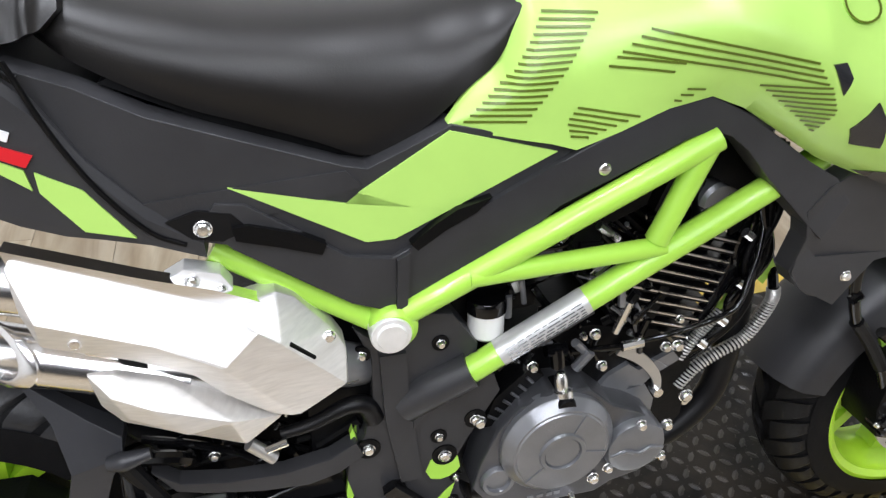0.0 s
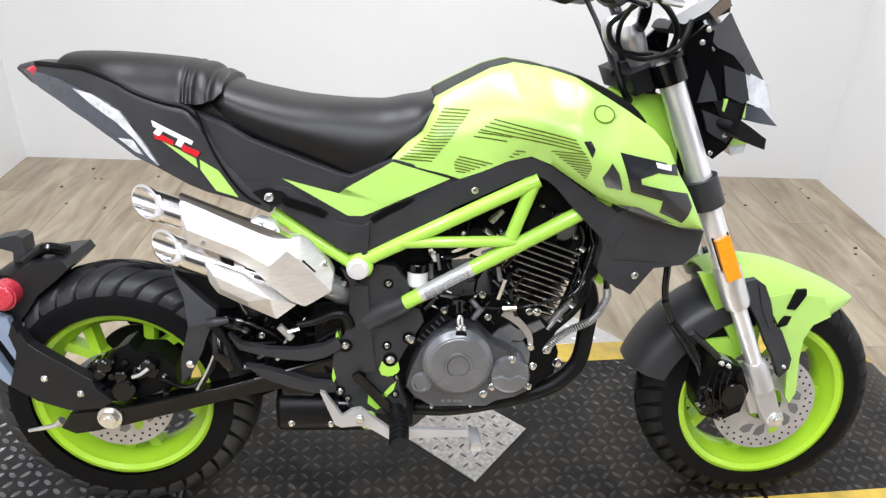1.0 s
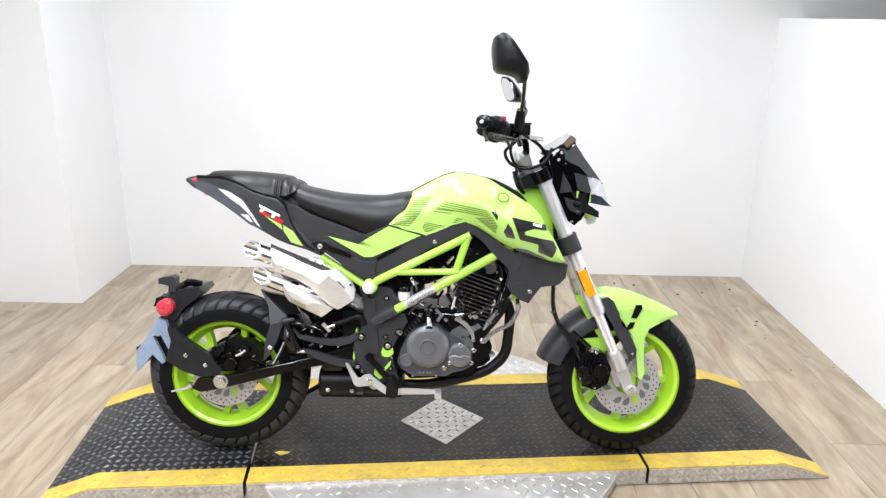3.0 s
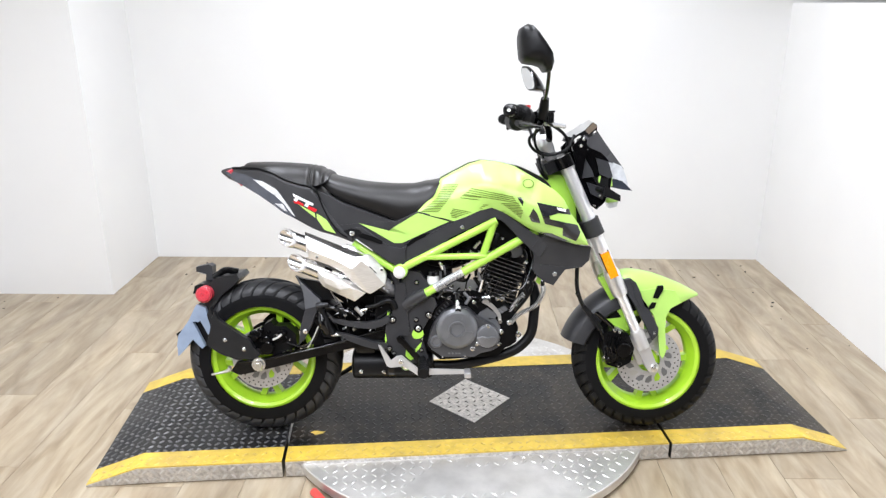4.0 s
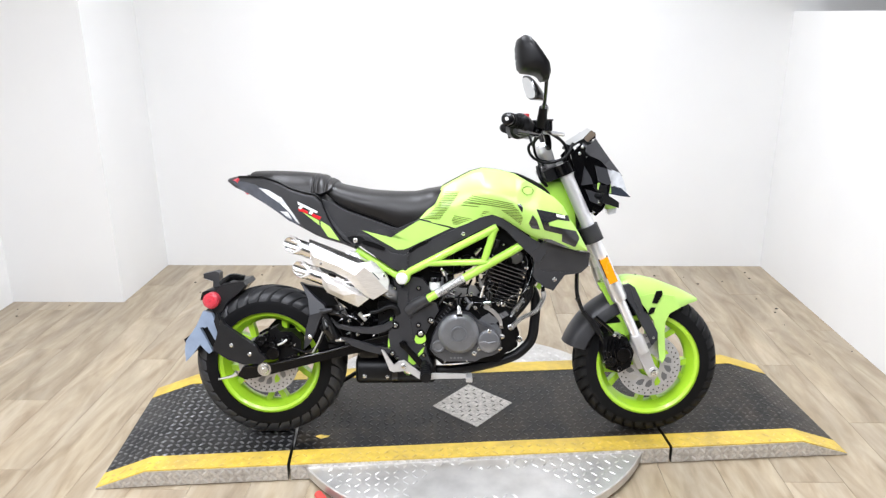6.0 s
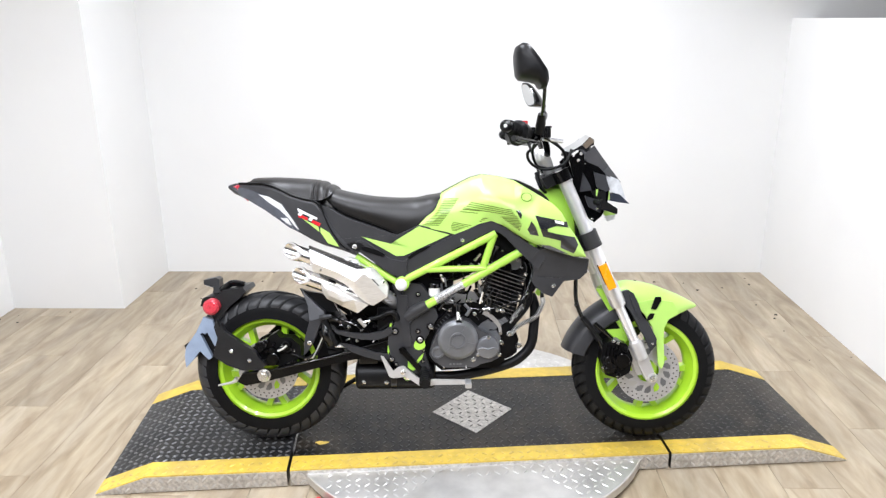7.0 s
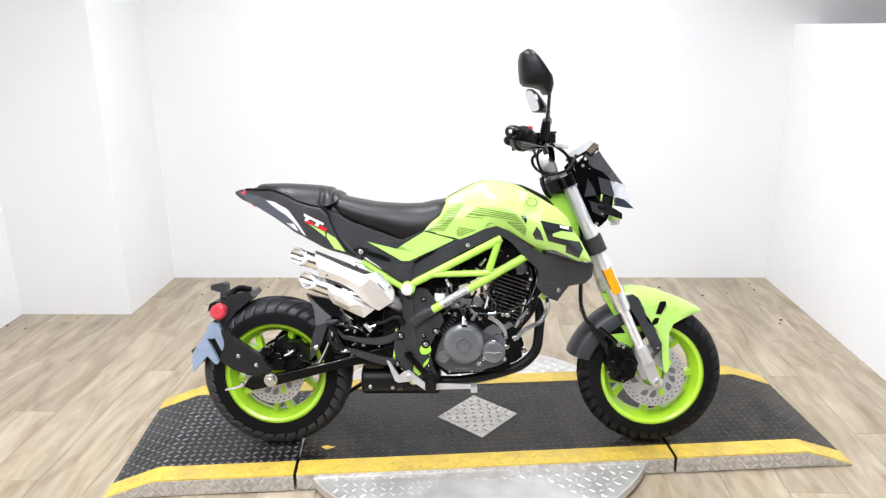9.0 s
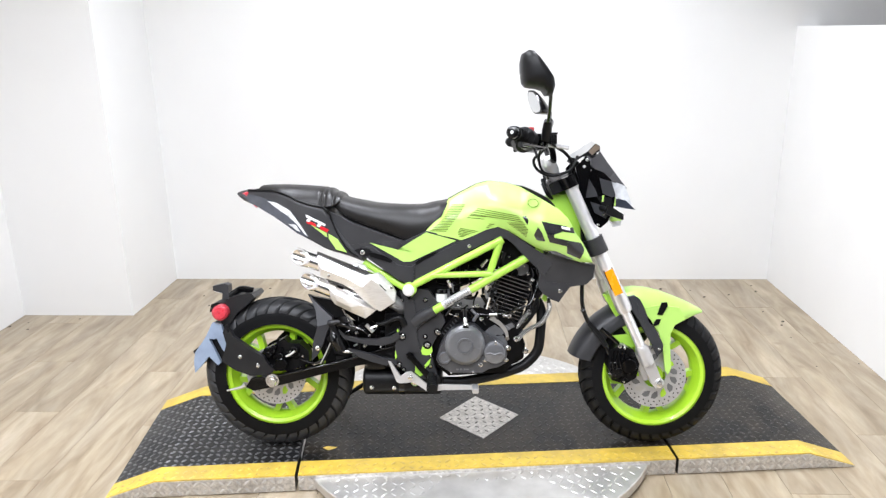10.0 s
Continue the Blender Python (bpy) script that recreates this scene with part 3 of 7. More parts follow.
def tread_block(side, odd, radius, half, rim_r, count, sweep):
    """One curved block between two grooves, round the wheel's middle."""
    bm = bmesh.new()
    pitch = 2 * math.pi / count
    rows = []
    last = (0.735 if odd else 0.69) if sweep > 0 else (0.715 if odd else 0.66)
    for k in range(9):
        f = k / 8
        a = side * ((0.20 if odd else 0.035) + (last - (0.20 if odd else 0.035)) * f)
        y, r = tyre_profile(a, radius, half, rim_r)
        r += 0.0028 * f * f
        mid = sweep * math.sqrt(abs(a) / 0.68)
        hw = pitch / 2 - ((0.0016 + 0.0085 * a * a) if sweep > 0 else (0.0014 + 0.0105 * a * a)) / r
        row = []
        for th, drop in ((mid - hw, 0.0095), (mid - hw, 0.0004), (mid - hw * 0.75, 0.0), (mid + hw * 0.75, 0.0), (mid + hw, 0.0004), (mid + hw, 0.0095)):
            row.append((math.cos(th) * (r - drop), y, math.sin(th) * (r - drop)))
        rows.append(row)
    return loft(rows, bm=bm)


def bar_mesh(x0, z0, x1, z1, w0, w1, y0, y1, bevel=0.003):
    """A tapered bar between two places in the wheel's plane."""
    d = Vector((x1 - x0, 0, z1 - z0)).normalized()
    s = Vector((-d.z, 0, d.x))
    pts = [(x0 + s.x * w0, z0 + s.z * w0), (x0 - s.x * w0, z0 - s.z * w0), (x1 - s.x * w1, z1 - s.z * w1), (x1 + s.x * w1, z1 + s.z * w1)]
    return prism(pts, y0, y1, bevel)


def wheel(name, cx, cz, radius, half, count, turn, disc_r, disc_y, pitch_count, sweep, label):
    rim_r = 0.164
    hw = 0.046
    rim = lathe([(rim_r, -hw), (rim_r + 0.003, -hw - 0.004), (rim_r - 0.004, -hw - 0.006), (rim_r - 0.013, -hw - 0.001), (rim_r - 0.016, -hw + 0.012), (rim_r - 0.027, -hw + 0.024), (rim_r - 0.031, 0), (rim_r - 0.027, hw - 0.024), (rim_r - 0.016, hw - 0.012), (rim_r - 0.013, hw + 0.001), (rim_r - 0.004, hw + 0.006), (rim_r + 0.003, hw + 0.004), (rim_r, hw), (rim_r - 0.012, hw - 0.012), (rim_r - 0.024, 0), (rim_r - 0.012, -hw + 0.012)], cx, cz, 96, closed=True)
    w = part(name, rim, RIM_GREEN, bike, label, 40)
    part("tyre", tyre_mesh(cx, cz, radius, half, rim_r + 0.001), RUBBER, w, "black rubber tyre with slanting tread grooves", 28)
    for side in (-1, 1):
        shared = {}
        for k in range(pitch_count):
            odd = k % 2
            if odd not in shared:
                ob = part("tread_block", tread_block(side, odd, radius, half, rim_r + 0.001, pitch_count, sweep), TREAD if sweep > 0 else TREAD_FRONT, w, "", 50)
                shared[odd] = ob.data
            else:
                ob = new("tread_block", shared[odd])
                ob.parent = w
            ob.location = (cx, 0, cz)
            ob.rotation_euler = (0, 2 * math.pi * (k + (0.5 if side > 0 else 0)) / pitch_count, 0)
    for k in range(count):
        a = radians(turn + 360 / count * k)
        hx, hz = cx + 0.03 * math.cos(a), cz + 0.03 * math.sin(a)
        mx, mz = cx + 0.085 * math.cos(a), cz + 0.085 * math.sin(a)
        part("spoke", bar_mesh(hx, hz, mx, mz, 0.013, 0.011, -0.018, 0.018), RIM_GREEN, w)
        for s in (-0.21, 0.21):
            ex, ez = cx + (rim_r - 0.024) * math.cos(a + s), cz + (rim_r - 0.024) * math.sin(a + s)
            part("spoke_arm", bar_mesh(mx - 0.006 * math.cos(a), mz - 0.006 * math.sin(a), ex, ez, 0.008, 0.0095, -0.016, 0.016), RIM_GREEN, w)
    part("hub", lathe([(0, -0.055), (0.03, -0.055), (0.033, -0.05), (0.036, -0.02), (0.036, 0.02), (0.033, 0.05), (0.03, 0.055), (0, 0.055)], cx, cz, 32), RIM_GREEN, w)
    # brake disc with its rows of small holes
    d = part("brake_disc", lathe([(disc_r, disc_y), (disc_r, disc_y + 0.004), (0.036, disc_y + 0.004), (0.036, disc_y)], cx, cz, 96, closed=True), DISC, w, "drilled steel brake disc")
    for k in range(14):
        a = 2 * math.pi * k / 14 + 0.2
        q = [(cx + r * math.cos(a + o), cz + r * math.sin(a + o)) for r, o in ((disc_r - 0.029, -0.12), (disc_r - 0.027, 0.05), (disc_r - 0.034, 0.20), (disc_r - 0.052, 0.24), (disc_r - 0.050, 0.06), (disc_r - 0.042, -0.09))]
        part("disc_slot", prism(q, disc_y - 0.0006, disc_y + 0.001, 0.0), RIM_GREEN if k % 5 == 1 else (ARM_GREY if k % 3 == 2 else ENGINE), d)
    for row, (rr, c) in enumerate(((disc_r - 0.008, 30), (disc_r - 0.018, 30))):
        holes = bmesh.new()
        for k in range(c):
            a = 2 * math.pi * (k + 0.5 * row) / c
            lathe([(0, disc_y - 0.0004), (0.0024, disc_y - 0.0004), (0.0024, disc_y + 0.001)], cx + rr * math.cos(a), cz + rr * math.sin(a), 8, holes)
        part("disc_holes", holes, ENGINE_DARK, d, kind="stuff")
    part("valve_cap", tube([(cx + 0.006, -half * 0.7, cz + rim_r + 0.008), (cx + 0.006, -half * 0.7 - 0.006, cz + rim_r + 0.008)], 0.005, 10), YELLOW, w, "small yellow paint dot")
    return w


wheel("rear_wheel", RW, RWZ, RR, 0.065, 5, 59, 0.095, -0.066, 36, 0.40, "lime green cast rear rim with forked spokes")
wheel("front_wheel", FW, FWZ, FR, 0.057, 5, 59, 0.101, -0.064, 38, -0.2, "lime green cast front rim with forked spokes")

# ---- tank and shrouds ----
TX = (0.495, 0.517, 0.543, 0.556, 0.564, 0.595, 0.652, 0.69, 0.74, 0.785, 0.831, 0.86, 0.896, 0.922, 0.946, 0.968, 0.996)
TTOP = (0.716, 0.739, 0.763, 0.796, 0.811, 0.828, 0.857, 0.867, 0.861, 0.849, 0.821, 0.803, 0.780, 0.754, 0.710, 0.679, 0.627)
BX = (0.495, 0.581, 0.603, 0.64, 0.679, 0.715, 0.747, 0.823, 0.862, 0.959, 0.996)
BZ = (0.712, 0.694, 0.687, 0.701, 0.719, 0.728, 0.716, 0.668, 0.652, 0.621, 0.618)
WX = (0.495, 0.56, 0.61, 0.65, 0.72, 0.78, 0.85, 0.92, 0.996)
W0 = (0.121, 0.130, 0.132, 0.136, 0.144, 0.152, 0.162, 0.168, 0.166)
W1 = (0.121, 0.130, 0.132, 0.140, 0.166, 0.188, 0.200, 0.195, 0.174)
W2 = (0.120, 0.086, 0.076, 0.070, 0.072, 0.100, 0.160, 0.178, 0.168)


def tank_y(x, z):
    """The near side's depth over the tank and shroud."""
    b, t = lerp(x, BX, BZ), lerp(x, TX, TTOP)
    v = max(0.0, min(1.0, (z - b) / max(t - b, 1e-4)))
    w0, w1, w2 = lerp(x, WX, W0), lerp(x, WX, W1), lerp(x, WX, W2)
    m = 0.42
    if v < m:
        k = math.sin(v / m * math.pi / 2)
        return -(w0 + (w1 - w0) * k)
    k = (v - m) / (1 - m)
    return -(w1 + (w2 - w1) * k ** 1.7)


def tank_side():
    bm = bmesh.new()
    xs = sorted(set([0.495 + (0.996 - 0.495) * i / 40 for i in range(41)] + list(TX) + list(BX)))
    rows = 12
    outer, inner = [], []
    for x in xs:
        b, t = lerp(x, BX, BZ), lerp(x, TX, TTOP)
        t = max(t, b + 0.003)
        outer.append([bm.verts.new((x, tank_y(x, b + (t - b) * k / rows), b + (t - b) * k / rows)) for k in range(rows + 1)])
        inner.append([bm.verts.new((x, tank_y(x, b + (t - b) * k / rows) + 0.010, b + (t - b) * k / rows)) for k in range(rows + 1)])
    for grid, flip in ((outer, False), (inner, True)):
        for p, q in zip(grid, grid[1:]):
            for k in range(rows):
                f = (p[k], q[k], q[k + 1], p[k + 1])
                bm.faces.new(f[::-1] if flip else f)
    for k in (0, rows):
        for i in range(len(xs) - 1):
            bm.faces.new((outer[i][k], outer[i + 1][k], inner[i + 1][k], inner[i][k]))
    for i in (0, len(xs) - 1):
        for k in range(rows):
            bm.faces.new((outer[i][k], outer[i][k + 1], inner[i][k + 1], inner[i][k]))
    return bm


def decal(polygon, surface, lift=0.0012, cuts=3):
    """A thin skin with the outline polygon laid on a surface y(x, z)."""
    bm = bmesh.new()
    f = bm.faces.new([bm.verts.new((x, 0, z)) for x, z in polygon])
    bmesh.ops.triangulate(bm, faces=[f])
    if cuts:
        bmesh.ops.subdivide_edges(bm, edges=bm.edges[:], cuts=cuts, use_grid_fill=True)
    ex = bmesh.ops.extrude_face_region(bm, geom=bm.faces[:])
    top = {v for v in ex["geom"] if isinstance(v, bmesh.types.BMVert)}
    for v in bm.verts:
        v.co.y = surface(v.co.x, v.co.z) - (lift if v in top else -0.0008)
    return bm


tank, tank_far = pair("tank_side", tank_side(), GREEN, bike, "glossy lime green tank side and shroud", 50)
cap = []
for x in [0.556 + (0.885 - 0.556) * i / 28 for i in range(29)]:
    z, w = lerp(x, TX, TTOP) + lerp(x, (0.775, 0.80, 0.83, 0.867, 0.885), (0, 0.008, 0.012, 0.014, 0.005)), lerp(x, WX, W2)
    cap.append([(x, -w + 0.004, z - 0.03), (x, -w + 0.002, z - 0.001), (x, -w + 0.010, z + 0.001), (x, -w * 0.45, z + 0.001), (x, 0, z + 0.001), (x, w * 0.45, z + 0.000), (x, w - 0.010, z - 0.001), (x, w - 0.002, z - 0.001), (x, w - 0.004, z - 0.03)])
part("tank_top", loft(cap), BLACK, bike, "matt black plastic strip along the tank top", 40)
for piece in ([(0.841, 0.747), (0.938, 0.726), (0.942, 0.709), (0.885, 0.719), (0.877, 0.707), (0.857, 0.706)], [(0.857, 0.7055), (0.877, 0.7065), (0.879, 0.698), (0.962, 0.680), (0.917, 0.671), (0.866, 0.684)], [(0.9175, 0.6712), (0.962, 0.6798), (0.972, 0.659), (0.959, 0.631), (0.919, 0.649)]):
    part("shroud_panel", decal(piece, tank_y), DECAL_BLACK, tank, "black angular shroud graphic")
part("shroud_vent", decal([(0.830, 0.730), (0.842, 0.714), (0.853, 0.686), (0.829, 0.689), (0.820, 0.705)], tank_y), DECAL_BLACK, tank)
part("shroud_vent", decal([(0.785, 0.761), (0.796, 0.762), (0.803, 0.750), (0.800, 0.736)], tank_y), DECAL_BLACK, tank)
part("shroud_slot", decal([(0.854, 0.657), (0.887, 0.655), (0.947, 0.628), (0.900, 0.636)], tank_y), DECAL_BLACK, tank)
part("name_plate", decal([(0.899, 0.732), (0.926, 0.726), (0.927, 0.718), (0.902, 0.724)], tank_y, 0.003), DECAL_WHITE, tank, "small white badge bar")
part("round_badge", decal([(0.819 + 0.0165 * math.cos(a), 0.800 + 0.0125 * math.sin(a)) for a in [2 * math.pi * k / 20 for k in range(20)]], tank_y, 0.002, 0), GREEN, tank, "round embossed tank badge")
ring_badge = bmesh.new()
for k in range(24):
    a, b = 2 * math.pi * k / 24, 2 * math.pi * (k + 1) / 24
    q = [(0.819 + r * math.cos(c), 0.800 + r * 0.76 * math.sin(c)) for r, c in ((0.0165, a), (0.0165, b), (0.0145, b), (0.0145, a))]
    ring_badge.faces.new([ring_badge.verts.new((x, tank_y(x, z) - 0.003, z)) for x, z in q])
part("badge_ring", ring_badge, DECAL_OLIVE, tank)


def stripes(left, right, count, thick=0.0022):
    """Thin lines between two slanting edges."""
    bm = bmesh.new()
    for k in range(count):
        f = k / (count - 1)
        a, b = [Vector([float(np.interp(f, np.linspace(0, 1, len(edge)), [q[i] for q in edge])) for i in (0, 1)]) for edge in (left, right)]
        n = 8
        for i in range(n):
            p, q = a.lerp(b, i / n), a.lerp(b, (i + 1) / n)
            quad = [(p.x, p.y - thick / 2), (q.x, q.y - thick / 2), (q.x, q.y + thick / 2), (p.x, p.y + thick / 2)]
            bm.faces.new([bm.verts.new((x, tank_y(x, z) - 0.0012, z)) for x, z in quad])
    return bm


STRIPE_LABEL = "dark thin stripe decal"
part("stripe_decal", stripes([(0.574, 0.796), (0.549, 0.754), (0.507, 0.717)], [(0.617, 0.795), (0.590, 0.756), (0.558, 0.715)], 17, 0.0020), DECAL_OLIVE, tank, STRIPE_LABEL)
part("stripe_decal", stripes([(0.653, 0.785), (0.632, 0.768)], [(0.774, 0.762), (0.786, 0.745)], 4, 0.0020), DECAL_OLIVE, tank, STRIPE_LABEL)
part("stripe_decal", stripes([(0.628, 0.764), (0.622, 0.757)], [(0.681, 0.759), (0.674, 0.752)], 2, 0.0020), DECAL_OLIVE, tank, STRIPE_LABEL)
part("stripe_decal", stripes([(0.742, 0.741), (0.770, 0.721), (0.795, 0.701)], [(0.790, 0.742), (0.803, 0.720), (0.799, 0.700)], 10, 0.0020), DECAL_OLIVE, tank, STRIPE_LABEL)
part("stripe_decal", stripes([(0.600, 0.724), (0.592, 0.713), (0.596, 0.700)], [(0.654, 0.714), (0.630, 0.705), (0.612, 0.698)], 6, 0.0020), DECAL_OLIVE, tank, STRIPE_LABEL)
part("stripe_decal", stripes([(0.688, 0.737), (0.680, 0.727)], [(0.704, 0.736), (0.687, 0.726)], 3, 0.0020), DECAL_OLIVE, tank, STRIPE_LABEL)

# ---- seat ----


def saddle(stations, n=20, power=2.6):
    """A padded body from rows of x, bottom, top, half-width at the bottom and at the top."""
    rings, rows, per = [], np.array(stations), 4
    ext = np.vstack([2 * rows[0] - rows[1], rows, 2 * rows[-1] - rows[-2]])
    fine = []
    for i in range(1, len(ext) - 2):
        p, q, r, s = ext[i - 1:i + 3]
        fine += [0.5 * (2 * q + (r - p) * u + (2 * p - 5 * q + 4 * r - s) * u * u + (3 * q - p - 3 * r + s) * u ** 3) for u in np.arange(per) / per]
    for x, b, t, wb, wt in fine + [rows[-1]]:
        ring = []
        for k in range(n + 1):
            a = math.pi * k / n
            c, s = math.cos(a), math.sin(a)
            up = abs(s) ** (2 / power)
            w = wb + (wt - wb) * up
            ring.append((x, -math.copysign(abs(c) ** (2 / power), c) * w, b + (t - b) * up))
        ring.append((x, (wb - 0.02), b - 0.004))
        ring.append((x, -(wb - 0.02), b - 0.004))
        rings.append(ring)
    return loft(rings)


part("rider_seat", saddle([(0.205, 0.794, 0.826, 0.087, 0.096), (0.225, 0.778, 0.825, 0.096, 0.107), (0.26, 0.758, 0.816, 0.103, 0.119), (0.3, 0.739, 0.808, 0.106, 0.127), (0.34, 0.725, 0.801, 0.108, 0.131), (0.39, 0.706, 0.797, 0.108, 0.131), (0.428, 0.690, 0.795, 0.107, 0.127), (0.455, 0.695, 0.795, 0.107, 0.120), (0.485, 0.713, 0.796, 0.107, 0.111), (0.517, 0.741, 0.803, 0.108, 0.102), (0.54, 0.758, 0.806, 0.104, 0.102), (0.562, 0.791, 0.810, 0.096, 0.104)]), SEAT, bike, "black vinyl rider seat", 60)
part("seat_base", prism([(0.242, 0.760), (0.34, 0.713), (0.425, 0.684), (0.46, 0.698), (0.497, 0.722), (0.525, 0.748), (0.50, 0.742), (0.43, 0.718), (0.34, 0.743), (0.262, 0.770)], -0.100, 0.100, 0.002), ENGINE_DARK, bike, "black seat base")
part("pillion_seat", saddle([(-0.038, 0.842, 0.852, 0.060, 0.05), (-0.033, 0.840, 0.859, 0.066, 0.054), (-0.02, 0.839, 0.862, 0.072, 0.058), (0.03, 0.838, 0.863, 0.088, 0.068), (0.060, 0.826, 0.862, 0.096, 0.074), (0.085, 0.809, 0.861, 0.102, 0.080), (0.105, 0.798, 0.860, 0.106, 0.085), (0.14, 0.793, 0.857, 0.108, 0.090), (0.162, 0.795, 0.855, 0.110, 0.092), (0.168, 0.795, 0.852, 0.106, 0.089), (0.174, 0.794, 0.854, 0.111, 0.093), (0.180, 0.794, 0.850, 0.107, 0.089), (0.188, 0.793, 0.851, 0.112, 0.093), (0.200, 0.795, 0.847, 0.113, 0.092), (0.207, 0.798, 0.838, 0.108, 0.088), (0.216, 0.801, 0.839, 0.112, 0.090), (0.228, 0.812, 0.832, 0.102, 0.086)]), SEAT, bike, "black vinyl pillion pad raised behind the rider seat", 60)

# ---- tail ----
TW = ((-0.112, -0.06, 0.0, 0.06, 0.13, 0.2, 0.3), (0.026, 0.062, 0.098, 0.120, 0.135, 0.138, 0.130))


def tail_w(x):
    return lerp(x, *TW)


def tail_y(x, z):
    return -tail_w(x)


tail = []
for x, b, t in ((-0.112, 0.829, 0.838), (-0.09, 0.814, 0.844), (-0.06, 0.803, 0.844), (-0.03, 0.790, 0.843), (0.0, 0.778, 0.843), (0.024, 0.762, 0.841), (0.071, 0.732, 0.826), (0.103, 0.707, 0.810), (0.144, 0.685, 0.797), (0.178, 0.666, 0.790), (0.205, 0.655, 0.760), (0.229, 0.648, 0.715), (0.26, 0.638, 0.676), (0.298, 0.622, 0.645)):
    w = tail_w(x)
    k = min(0.010, (t - b) * 0.3)
    tail.append([(x, -w * 0.75, b - k * 0.2), (x, -w + 0.002, b + k * 0.5), (x, -w, b + k * 1.5), (x, -w, t - k), (x, -w + 0.005, t - 0.001), (x, -w * 0.6, t + 0.001), (x, w * 0.6, t + 0.001), (x, w - 0.005, t - 0.001), (x, w, t - k), (x, w, b + k * 1.5), (x, w - 0.002, b + k * 0.5), (x, w * 0.75, b - k * 0.2)])
tail_ob = part("tail_panel", loft(tail), GREY, bike, "dark grey plastic tail fairing", 32)
trim = [(x, -tail_w(x) + 0.004, z) for x, z in ((-0.07, 0.845), (-0.03, 0.845), (0.0, 0.845), (0.024, 0.843), (0.071, 0.828), (0.103, 0.812), (0.144, 0.799), (0.178, 0.792), (0.200, 0.775))]
pair("seat_trim", tube(trim, 0.0038, 8), ENGINE_DARK, bike, "black edge trim under the pillion pad", 60)
pair("panel_gap", tube([(0.196, -0.1372, 0.788), (0.214, -0.1376, 0.735), (0.236, -0.1362, 0.690), (0.262, -0.134, 0.655), (0.285, -0.131, 0.640)], 0.0022, 6), ENGINE_DARK, bike, "black gap between tail and side cover", 60)
part("tail_light", decal([(-0.100, 0.834), (-0.05, 0.831), (-0.016, 0.824), (0.032, 0.808), (0.071, 0.780), (0.095, 0.763), (0.113, 0.729), (0.134, 0.698), (0.099, 0.713), (0.066, 0.737), (0.020, 0.766), (-0.03, 0.792), (-0.065, 0.808)], tail_y, 0.003), SMOKE, tail_ob, "smoked tail lamp lens")
part("lamp_reflector", decal([(0.003, 0.813), (0.036, 0.806), (0.079, 0.782), (0.098, 0.756), (0.115, 0.733), (0.134, 0.702), (0.120, 0.714), (0.100, 0.740), (0.072, 0.766), (0.034, 0.790)], tail_y, 0.0042), CLEAR_REFLECTOR, tail_ob, "clear faceted indicator lens")
part("lamp_reflector", decal([(0.072, 0.742), (0.096, 0.740), (0.110, 0.718), (0.098, 0.722)], tail_y, 0.0042), CLEAR_REFLECTOR, tail_ob)
lamp_rings = []
for y in (-0.056, -0.040, -0.02, 0.0, 0.02, 0.040, 0.056):
    o = 0.034 * (abs(y) / 0.056) ** 1.4
    lamp_rings.append([(-0.114 + o, y, 0.834), (-0.104 + o, y, 0.841), (-0.046 + o * 0.3, y, 0.797), (-0.054 + o * 0.3, y, 0.789)])
part("tail_lamp", loft(lamp_rings), RED, tail_ob, "red tail lamp strip")
part("tail_stripe", decal([(0.142, 0.740), (0.191, 0.714), (0.193, 0.699)], tail_y, 0.0015), GREEN, tail_ob, "lime green stripe decal")
part("tail_stripe", decal([(0.197, 0.712), (0.224, 0.695), (0.252, 0.652), (0.219, 0.663), (0.197, 0.697)], tail_y, 0.0015), GREEN, tail_ob, "lime green stripe decal")
for piece, paint in (([(0.128, 0.771), (0.189, 0.741), (0.186, 0.735), (0.130, 0.762)], DECAL_WHITE), ([(0.135, 0.759), (0.144, 0.755), (0.138, 0.747), (0.129, 0.752)], DECAL_WHITE), ([(0.166, 0.744), (0.176, 0.740), (0.170, 0.731), (0.161, 0.735)], DECAL_WHITE),
                     ([(0.129, 0.750), (0.139, 0.7455), (0.141, 0.750), (0.159, 0.741), (0.158, 0.733), (0.150, 0.738), (0.144, 0.740), (0.132, 0.743)], DECAL_RED), ([(0.170, 0.730), (0.174, 0.735), (0.199, 0.724), (0.193, 0.716), (0.172, 0.726)], DECAL_RED)):
    part("emblem_stroke", decal(piece, tail_y, 0.0018, 1), paint, tail_ob, "white emblem stroke" if paint is DECAL_WHITE else "red emblem stroke")

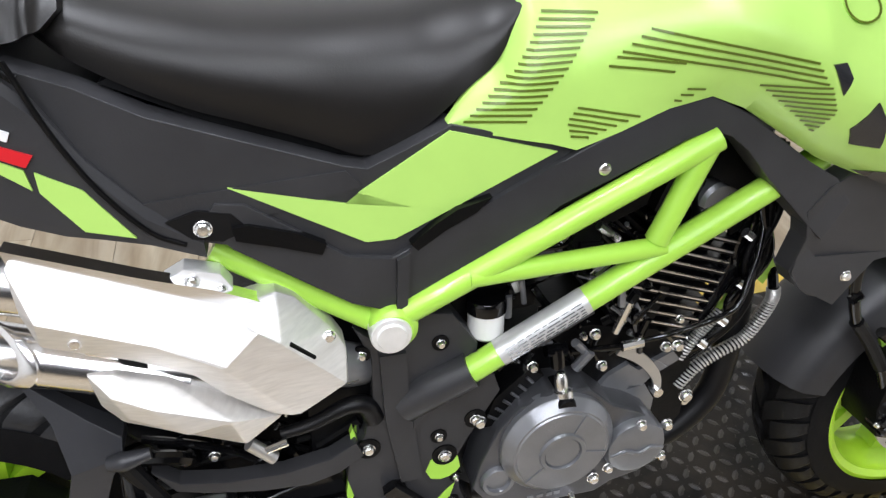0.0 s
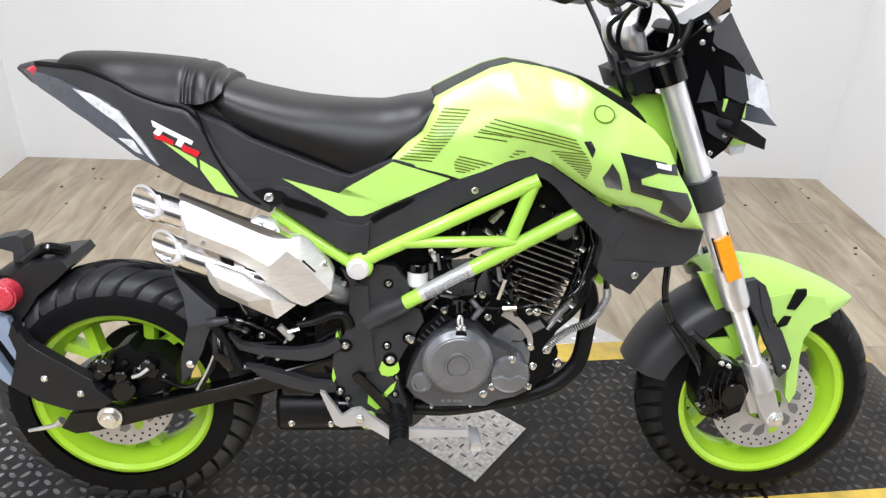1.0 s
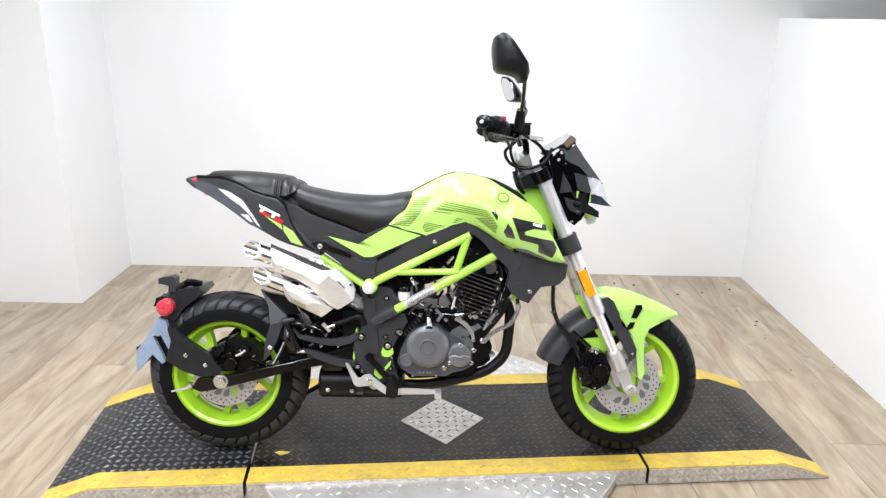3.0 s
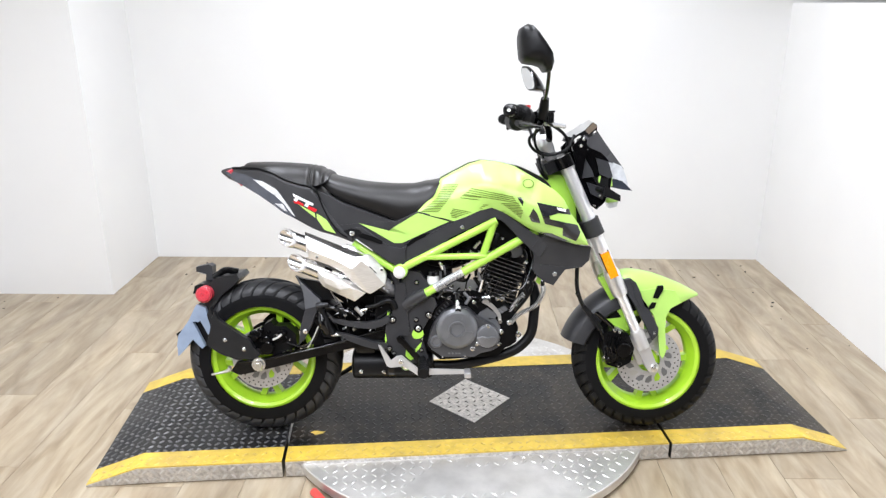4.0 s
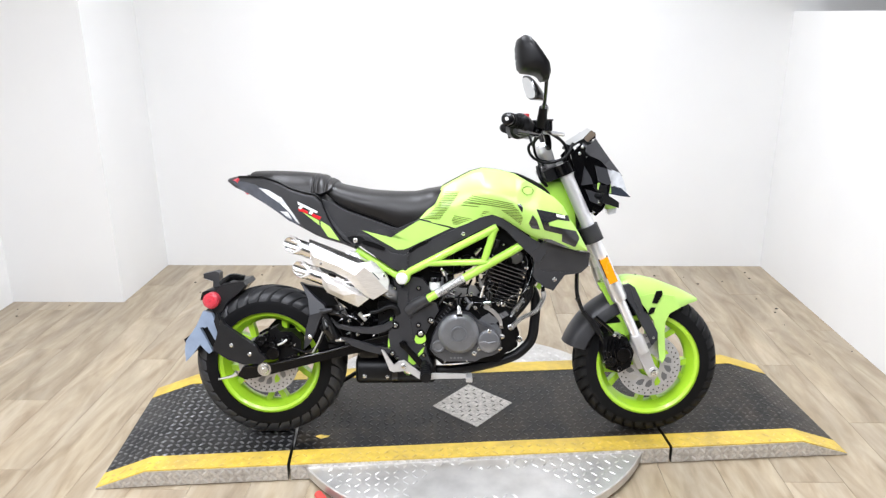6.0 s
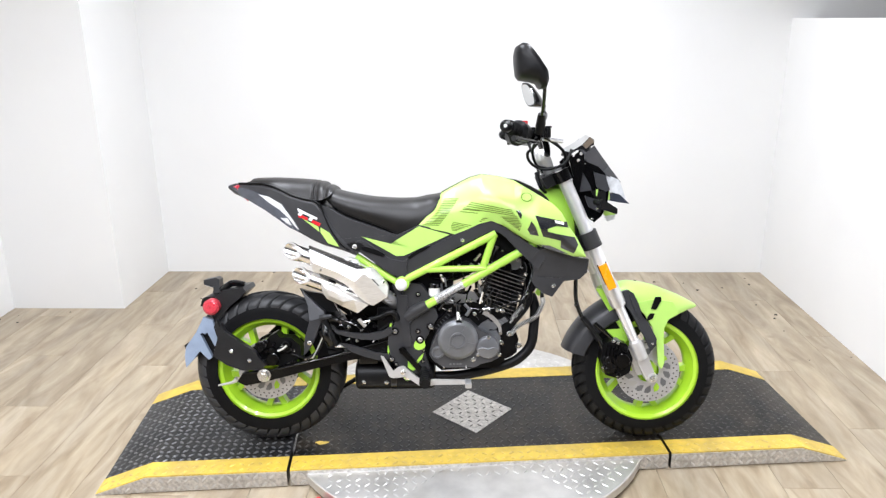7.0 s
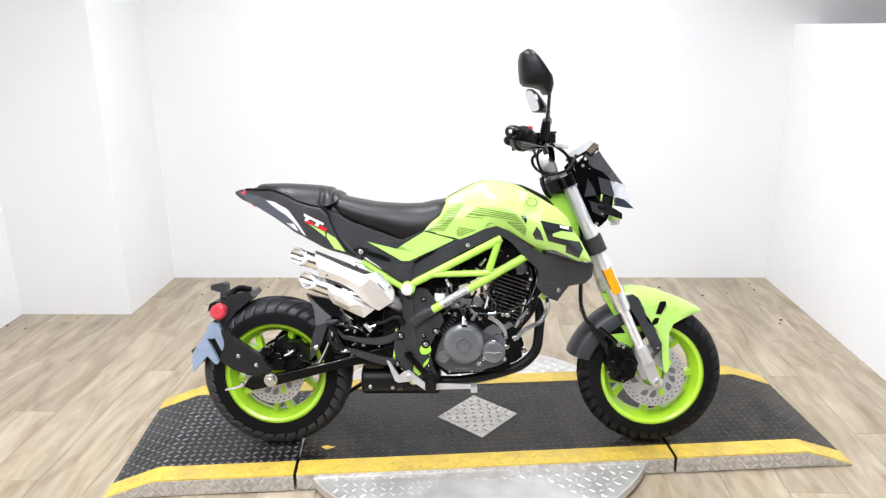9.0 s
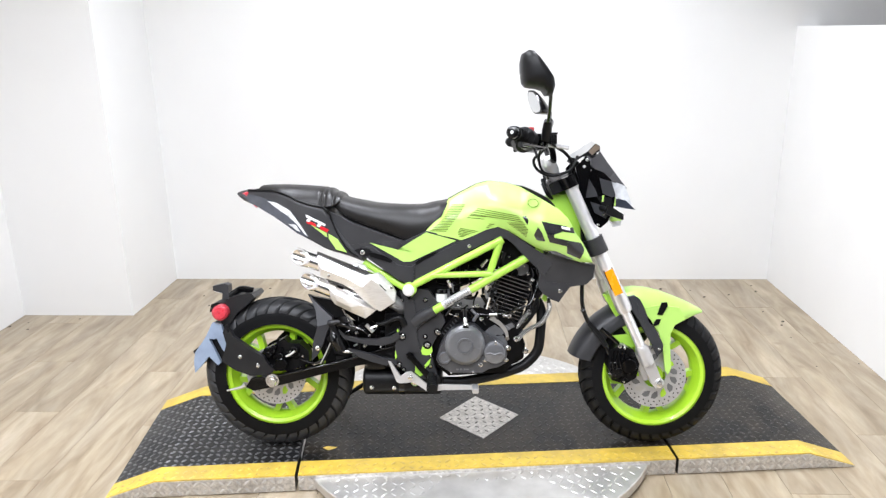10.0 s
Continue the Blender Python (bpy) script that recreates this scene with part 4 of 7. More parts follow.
# ---- side covers ----
cover = [(0.186, 0.783), (0.23, 0.765), (0.272, 0.741), (0.34, 0.716), (0.41, 0.690), (0.428, 0.686), (0.455, 0.697), (0.497, 0.716), (0.581, 0.696), (0.604, 0.690), (0.60, 0.66), (0.46, 0.60), (0.41, 0.605), (0.30, 0.637), (0.265, 0.655), (0.243, 0.675), (0.214, 0.716), (0.183, 0.765)]
cover_a, cover_b = pair("side_cover", plate(cover, lambda x, z: -0.1235, 0.03, 0.004, 0.0025, 0.0015), GREY, bike, "dark grey plastic side cover")
rail = [(0.296, 0.655), (0.310, 0.671), (0.332, 0.668), (0.409, 0.612), (0.445, 0.606), (0.459, 0.613), (0.591, 0.679), (0.640, 0.702), (0.68, 0.721), (0.717, 0.728), (0.756, 0.709), (0.826, 0.660), (0.858, 0.642), (0.880, 0.616), (0.858, 0.578), (0.840, 0.594), (0.787, 0.646), (0.760, 0.676), (0.742, 0.690), (0.722, 0.697), (0.70, 0.690), (0.592, 0.637), (0.52, 0.577), (0.457, 0.552), (0.446, 0.551), (0.408, 0.566), (0.381, 0.586), (0.319, 0.630)]
rail_a, rail_b = pair("rail_cover", plate(rail, lambda x, z: -lerp(x, (0.30, 0.63, 0.72, 0.85), (0.126, 0.129, 0.138, 0.146)), 0.03, 0.007, 0.0045, 0.002), GREY, bike, "dark grey plastic cover along the frame rail")
part("cover_crease", prism([(0.459, 0.612), (0.448, 0.606), (0.446, 0.555), (0.455, 0.553)], -0.1375, -0.13, 0.002), GREY, rail_a)
flat_cover = lambda x, z: -0.126
part("cover_decal", decal([(0.321, 0.682), (0.409, 0.659), (0.464, 0.649), (0.450, 0.6545), (0.420, 0.667), (0.495, 0.712), (0.588, 0.686), (0.462, 0.628), (0.448, 0.622), (0.424, 0.622)], flat_cover, 0.002, 2), GREEN, cover_a, "lime green arrow-shaped cover panel")
part("cover_slot", prism([(0.460, 0.619), (0.483, 0.636), (0.500, 0.646), (0.530, 0.654), (0.516, 0.641), (0.490, 0.628), (0.466, 0.612)], -0.1352, -0.12, 0.0006), ENGINE_DARK, rail_a, "black vent slot")
part("cover_slot", prism([(0.320, 0.651), (0.333, 0.652), (0.368, 0.641), (0.391, 0.628), (0.387, 0.619), (0.355, 0.630), (0.322, 0.640)], -0.1352, -0.12, 0.0006), ENGINE_DARK, rail_a, "black recess")
part("cover_recess", prism([(0.273, 0.660), (0.296, 0.667), (0.321, 0.662), (0.333, 0.648), (0.312, 0.639), (0.290, 0.644)], -0.1312, -0.12, 0.0012), BLACK, rail_a, "black recess round the bolt")
part("cover_fold", prism([(0.247, 0.674), (0.285, 0.678), (0.353, 0.683), (0.411, 0.6865), (0.424, 0.672), (0.330, 0.652), (0.296, 0.649), (0.268, 0.657)], -0.1278, -0.12, 0.0015), GREY, cover_a)
for x, z, y in ((0.299, 0.652, -0.131), (0.628, 0.670, -0.1345)):
    part("cover_bolt", bolt(x, z, y, 0.007, 0.005), BOLT, bike, "bright domed bolt")

# ---- frame ----
for pts, r, y0, y1 in (([(0.455, 0.520), (0.300, 0.619)], 0.0110, 0.120, 0.102), ([(0.440, 0.542), (0.730, 0.690)], 0.0118, 0.130, 0.141), ([(0.724, 0.688), (0.692, 0.590)], 0.0112, 0.140, 0.131), ([(0.512, 0.465), (0.850, 0.658)], 0.0130, 0.124, 0.131), ([(0.510, 0.580), (0.700, 0.583)], 0.0096, 0.1365, 0.131)):
    bm = tube([(pts[0][0], -y0, pts[0][1]), (pts[1][0], -y1, pts[1][1])], r, 20)
    pair("frame_tube", bm, FRAME_GREEN, bike, "lime green steel trellis tube", 60)
q0, q1 = Vector((0.545, -0.1247, 0.4838)), Vector((0.630, -0.1265, 0.5324))
sticker = part("warning_label", tube([q0, q1], 0.0135, 20), LABEL_SILVER, bike, "silver warning label wrapped round the tube")
rng = random.Random(11)
d = q1 - q0
side = Vector((-d.z, 0, d.x)).normalized()
for k in range(6):
    a = -0.62 + 0.25 * k
    o = Vector((0, -math.cos(a) * 0.0136, 0)) + side * math.sin(a) * 0.0136
    f = 0.08
    while f < 0.9:
        g = min(0.93, f + rng.uniform(0.04, 0.14))
        part("text_bar", tube([q0 + d * f + o, q0 + d * g + o], 0.0007, 4), DECAL_BLACK, sticker)
        f = g + 0.025
o = Vector((0, -math.cos(-0.85) * 0.0136, 0)) + side * math.sin(-0.85) * 0.0136
part("label_edge", tube([q0 + d * 0.35 + o, q0 + d + o], 0.0017, 6), DECAL_BLACK, sticker)
part("frame_lug", lathe([(0, -0.1425), (0.016, -0.1425), (0.0205, -0.139), (0.022, -0.134), (0.022, -0.10), (0, -0.10)], 0.4435, 0.538, 28), FRAME_GREEN, bike)
part("pivot_cap", lathe([(0, -0.147), (0.0125, -0.147), (0.0135, -0.1455), (0.0135, -0.1445), (0.0175, -0.1442), (0.0188, -0.142), (0.0188, -0.120), (0, -0.120)], 0.4395, 0.535, 28), PIVOT_STEEL, bike, "bright round pivot bolt")
pivot = [(0.409, 0.530), (0.424, 0.493), (0.423, 0.44), (0.413, 0.400), (0.396, 0.375), (0.393, 0.345), (0.405, 0.290), (0.44, 0.252), (0.50, 0.246), (0.525, 0.262), (0.512, 0.30), (0.505, 0.345), (0.520, 0.375), (0.552, 0.430), (0.545, 0.452), (0.524, 0.463), (0.527, 0.492), (0.502, 0.530), (0.47, 0.536), (0.44, 0.50)]
pl_a, pl_b = pair("pivot_plate", plate(pivot, lambda x, z: -0.112, 0.03, 0.006, 0.004, 0.002), GREY, bike, "dark grey plastic frame plate cover")
part("plate_rib", prism([(0.431, 0.498), (0.456, 0.498), (0.458, 0.44), (0.470, 0.335), (0.447, 0.335), (0.434, 0.42)], -0.122, -0.112, 0.004), GREY, pl_a)
part("plate_rib", plate([(0.461, 0.437), (0.516, 0.477), (0.525, 0.487), (0.525, 0.452), (0.481, 0.430), (0.461, 0.404)], -0.119, -0.112, 0.005, 0.005, 0.002), GREY, pl_a)
part("tube_sleeve", tube([(0.455, -0.108, 0.428), (0.480, -0.116, 0.447), (0.519, -0.124, 0.469)], [0.020, 0.020, 0.0175], 20), GREY, pl_a, "", 50)
part("plate_hole", prism([(0.474, 0.338), (0.479, 0.352), (0.492, 0.360), (0.508, 0.352), (0.511, 0.337), (0.504, 0.327), (0.490, 0.324), (0.479, 0.327)], -0.1172, -0.112, 0.001), FRAME_GREEN, pl_a, "green frame lug in an opening")
part("plate_hole", prism([(0.484, 0.292), (0.495, 0.305), (0.505, 0.314), (0.500, 0.296), (0.489, 0.286)], -0.1172, -0.112, 0.001), FRAME_GREEN, pl_a, "green frame lug in an opening")
part("plate_hole", prism([(0.456, 0.293), (0.454, 0.270), (0.470, 0.257), (0.484, 0.264), (0.489, 0.286), (0.473, 0.292)], -0.1172, -0.112, 0.001), FRAME_GREEN, pl_a, "green frame lug in an opening")
part("plate_hole", prism([(0.391, 0.321), (0.396, 0.362), (0.400, 0.324), (0.394, 0.309)], -0.113, -0.105, 0.001), FRAME_GREEN, pl_a, "green frame edge")
part("plate_hole", prism([(0.399, 0.403), (0.402, 0.410), (0.406, 0.394), (0.400, 0.390)], -0.113, -0.105, 0.001), FRAME_GREEN, pl_a, "green frame edge")
for x, z, r in ((0.415, 0.500, 0.0045), (0.490, 0.500, 0.0045), (0.416, 0.384, 0.0065), (0.441, 0.322, 0.0065), (0.488, 0.384, 0.0045), (0.494, 0.357, 0.007), (0.405, 0.294, 0.0055), (0.419, 0.280, 0.004), (0.506, 0.323, 0.0035), (0.503, 0.289, 0.004), (0.526, 0.399, 0.006)):
    part("bolt_recess", lathe([(0, -0.1175), (r * 1.9, -0.1175), (r * 2.0, -0.114)], x, z, 16), ENGINE_DARK, pl_a)
    part("plate_bolt", bolt(x, z, -0.1175, r), BOLT, bike)

# ---- engine ----
CX, CZ = 0.612, 0.360
crank = [(0.522, 0.311), (0.531, 0.346), (0.548, 0.385), (0.570, 0.411), (0.601, 0.423), (0.646, 0.420), (0.675, 0.392), (0.703, 0.379), (0.732, 0.358), (0.744, 0.329), (0.739, 0.300), (0.716, 0.288), (0.684, 0.281), (0.666, 0.270), (0.569, 0.270), (0.535, 0.292)]
engine = part("engine", prism([(0.50, 0.30), (0.51, 0.40), (0.56, 0.46), (0.66, 0.47), (0.74, 0.45), (0.79, 0.40), (0.79, 0.32), (0.74, 0.26), (0.56, 0.25)], -0.085, 0.11, 0.012), ENGINE_DARK, bike, "black single cylinder engine block")
case = part("clutch_case", plate(crank, -0.120, -0.07, 0.006, 0.008, 0.003), ENGINE_CASE, engine, "dark grey painted clutch case")
part("clutch_cover", lathe([(0, -0.1475), (0.0185, -0.1475), (0.0195, -0.1465), (0.0205, -0.1500), (0.0245, -0.1500), (0.0258, -0.1470), (0.0490, -0.1465), (0.0505, -0.1450), (0.0525, -0.1450), (0.0610, -0.1370), (0.0625, -0.1340), (0.0630, -0.120)], CX, CZ, 72), ENGINE, case, "round dark grey clutch cover", 22)
for a in (62, 222, 348):
    c, s = math.cos(radians(a)), math.sin(radians(a))
    part("cover_rib", bar_mesh(CX + 0.026 * c, CZ + 0.026 * s, CX + 0.0505 * c, CZ + 0.0505 * s, 0.0016, 0.0016, -0.1482, -0.135, 0.0006), ENGINE, case)
part("oil_cap", lathe([(0, -0.130), (0.012, -0.130), (0.0135, -0.134), (0.0175, -0.134), (0.0195, -0.130), (0.0195, -0.115)], 0.549, 0.319, 32), ENGINE, case)
part("filter_cover", lathe([(0, -0.1395), (0.026, -0.1395), (0.033, -0.1370), (0.0360, -0.1300), (0.0360, -0.11)], 0.705, 0.335, 40), ENGINE, case, "small round oil filter cover")
part("cover_rib", tube([(0.674, -0.138, 0.330), (0.690, -0.1405, 0.336), (0.705, -0.141, 0.331), (0.720, -0.1405, 0.336), (0.736, -0.138, 0.330)], 0.0022, 8), ENGINE, case)
for x, z, r, y in ((0.674, 0.312, 0.006, -0.134), (0.660, 0.296, 0.007, -0.130), (0.740, 0.311, 0.006, -0.130), (0.747, 0.347, 0.007, -0.122), (0.707, 0.366, 0.0065, -0.134), (0.530, 0.396, 0.007, -0.118), (0.568, 0.272, 0.004, -0.128), (0.637, 0.274, 0.004, -0.128), (0.587, 0.449, 0.006, -0.11), (0.664, 0.436, 0.006, -0.11), (0.652, 0.478, 0.006, -0.11), (0.639, 0.478, 0.004, -0.11), (0.736, 0.447, 0.006, -0.11), (0.750, 0.446, 0.007, -0.11), (0.773, 0.373, 0.008, -0.11)):
    part("engine_bolt", bolt(x, z, y, r, 0.007), BOLT, engine)
case_text = [(0.585, 0.279), (0.596, 0.279), (0.607, 0.279), (0.616, 0.279)]
for x, z in case_text:
    part("text_bar", box(x, x + 0.007, -0.1290, -0.1278, z, z + 0.005), ENGINE, case)
part("oil_filler", lathe([(0, -0.142), (0.010, -0.142), (0.012, -0.138), (0.012, -0.10)], 0.615, 0.412, 16), ENGINE_DARK, engine)
part("filler_knob", tube([(0.616, -0.130, 0.418), (0.615, -0.128, 0.426), (0.614, -0.126, 0.428), (0.613, -0.124, 0.440), (0.613, -0.123, 0.446)], [0.010, 0.010, 0.007, 0.007, 0.004], 12, smooth=False), BOLT, engine, "", 40)

part("starter_cover", prism([(0.536, 0.380), (0.548, 0.416), (0.582, 0.446), (0.600, 0.436), (0.570, 0.412), (0.552, 0.380)], -0.112, -0.06, 0.004), ENGINE_DARK, engine)
for k in range(6):
    f = k / 5
    part("starter_rib", tube([(0.541 + 0.040 * f, -0.113, 0.396 + 0.042 * f), (0.552 + 0.036 * f, -0.113, 0.388 + 0.042 * f)], 0.0018, 6), ENGINE_CASE, engine)
rng = random.Random(21)
for k in range(54):
    x, z = rng.uniform(0.535, 0.715), rng.uniform(0.435, 0.60)
    if z > 0.545 + (x - 0.55) * 0.6:
        continue
    a, l = rng.uniform(0, math.pi), rng.uniform(0.004, 0.022)
    y = rng.uniform(-0.104, -0.084)
    q = tube([(x - l * math.cos(a), y, z - l * math.sin(a)), (x + l * math.cos(a), y - 0.004, z + l * math.sin(a))], rng.uniform(0.0022, 0.0058), 8)
    part("fitting", q, rng.choice((GLOSS, GLOSS, ENGINE, ENGINE_DARK, BOLT)), engine)
for k in range(14):
    x, z = rng.uniform(0.54, 0.70), rng.uniform(0.455, 0.64)
    pts = [(x, -0.09, z), (x + rng.uniform(-0.03, 0.03), -0.10, z + rng.uniform(-0.03, 0.0)), (x + rng.uniform(-0.05, 0.05), -0.092, z - rng.uniform(0.02, 0.05))]
    part("wire", tube(pts, rng.uniform(0.0015, 0.0028), 6), GLOSS, engine)
part("throttle_body", lathe([(0, -0.088), (0.018, -0.088), (0.022, -0.084), (0.022, -0.05)], 0.640, 0.575, 20), ENGINE_DARK, engine)
part("injector", tube([(0.665, -0.07, 0.60), (0.685, -0.075, 0.622)], [0.008, 0.006], 10), BOLT, engine)
part("spark_cap", tube([(0.768, -0.085, 0.565), (0.775, -0.072, 0.59), (0.772, -0.05, 0.64)], [0.011, 0.009, 0.005], 12), ENGINE_DARK, engine)
part("hose", tube([(0.545, -0.085, 0.515), (0.575, -0.098, 0.54), (0.61, -0.09, 0.545), (0.65, -0.08, 0.56)], 0.005, 8), GLOSS, bike)
part("hose", tube([(0.59, -0.09, 0.53), (0.61, -0.1, 0.505), (0.64, -0.09, 0.50), (0.655, -0.085, 0.52)], 0.004, 8), GLOSS, bike)

# cylinder with its cooling fins, tilted forward
UP = Vector((0.33, 0, 0.944)).normalized()
FWD = Vector((0.944, 0, -0.33)).normalized()
BASE = Vector((0.722, 0, 0.428))


def fin_body(h0, h1, back, front, half, bevel=0.002):
    pts = [BASE + UP * h + FWD * f for h, f in ((h0, -back), (h0, front), (h1, front), (h1, -back))]
    return prism([(q.x, q.z) for q in pts], -half, half, bevel)


cyl = part("cylinder", fin_body(0.0, 0.19, 0.036, 0.042, 0.062, 0.008), ENGINE_DARK, engine, "black finned cylinder")
for k in range(11):
    h = 0.016 + k * 0.0122
    part("cooling_fin", fin_body(h, h + 0.0034, 0.052, 0.062 + 0.002 * (k % 2), 0.078, 0.001), ENGINE_DARK, cyl)
    e0, e1 = BASE + UP * (h + 0.0038) - FWD * 0.050, BASE + UP * (h + 0.0038) + FWD * 0.060
    part("fin_edge", tube([(e0.x, -0.0785, e0.z), (e1.x, -0.0785, e1.z)], 0.0015, 6), FIN_EDGE, cyl, "bare metal fin edge")
part("fin_bridge", fin_body(0.035, 0.075, 0.006, 0.006, 0.0775, 0.002), ENGINE_DARK, cyl)
part("cylinder_head", fin_body(0.150, 0.222, 0.048, 0.052, 0.066, 0.012), ENGINE_DARK, engine, "black cylinder head")
hc = BASE + UP * 0.178 + FWD * 0.012
part("head_cover", lathe([(0, -0.082), (0.02, -0.082), (0.024, -0.078), (0.026, -0.06)], hc.x, hc.z, 28), ENGINE, engine)
for f, h in ((-0.035, 0.20), (0.04, 0.20), (0.045, 0.16)):
    q = BASE + UP * h + FWD * f
    part("engine_bolt", bolt(q.x, q.z, -0.068, 0.005), BOLT, engine)
part("intake", tube([(0.70, -0.03, 0.60), (0.64, -0.03, 0.585), (0.58, -0.03, 0.56)], [0.026, 0.03, 0.032], 16), ENGINE_DARK, engine)
part("air_box", box(0.46, 0.60, -0.085, 0.085, 0.50, 0.62, 0.012), ENGINE_DARK, bike, "black air box behind the engine")
part("intake_box", prism([(0.555, 0.545), (0.560, 0.605), (0.600, 0.618), (0.690, 0.655), (0.735, 0.640), (0.720, 0.590), (0.650, 0.560)], -0.060, 0.095, 0.008), ENGINE_DARK, bike, "black intake box under the tank")
part("tank_floor", prism([(0.55, 0.665), (0.62, 0.70), (0.72, 0.715), (0.80, 0.665), (0.86, 0.63), (0.82, 0.60), (0.74, 0.645), (0.70, 0.655), (0.60, 0.605)], -0.09, 0.09, 0.004), ENGINE_DARK, bike, "black underside of the fuel tank")
part("inner_frame_cover", prism([(0.21, 0.485), (0.27, 0.51), (0.34, 0.535), (0.42, 0.54), (0.43, 0.38), (0.33, 0.33), (0.30, 0.36), (0.27, 0.42), (0.22, 0.46)], -0.062, 0.062, 0.006), ENGINE_DARK, bike, "black plastic cover behind the shock")
part("engine_mount_block", box(0.42, 0.54, -0.07, 0.07, 0.27, 0.50, 0.01), ENGINE_DARK, bike)
res = part("fluid_reservoir", lathe_z([(0, -0.012), (0.017, -0.012), (0.018, -0.009), (0.018, 0.014), (0.012, 0.02), (0, 0.02)], 20), WHITE_PLASTIC, bike, "white fluid reservoir")
res.location = (0.540, -0.098, 0.507)
part("reservoir_cap", lathe_z([(0, -0.026), (0.018, -0.026), (0.02, -0.023), (0.02, -0.012), (0, -0.012)], 20), GLOSS, res)
# clutch arm, cables and hoses at the right of the engine
arm_line = curve_points([(0.694, 0, 0.440), (0.714, 0, 0.426), (0.731, 0, 0.410), (0.743, 0, 0.391), (0.7465, 0, 0.371)], 5)
arm_edge = []
for k, q in enumerate(arm_line):
    way = (arm_line[min(k + 1, len(arm_line) - 1)] - arm_line[max(k - 1, 0)]).normalized()
    arm_edge.append((q, Vector((-way.z, 0, way.x)) * lerp(k, (0, 4, 12, len(arm_line) - 1), (0.0085, 0.0068, 0.0058, 0.0042))))
part("clutch_arm", prism([((q + s).x, (q + s).z) for q, s in arm_edge] + [((q - s).x, (q - s).z) for q, s in arm_edge[::-1]], -0.0960, -0.0922, 0.0008), ARM_GREY, engine, "curved pressed steel clutch arm")
part("case_bracket", prism([(0.673, 0.387), (0.686, 0.402), (0.708, 0.414), (0.722, 0.403), (0.761, 0.422), (0.771, 0.409), (0.739, 0.391), (0.729, 0.381), (0.713, 0.383), (0.705, 0.371), (0.709, 0.353), (0.693, 0.356), (0.687, 0.370)], -0.0915, -0.070, 0.003), ENGINE, engine, "cast clutch cable bracket")
part("case_bracket", prism([(0.701, 0.365), (0.711, 0.377), (0.733, 0.380), (0.747, 0.357), (0.746, 0.335), (0.729, 0.347)], -0.0900, -0.070, 0.004), ENGINE, engine)
part("lever_shaft", tube([(0.746, -0.100, 0.372), (0.746, -0.07, 0.372)], 0.006, 10), BOLT, engine)
part("clutch_cable", tube([(0.690, -0.100, 0.448), (0.714, -0.100, 0.450), (0.748, -0.104, 0.457), (0.780, -0.112, 0.471), (0.805, -0.11, 0.477), (0.818, -0.108, 0.487), (0.830, -0.10, 0.512), (0.842, -0.09, 0.545), (0.86, -0.06, 0.62)], [0.0028, 0.003, 0.0035, 0.004], 8), GLOSS, bike, "black clutch cable", 60)
part("cable_adjuster", tube([(0.632, -0.101, 0.452), (0.688, -0.101, 0.448)], [0.0035, 0.005, 0.0035, 0.005, 0.0035], 10), GLOSS, bike)
part("cable_end", tube([(0.690, -0.101, 0.448), (0.714, -0.101, 0.450)], 0.006, 10), BOLT, bike)
part("drain_fitting", tube([(0.600, -0.11, 0.466), (0.622, -0.11, 0.464)], 0.007, 8), GLOSS, bike)
part("drain_fitting", tube([(0.612, -0.11, 0.466), (0.613, -0.115, 0.446)], [0.008, 0.006, 0.007], 10), GLOSS, bike)


def spring_hose(pts, r, turns, name="spring_hose"):
    line = curve_points(pts, 20)
    coil, n = [], turns * 10
    for i in range(n + 1):
        f = i / n * (len(line) - 1)
        k = min(int(f), len(line) - 2)
        q = line[k].lerp(line[k + 1], f - k)
        way = (line[k + 1] - line[k]).normalized()
        s = way.cross(Vector((0, 1, 0))).normalized()
        a = 2 * math.pi * i / 10
        coil.append(q + (s * math.cos(a) + way.cross(s) * math.sin(a)) * r)
    ob = part(name, tube(pts, r * 0.82, 10), ENGINE_DARK, bike, "hose wrapped in a steel spring")
    part("spring", tube(coil, 0.0013, 5, smooth=False), ARM_GREY, ob)


spring_hose([(0.878, -0.084, 0.482), (0.880, -0.084, 0.466), (0.870, -0.084, 0.441), (0.854, -0.084, 0.418), (0.824, -0.084, 0.403), (0.798, -0.084, 0.387), (0.778, -0.084, 0.363)], 0.0066, 44)
spring_hose([(0.820, -0.08, 0.458), (0.804, -0.08, 0.439), (0.790, -0.08, 0.422), (0.776, -0.08, 0.400)], 0.0056, 20)
part("green_bracket", prism([(0.856, 0.494), (0.868, 0.524), (0.880, 0.504), (0.868, 0.484)], -0.078, -0.070, 0.002), FRAME_GREEN, bike)
part("green_bracket", prism([(0.800, 0.405), (0.812, 0.412), (0.818, 0.425), (0.806, 0.420)], -0.06, -0.056, 0.001), FRAME_GREEN, bike)
part("hose", tube([(0.878, -0.084, 0.480), (0.878, -0.075, 0.50), (0.884, -0.05, 0.52), (0.888, -0.03, 0.56)], 0.006, 8), GLOSS, bike)
part("exhaust_header", tube([(0.79, -0.04, 0.505), (0.838, -0.05, 0.490), (0.857, -0.058, 0.45), (0.854, -0.06, 0.38), (0.846, -0.06, 0.327), (0.820, -0.061, 0.292), (0.781, -0.06, 0.266), (0.70, -0.055, 0.240), (0.61, -0.05, 0.222), (0.54, -0.04, 0.218)], 0.0158, 20), BLACK, bike, "matt black exhaust header pipe", 60)
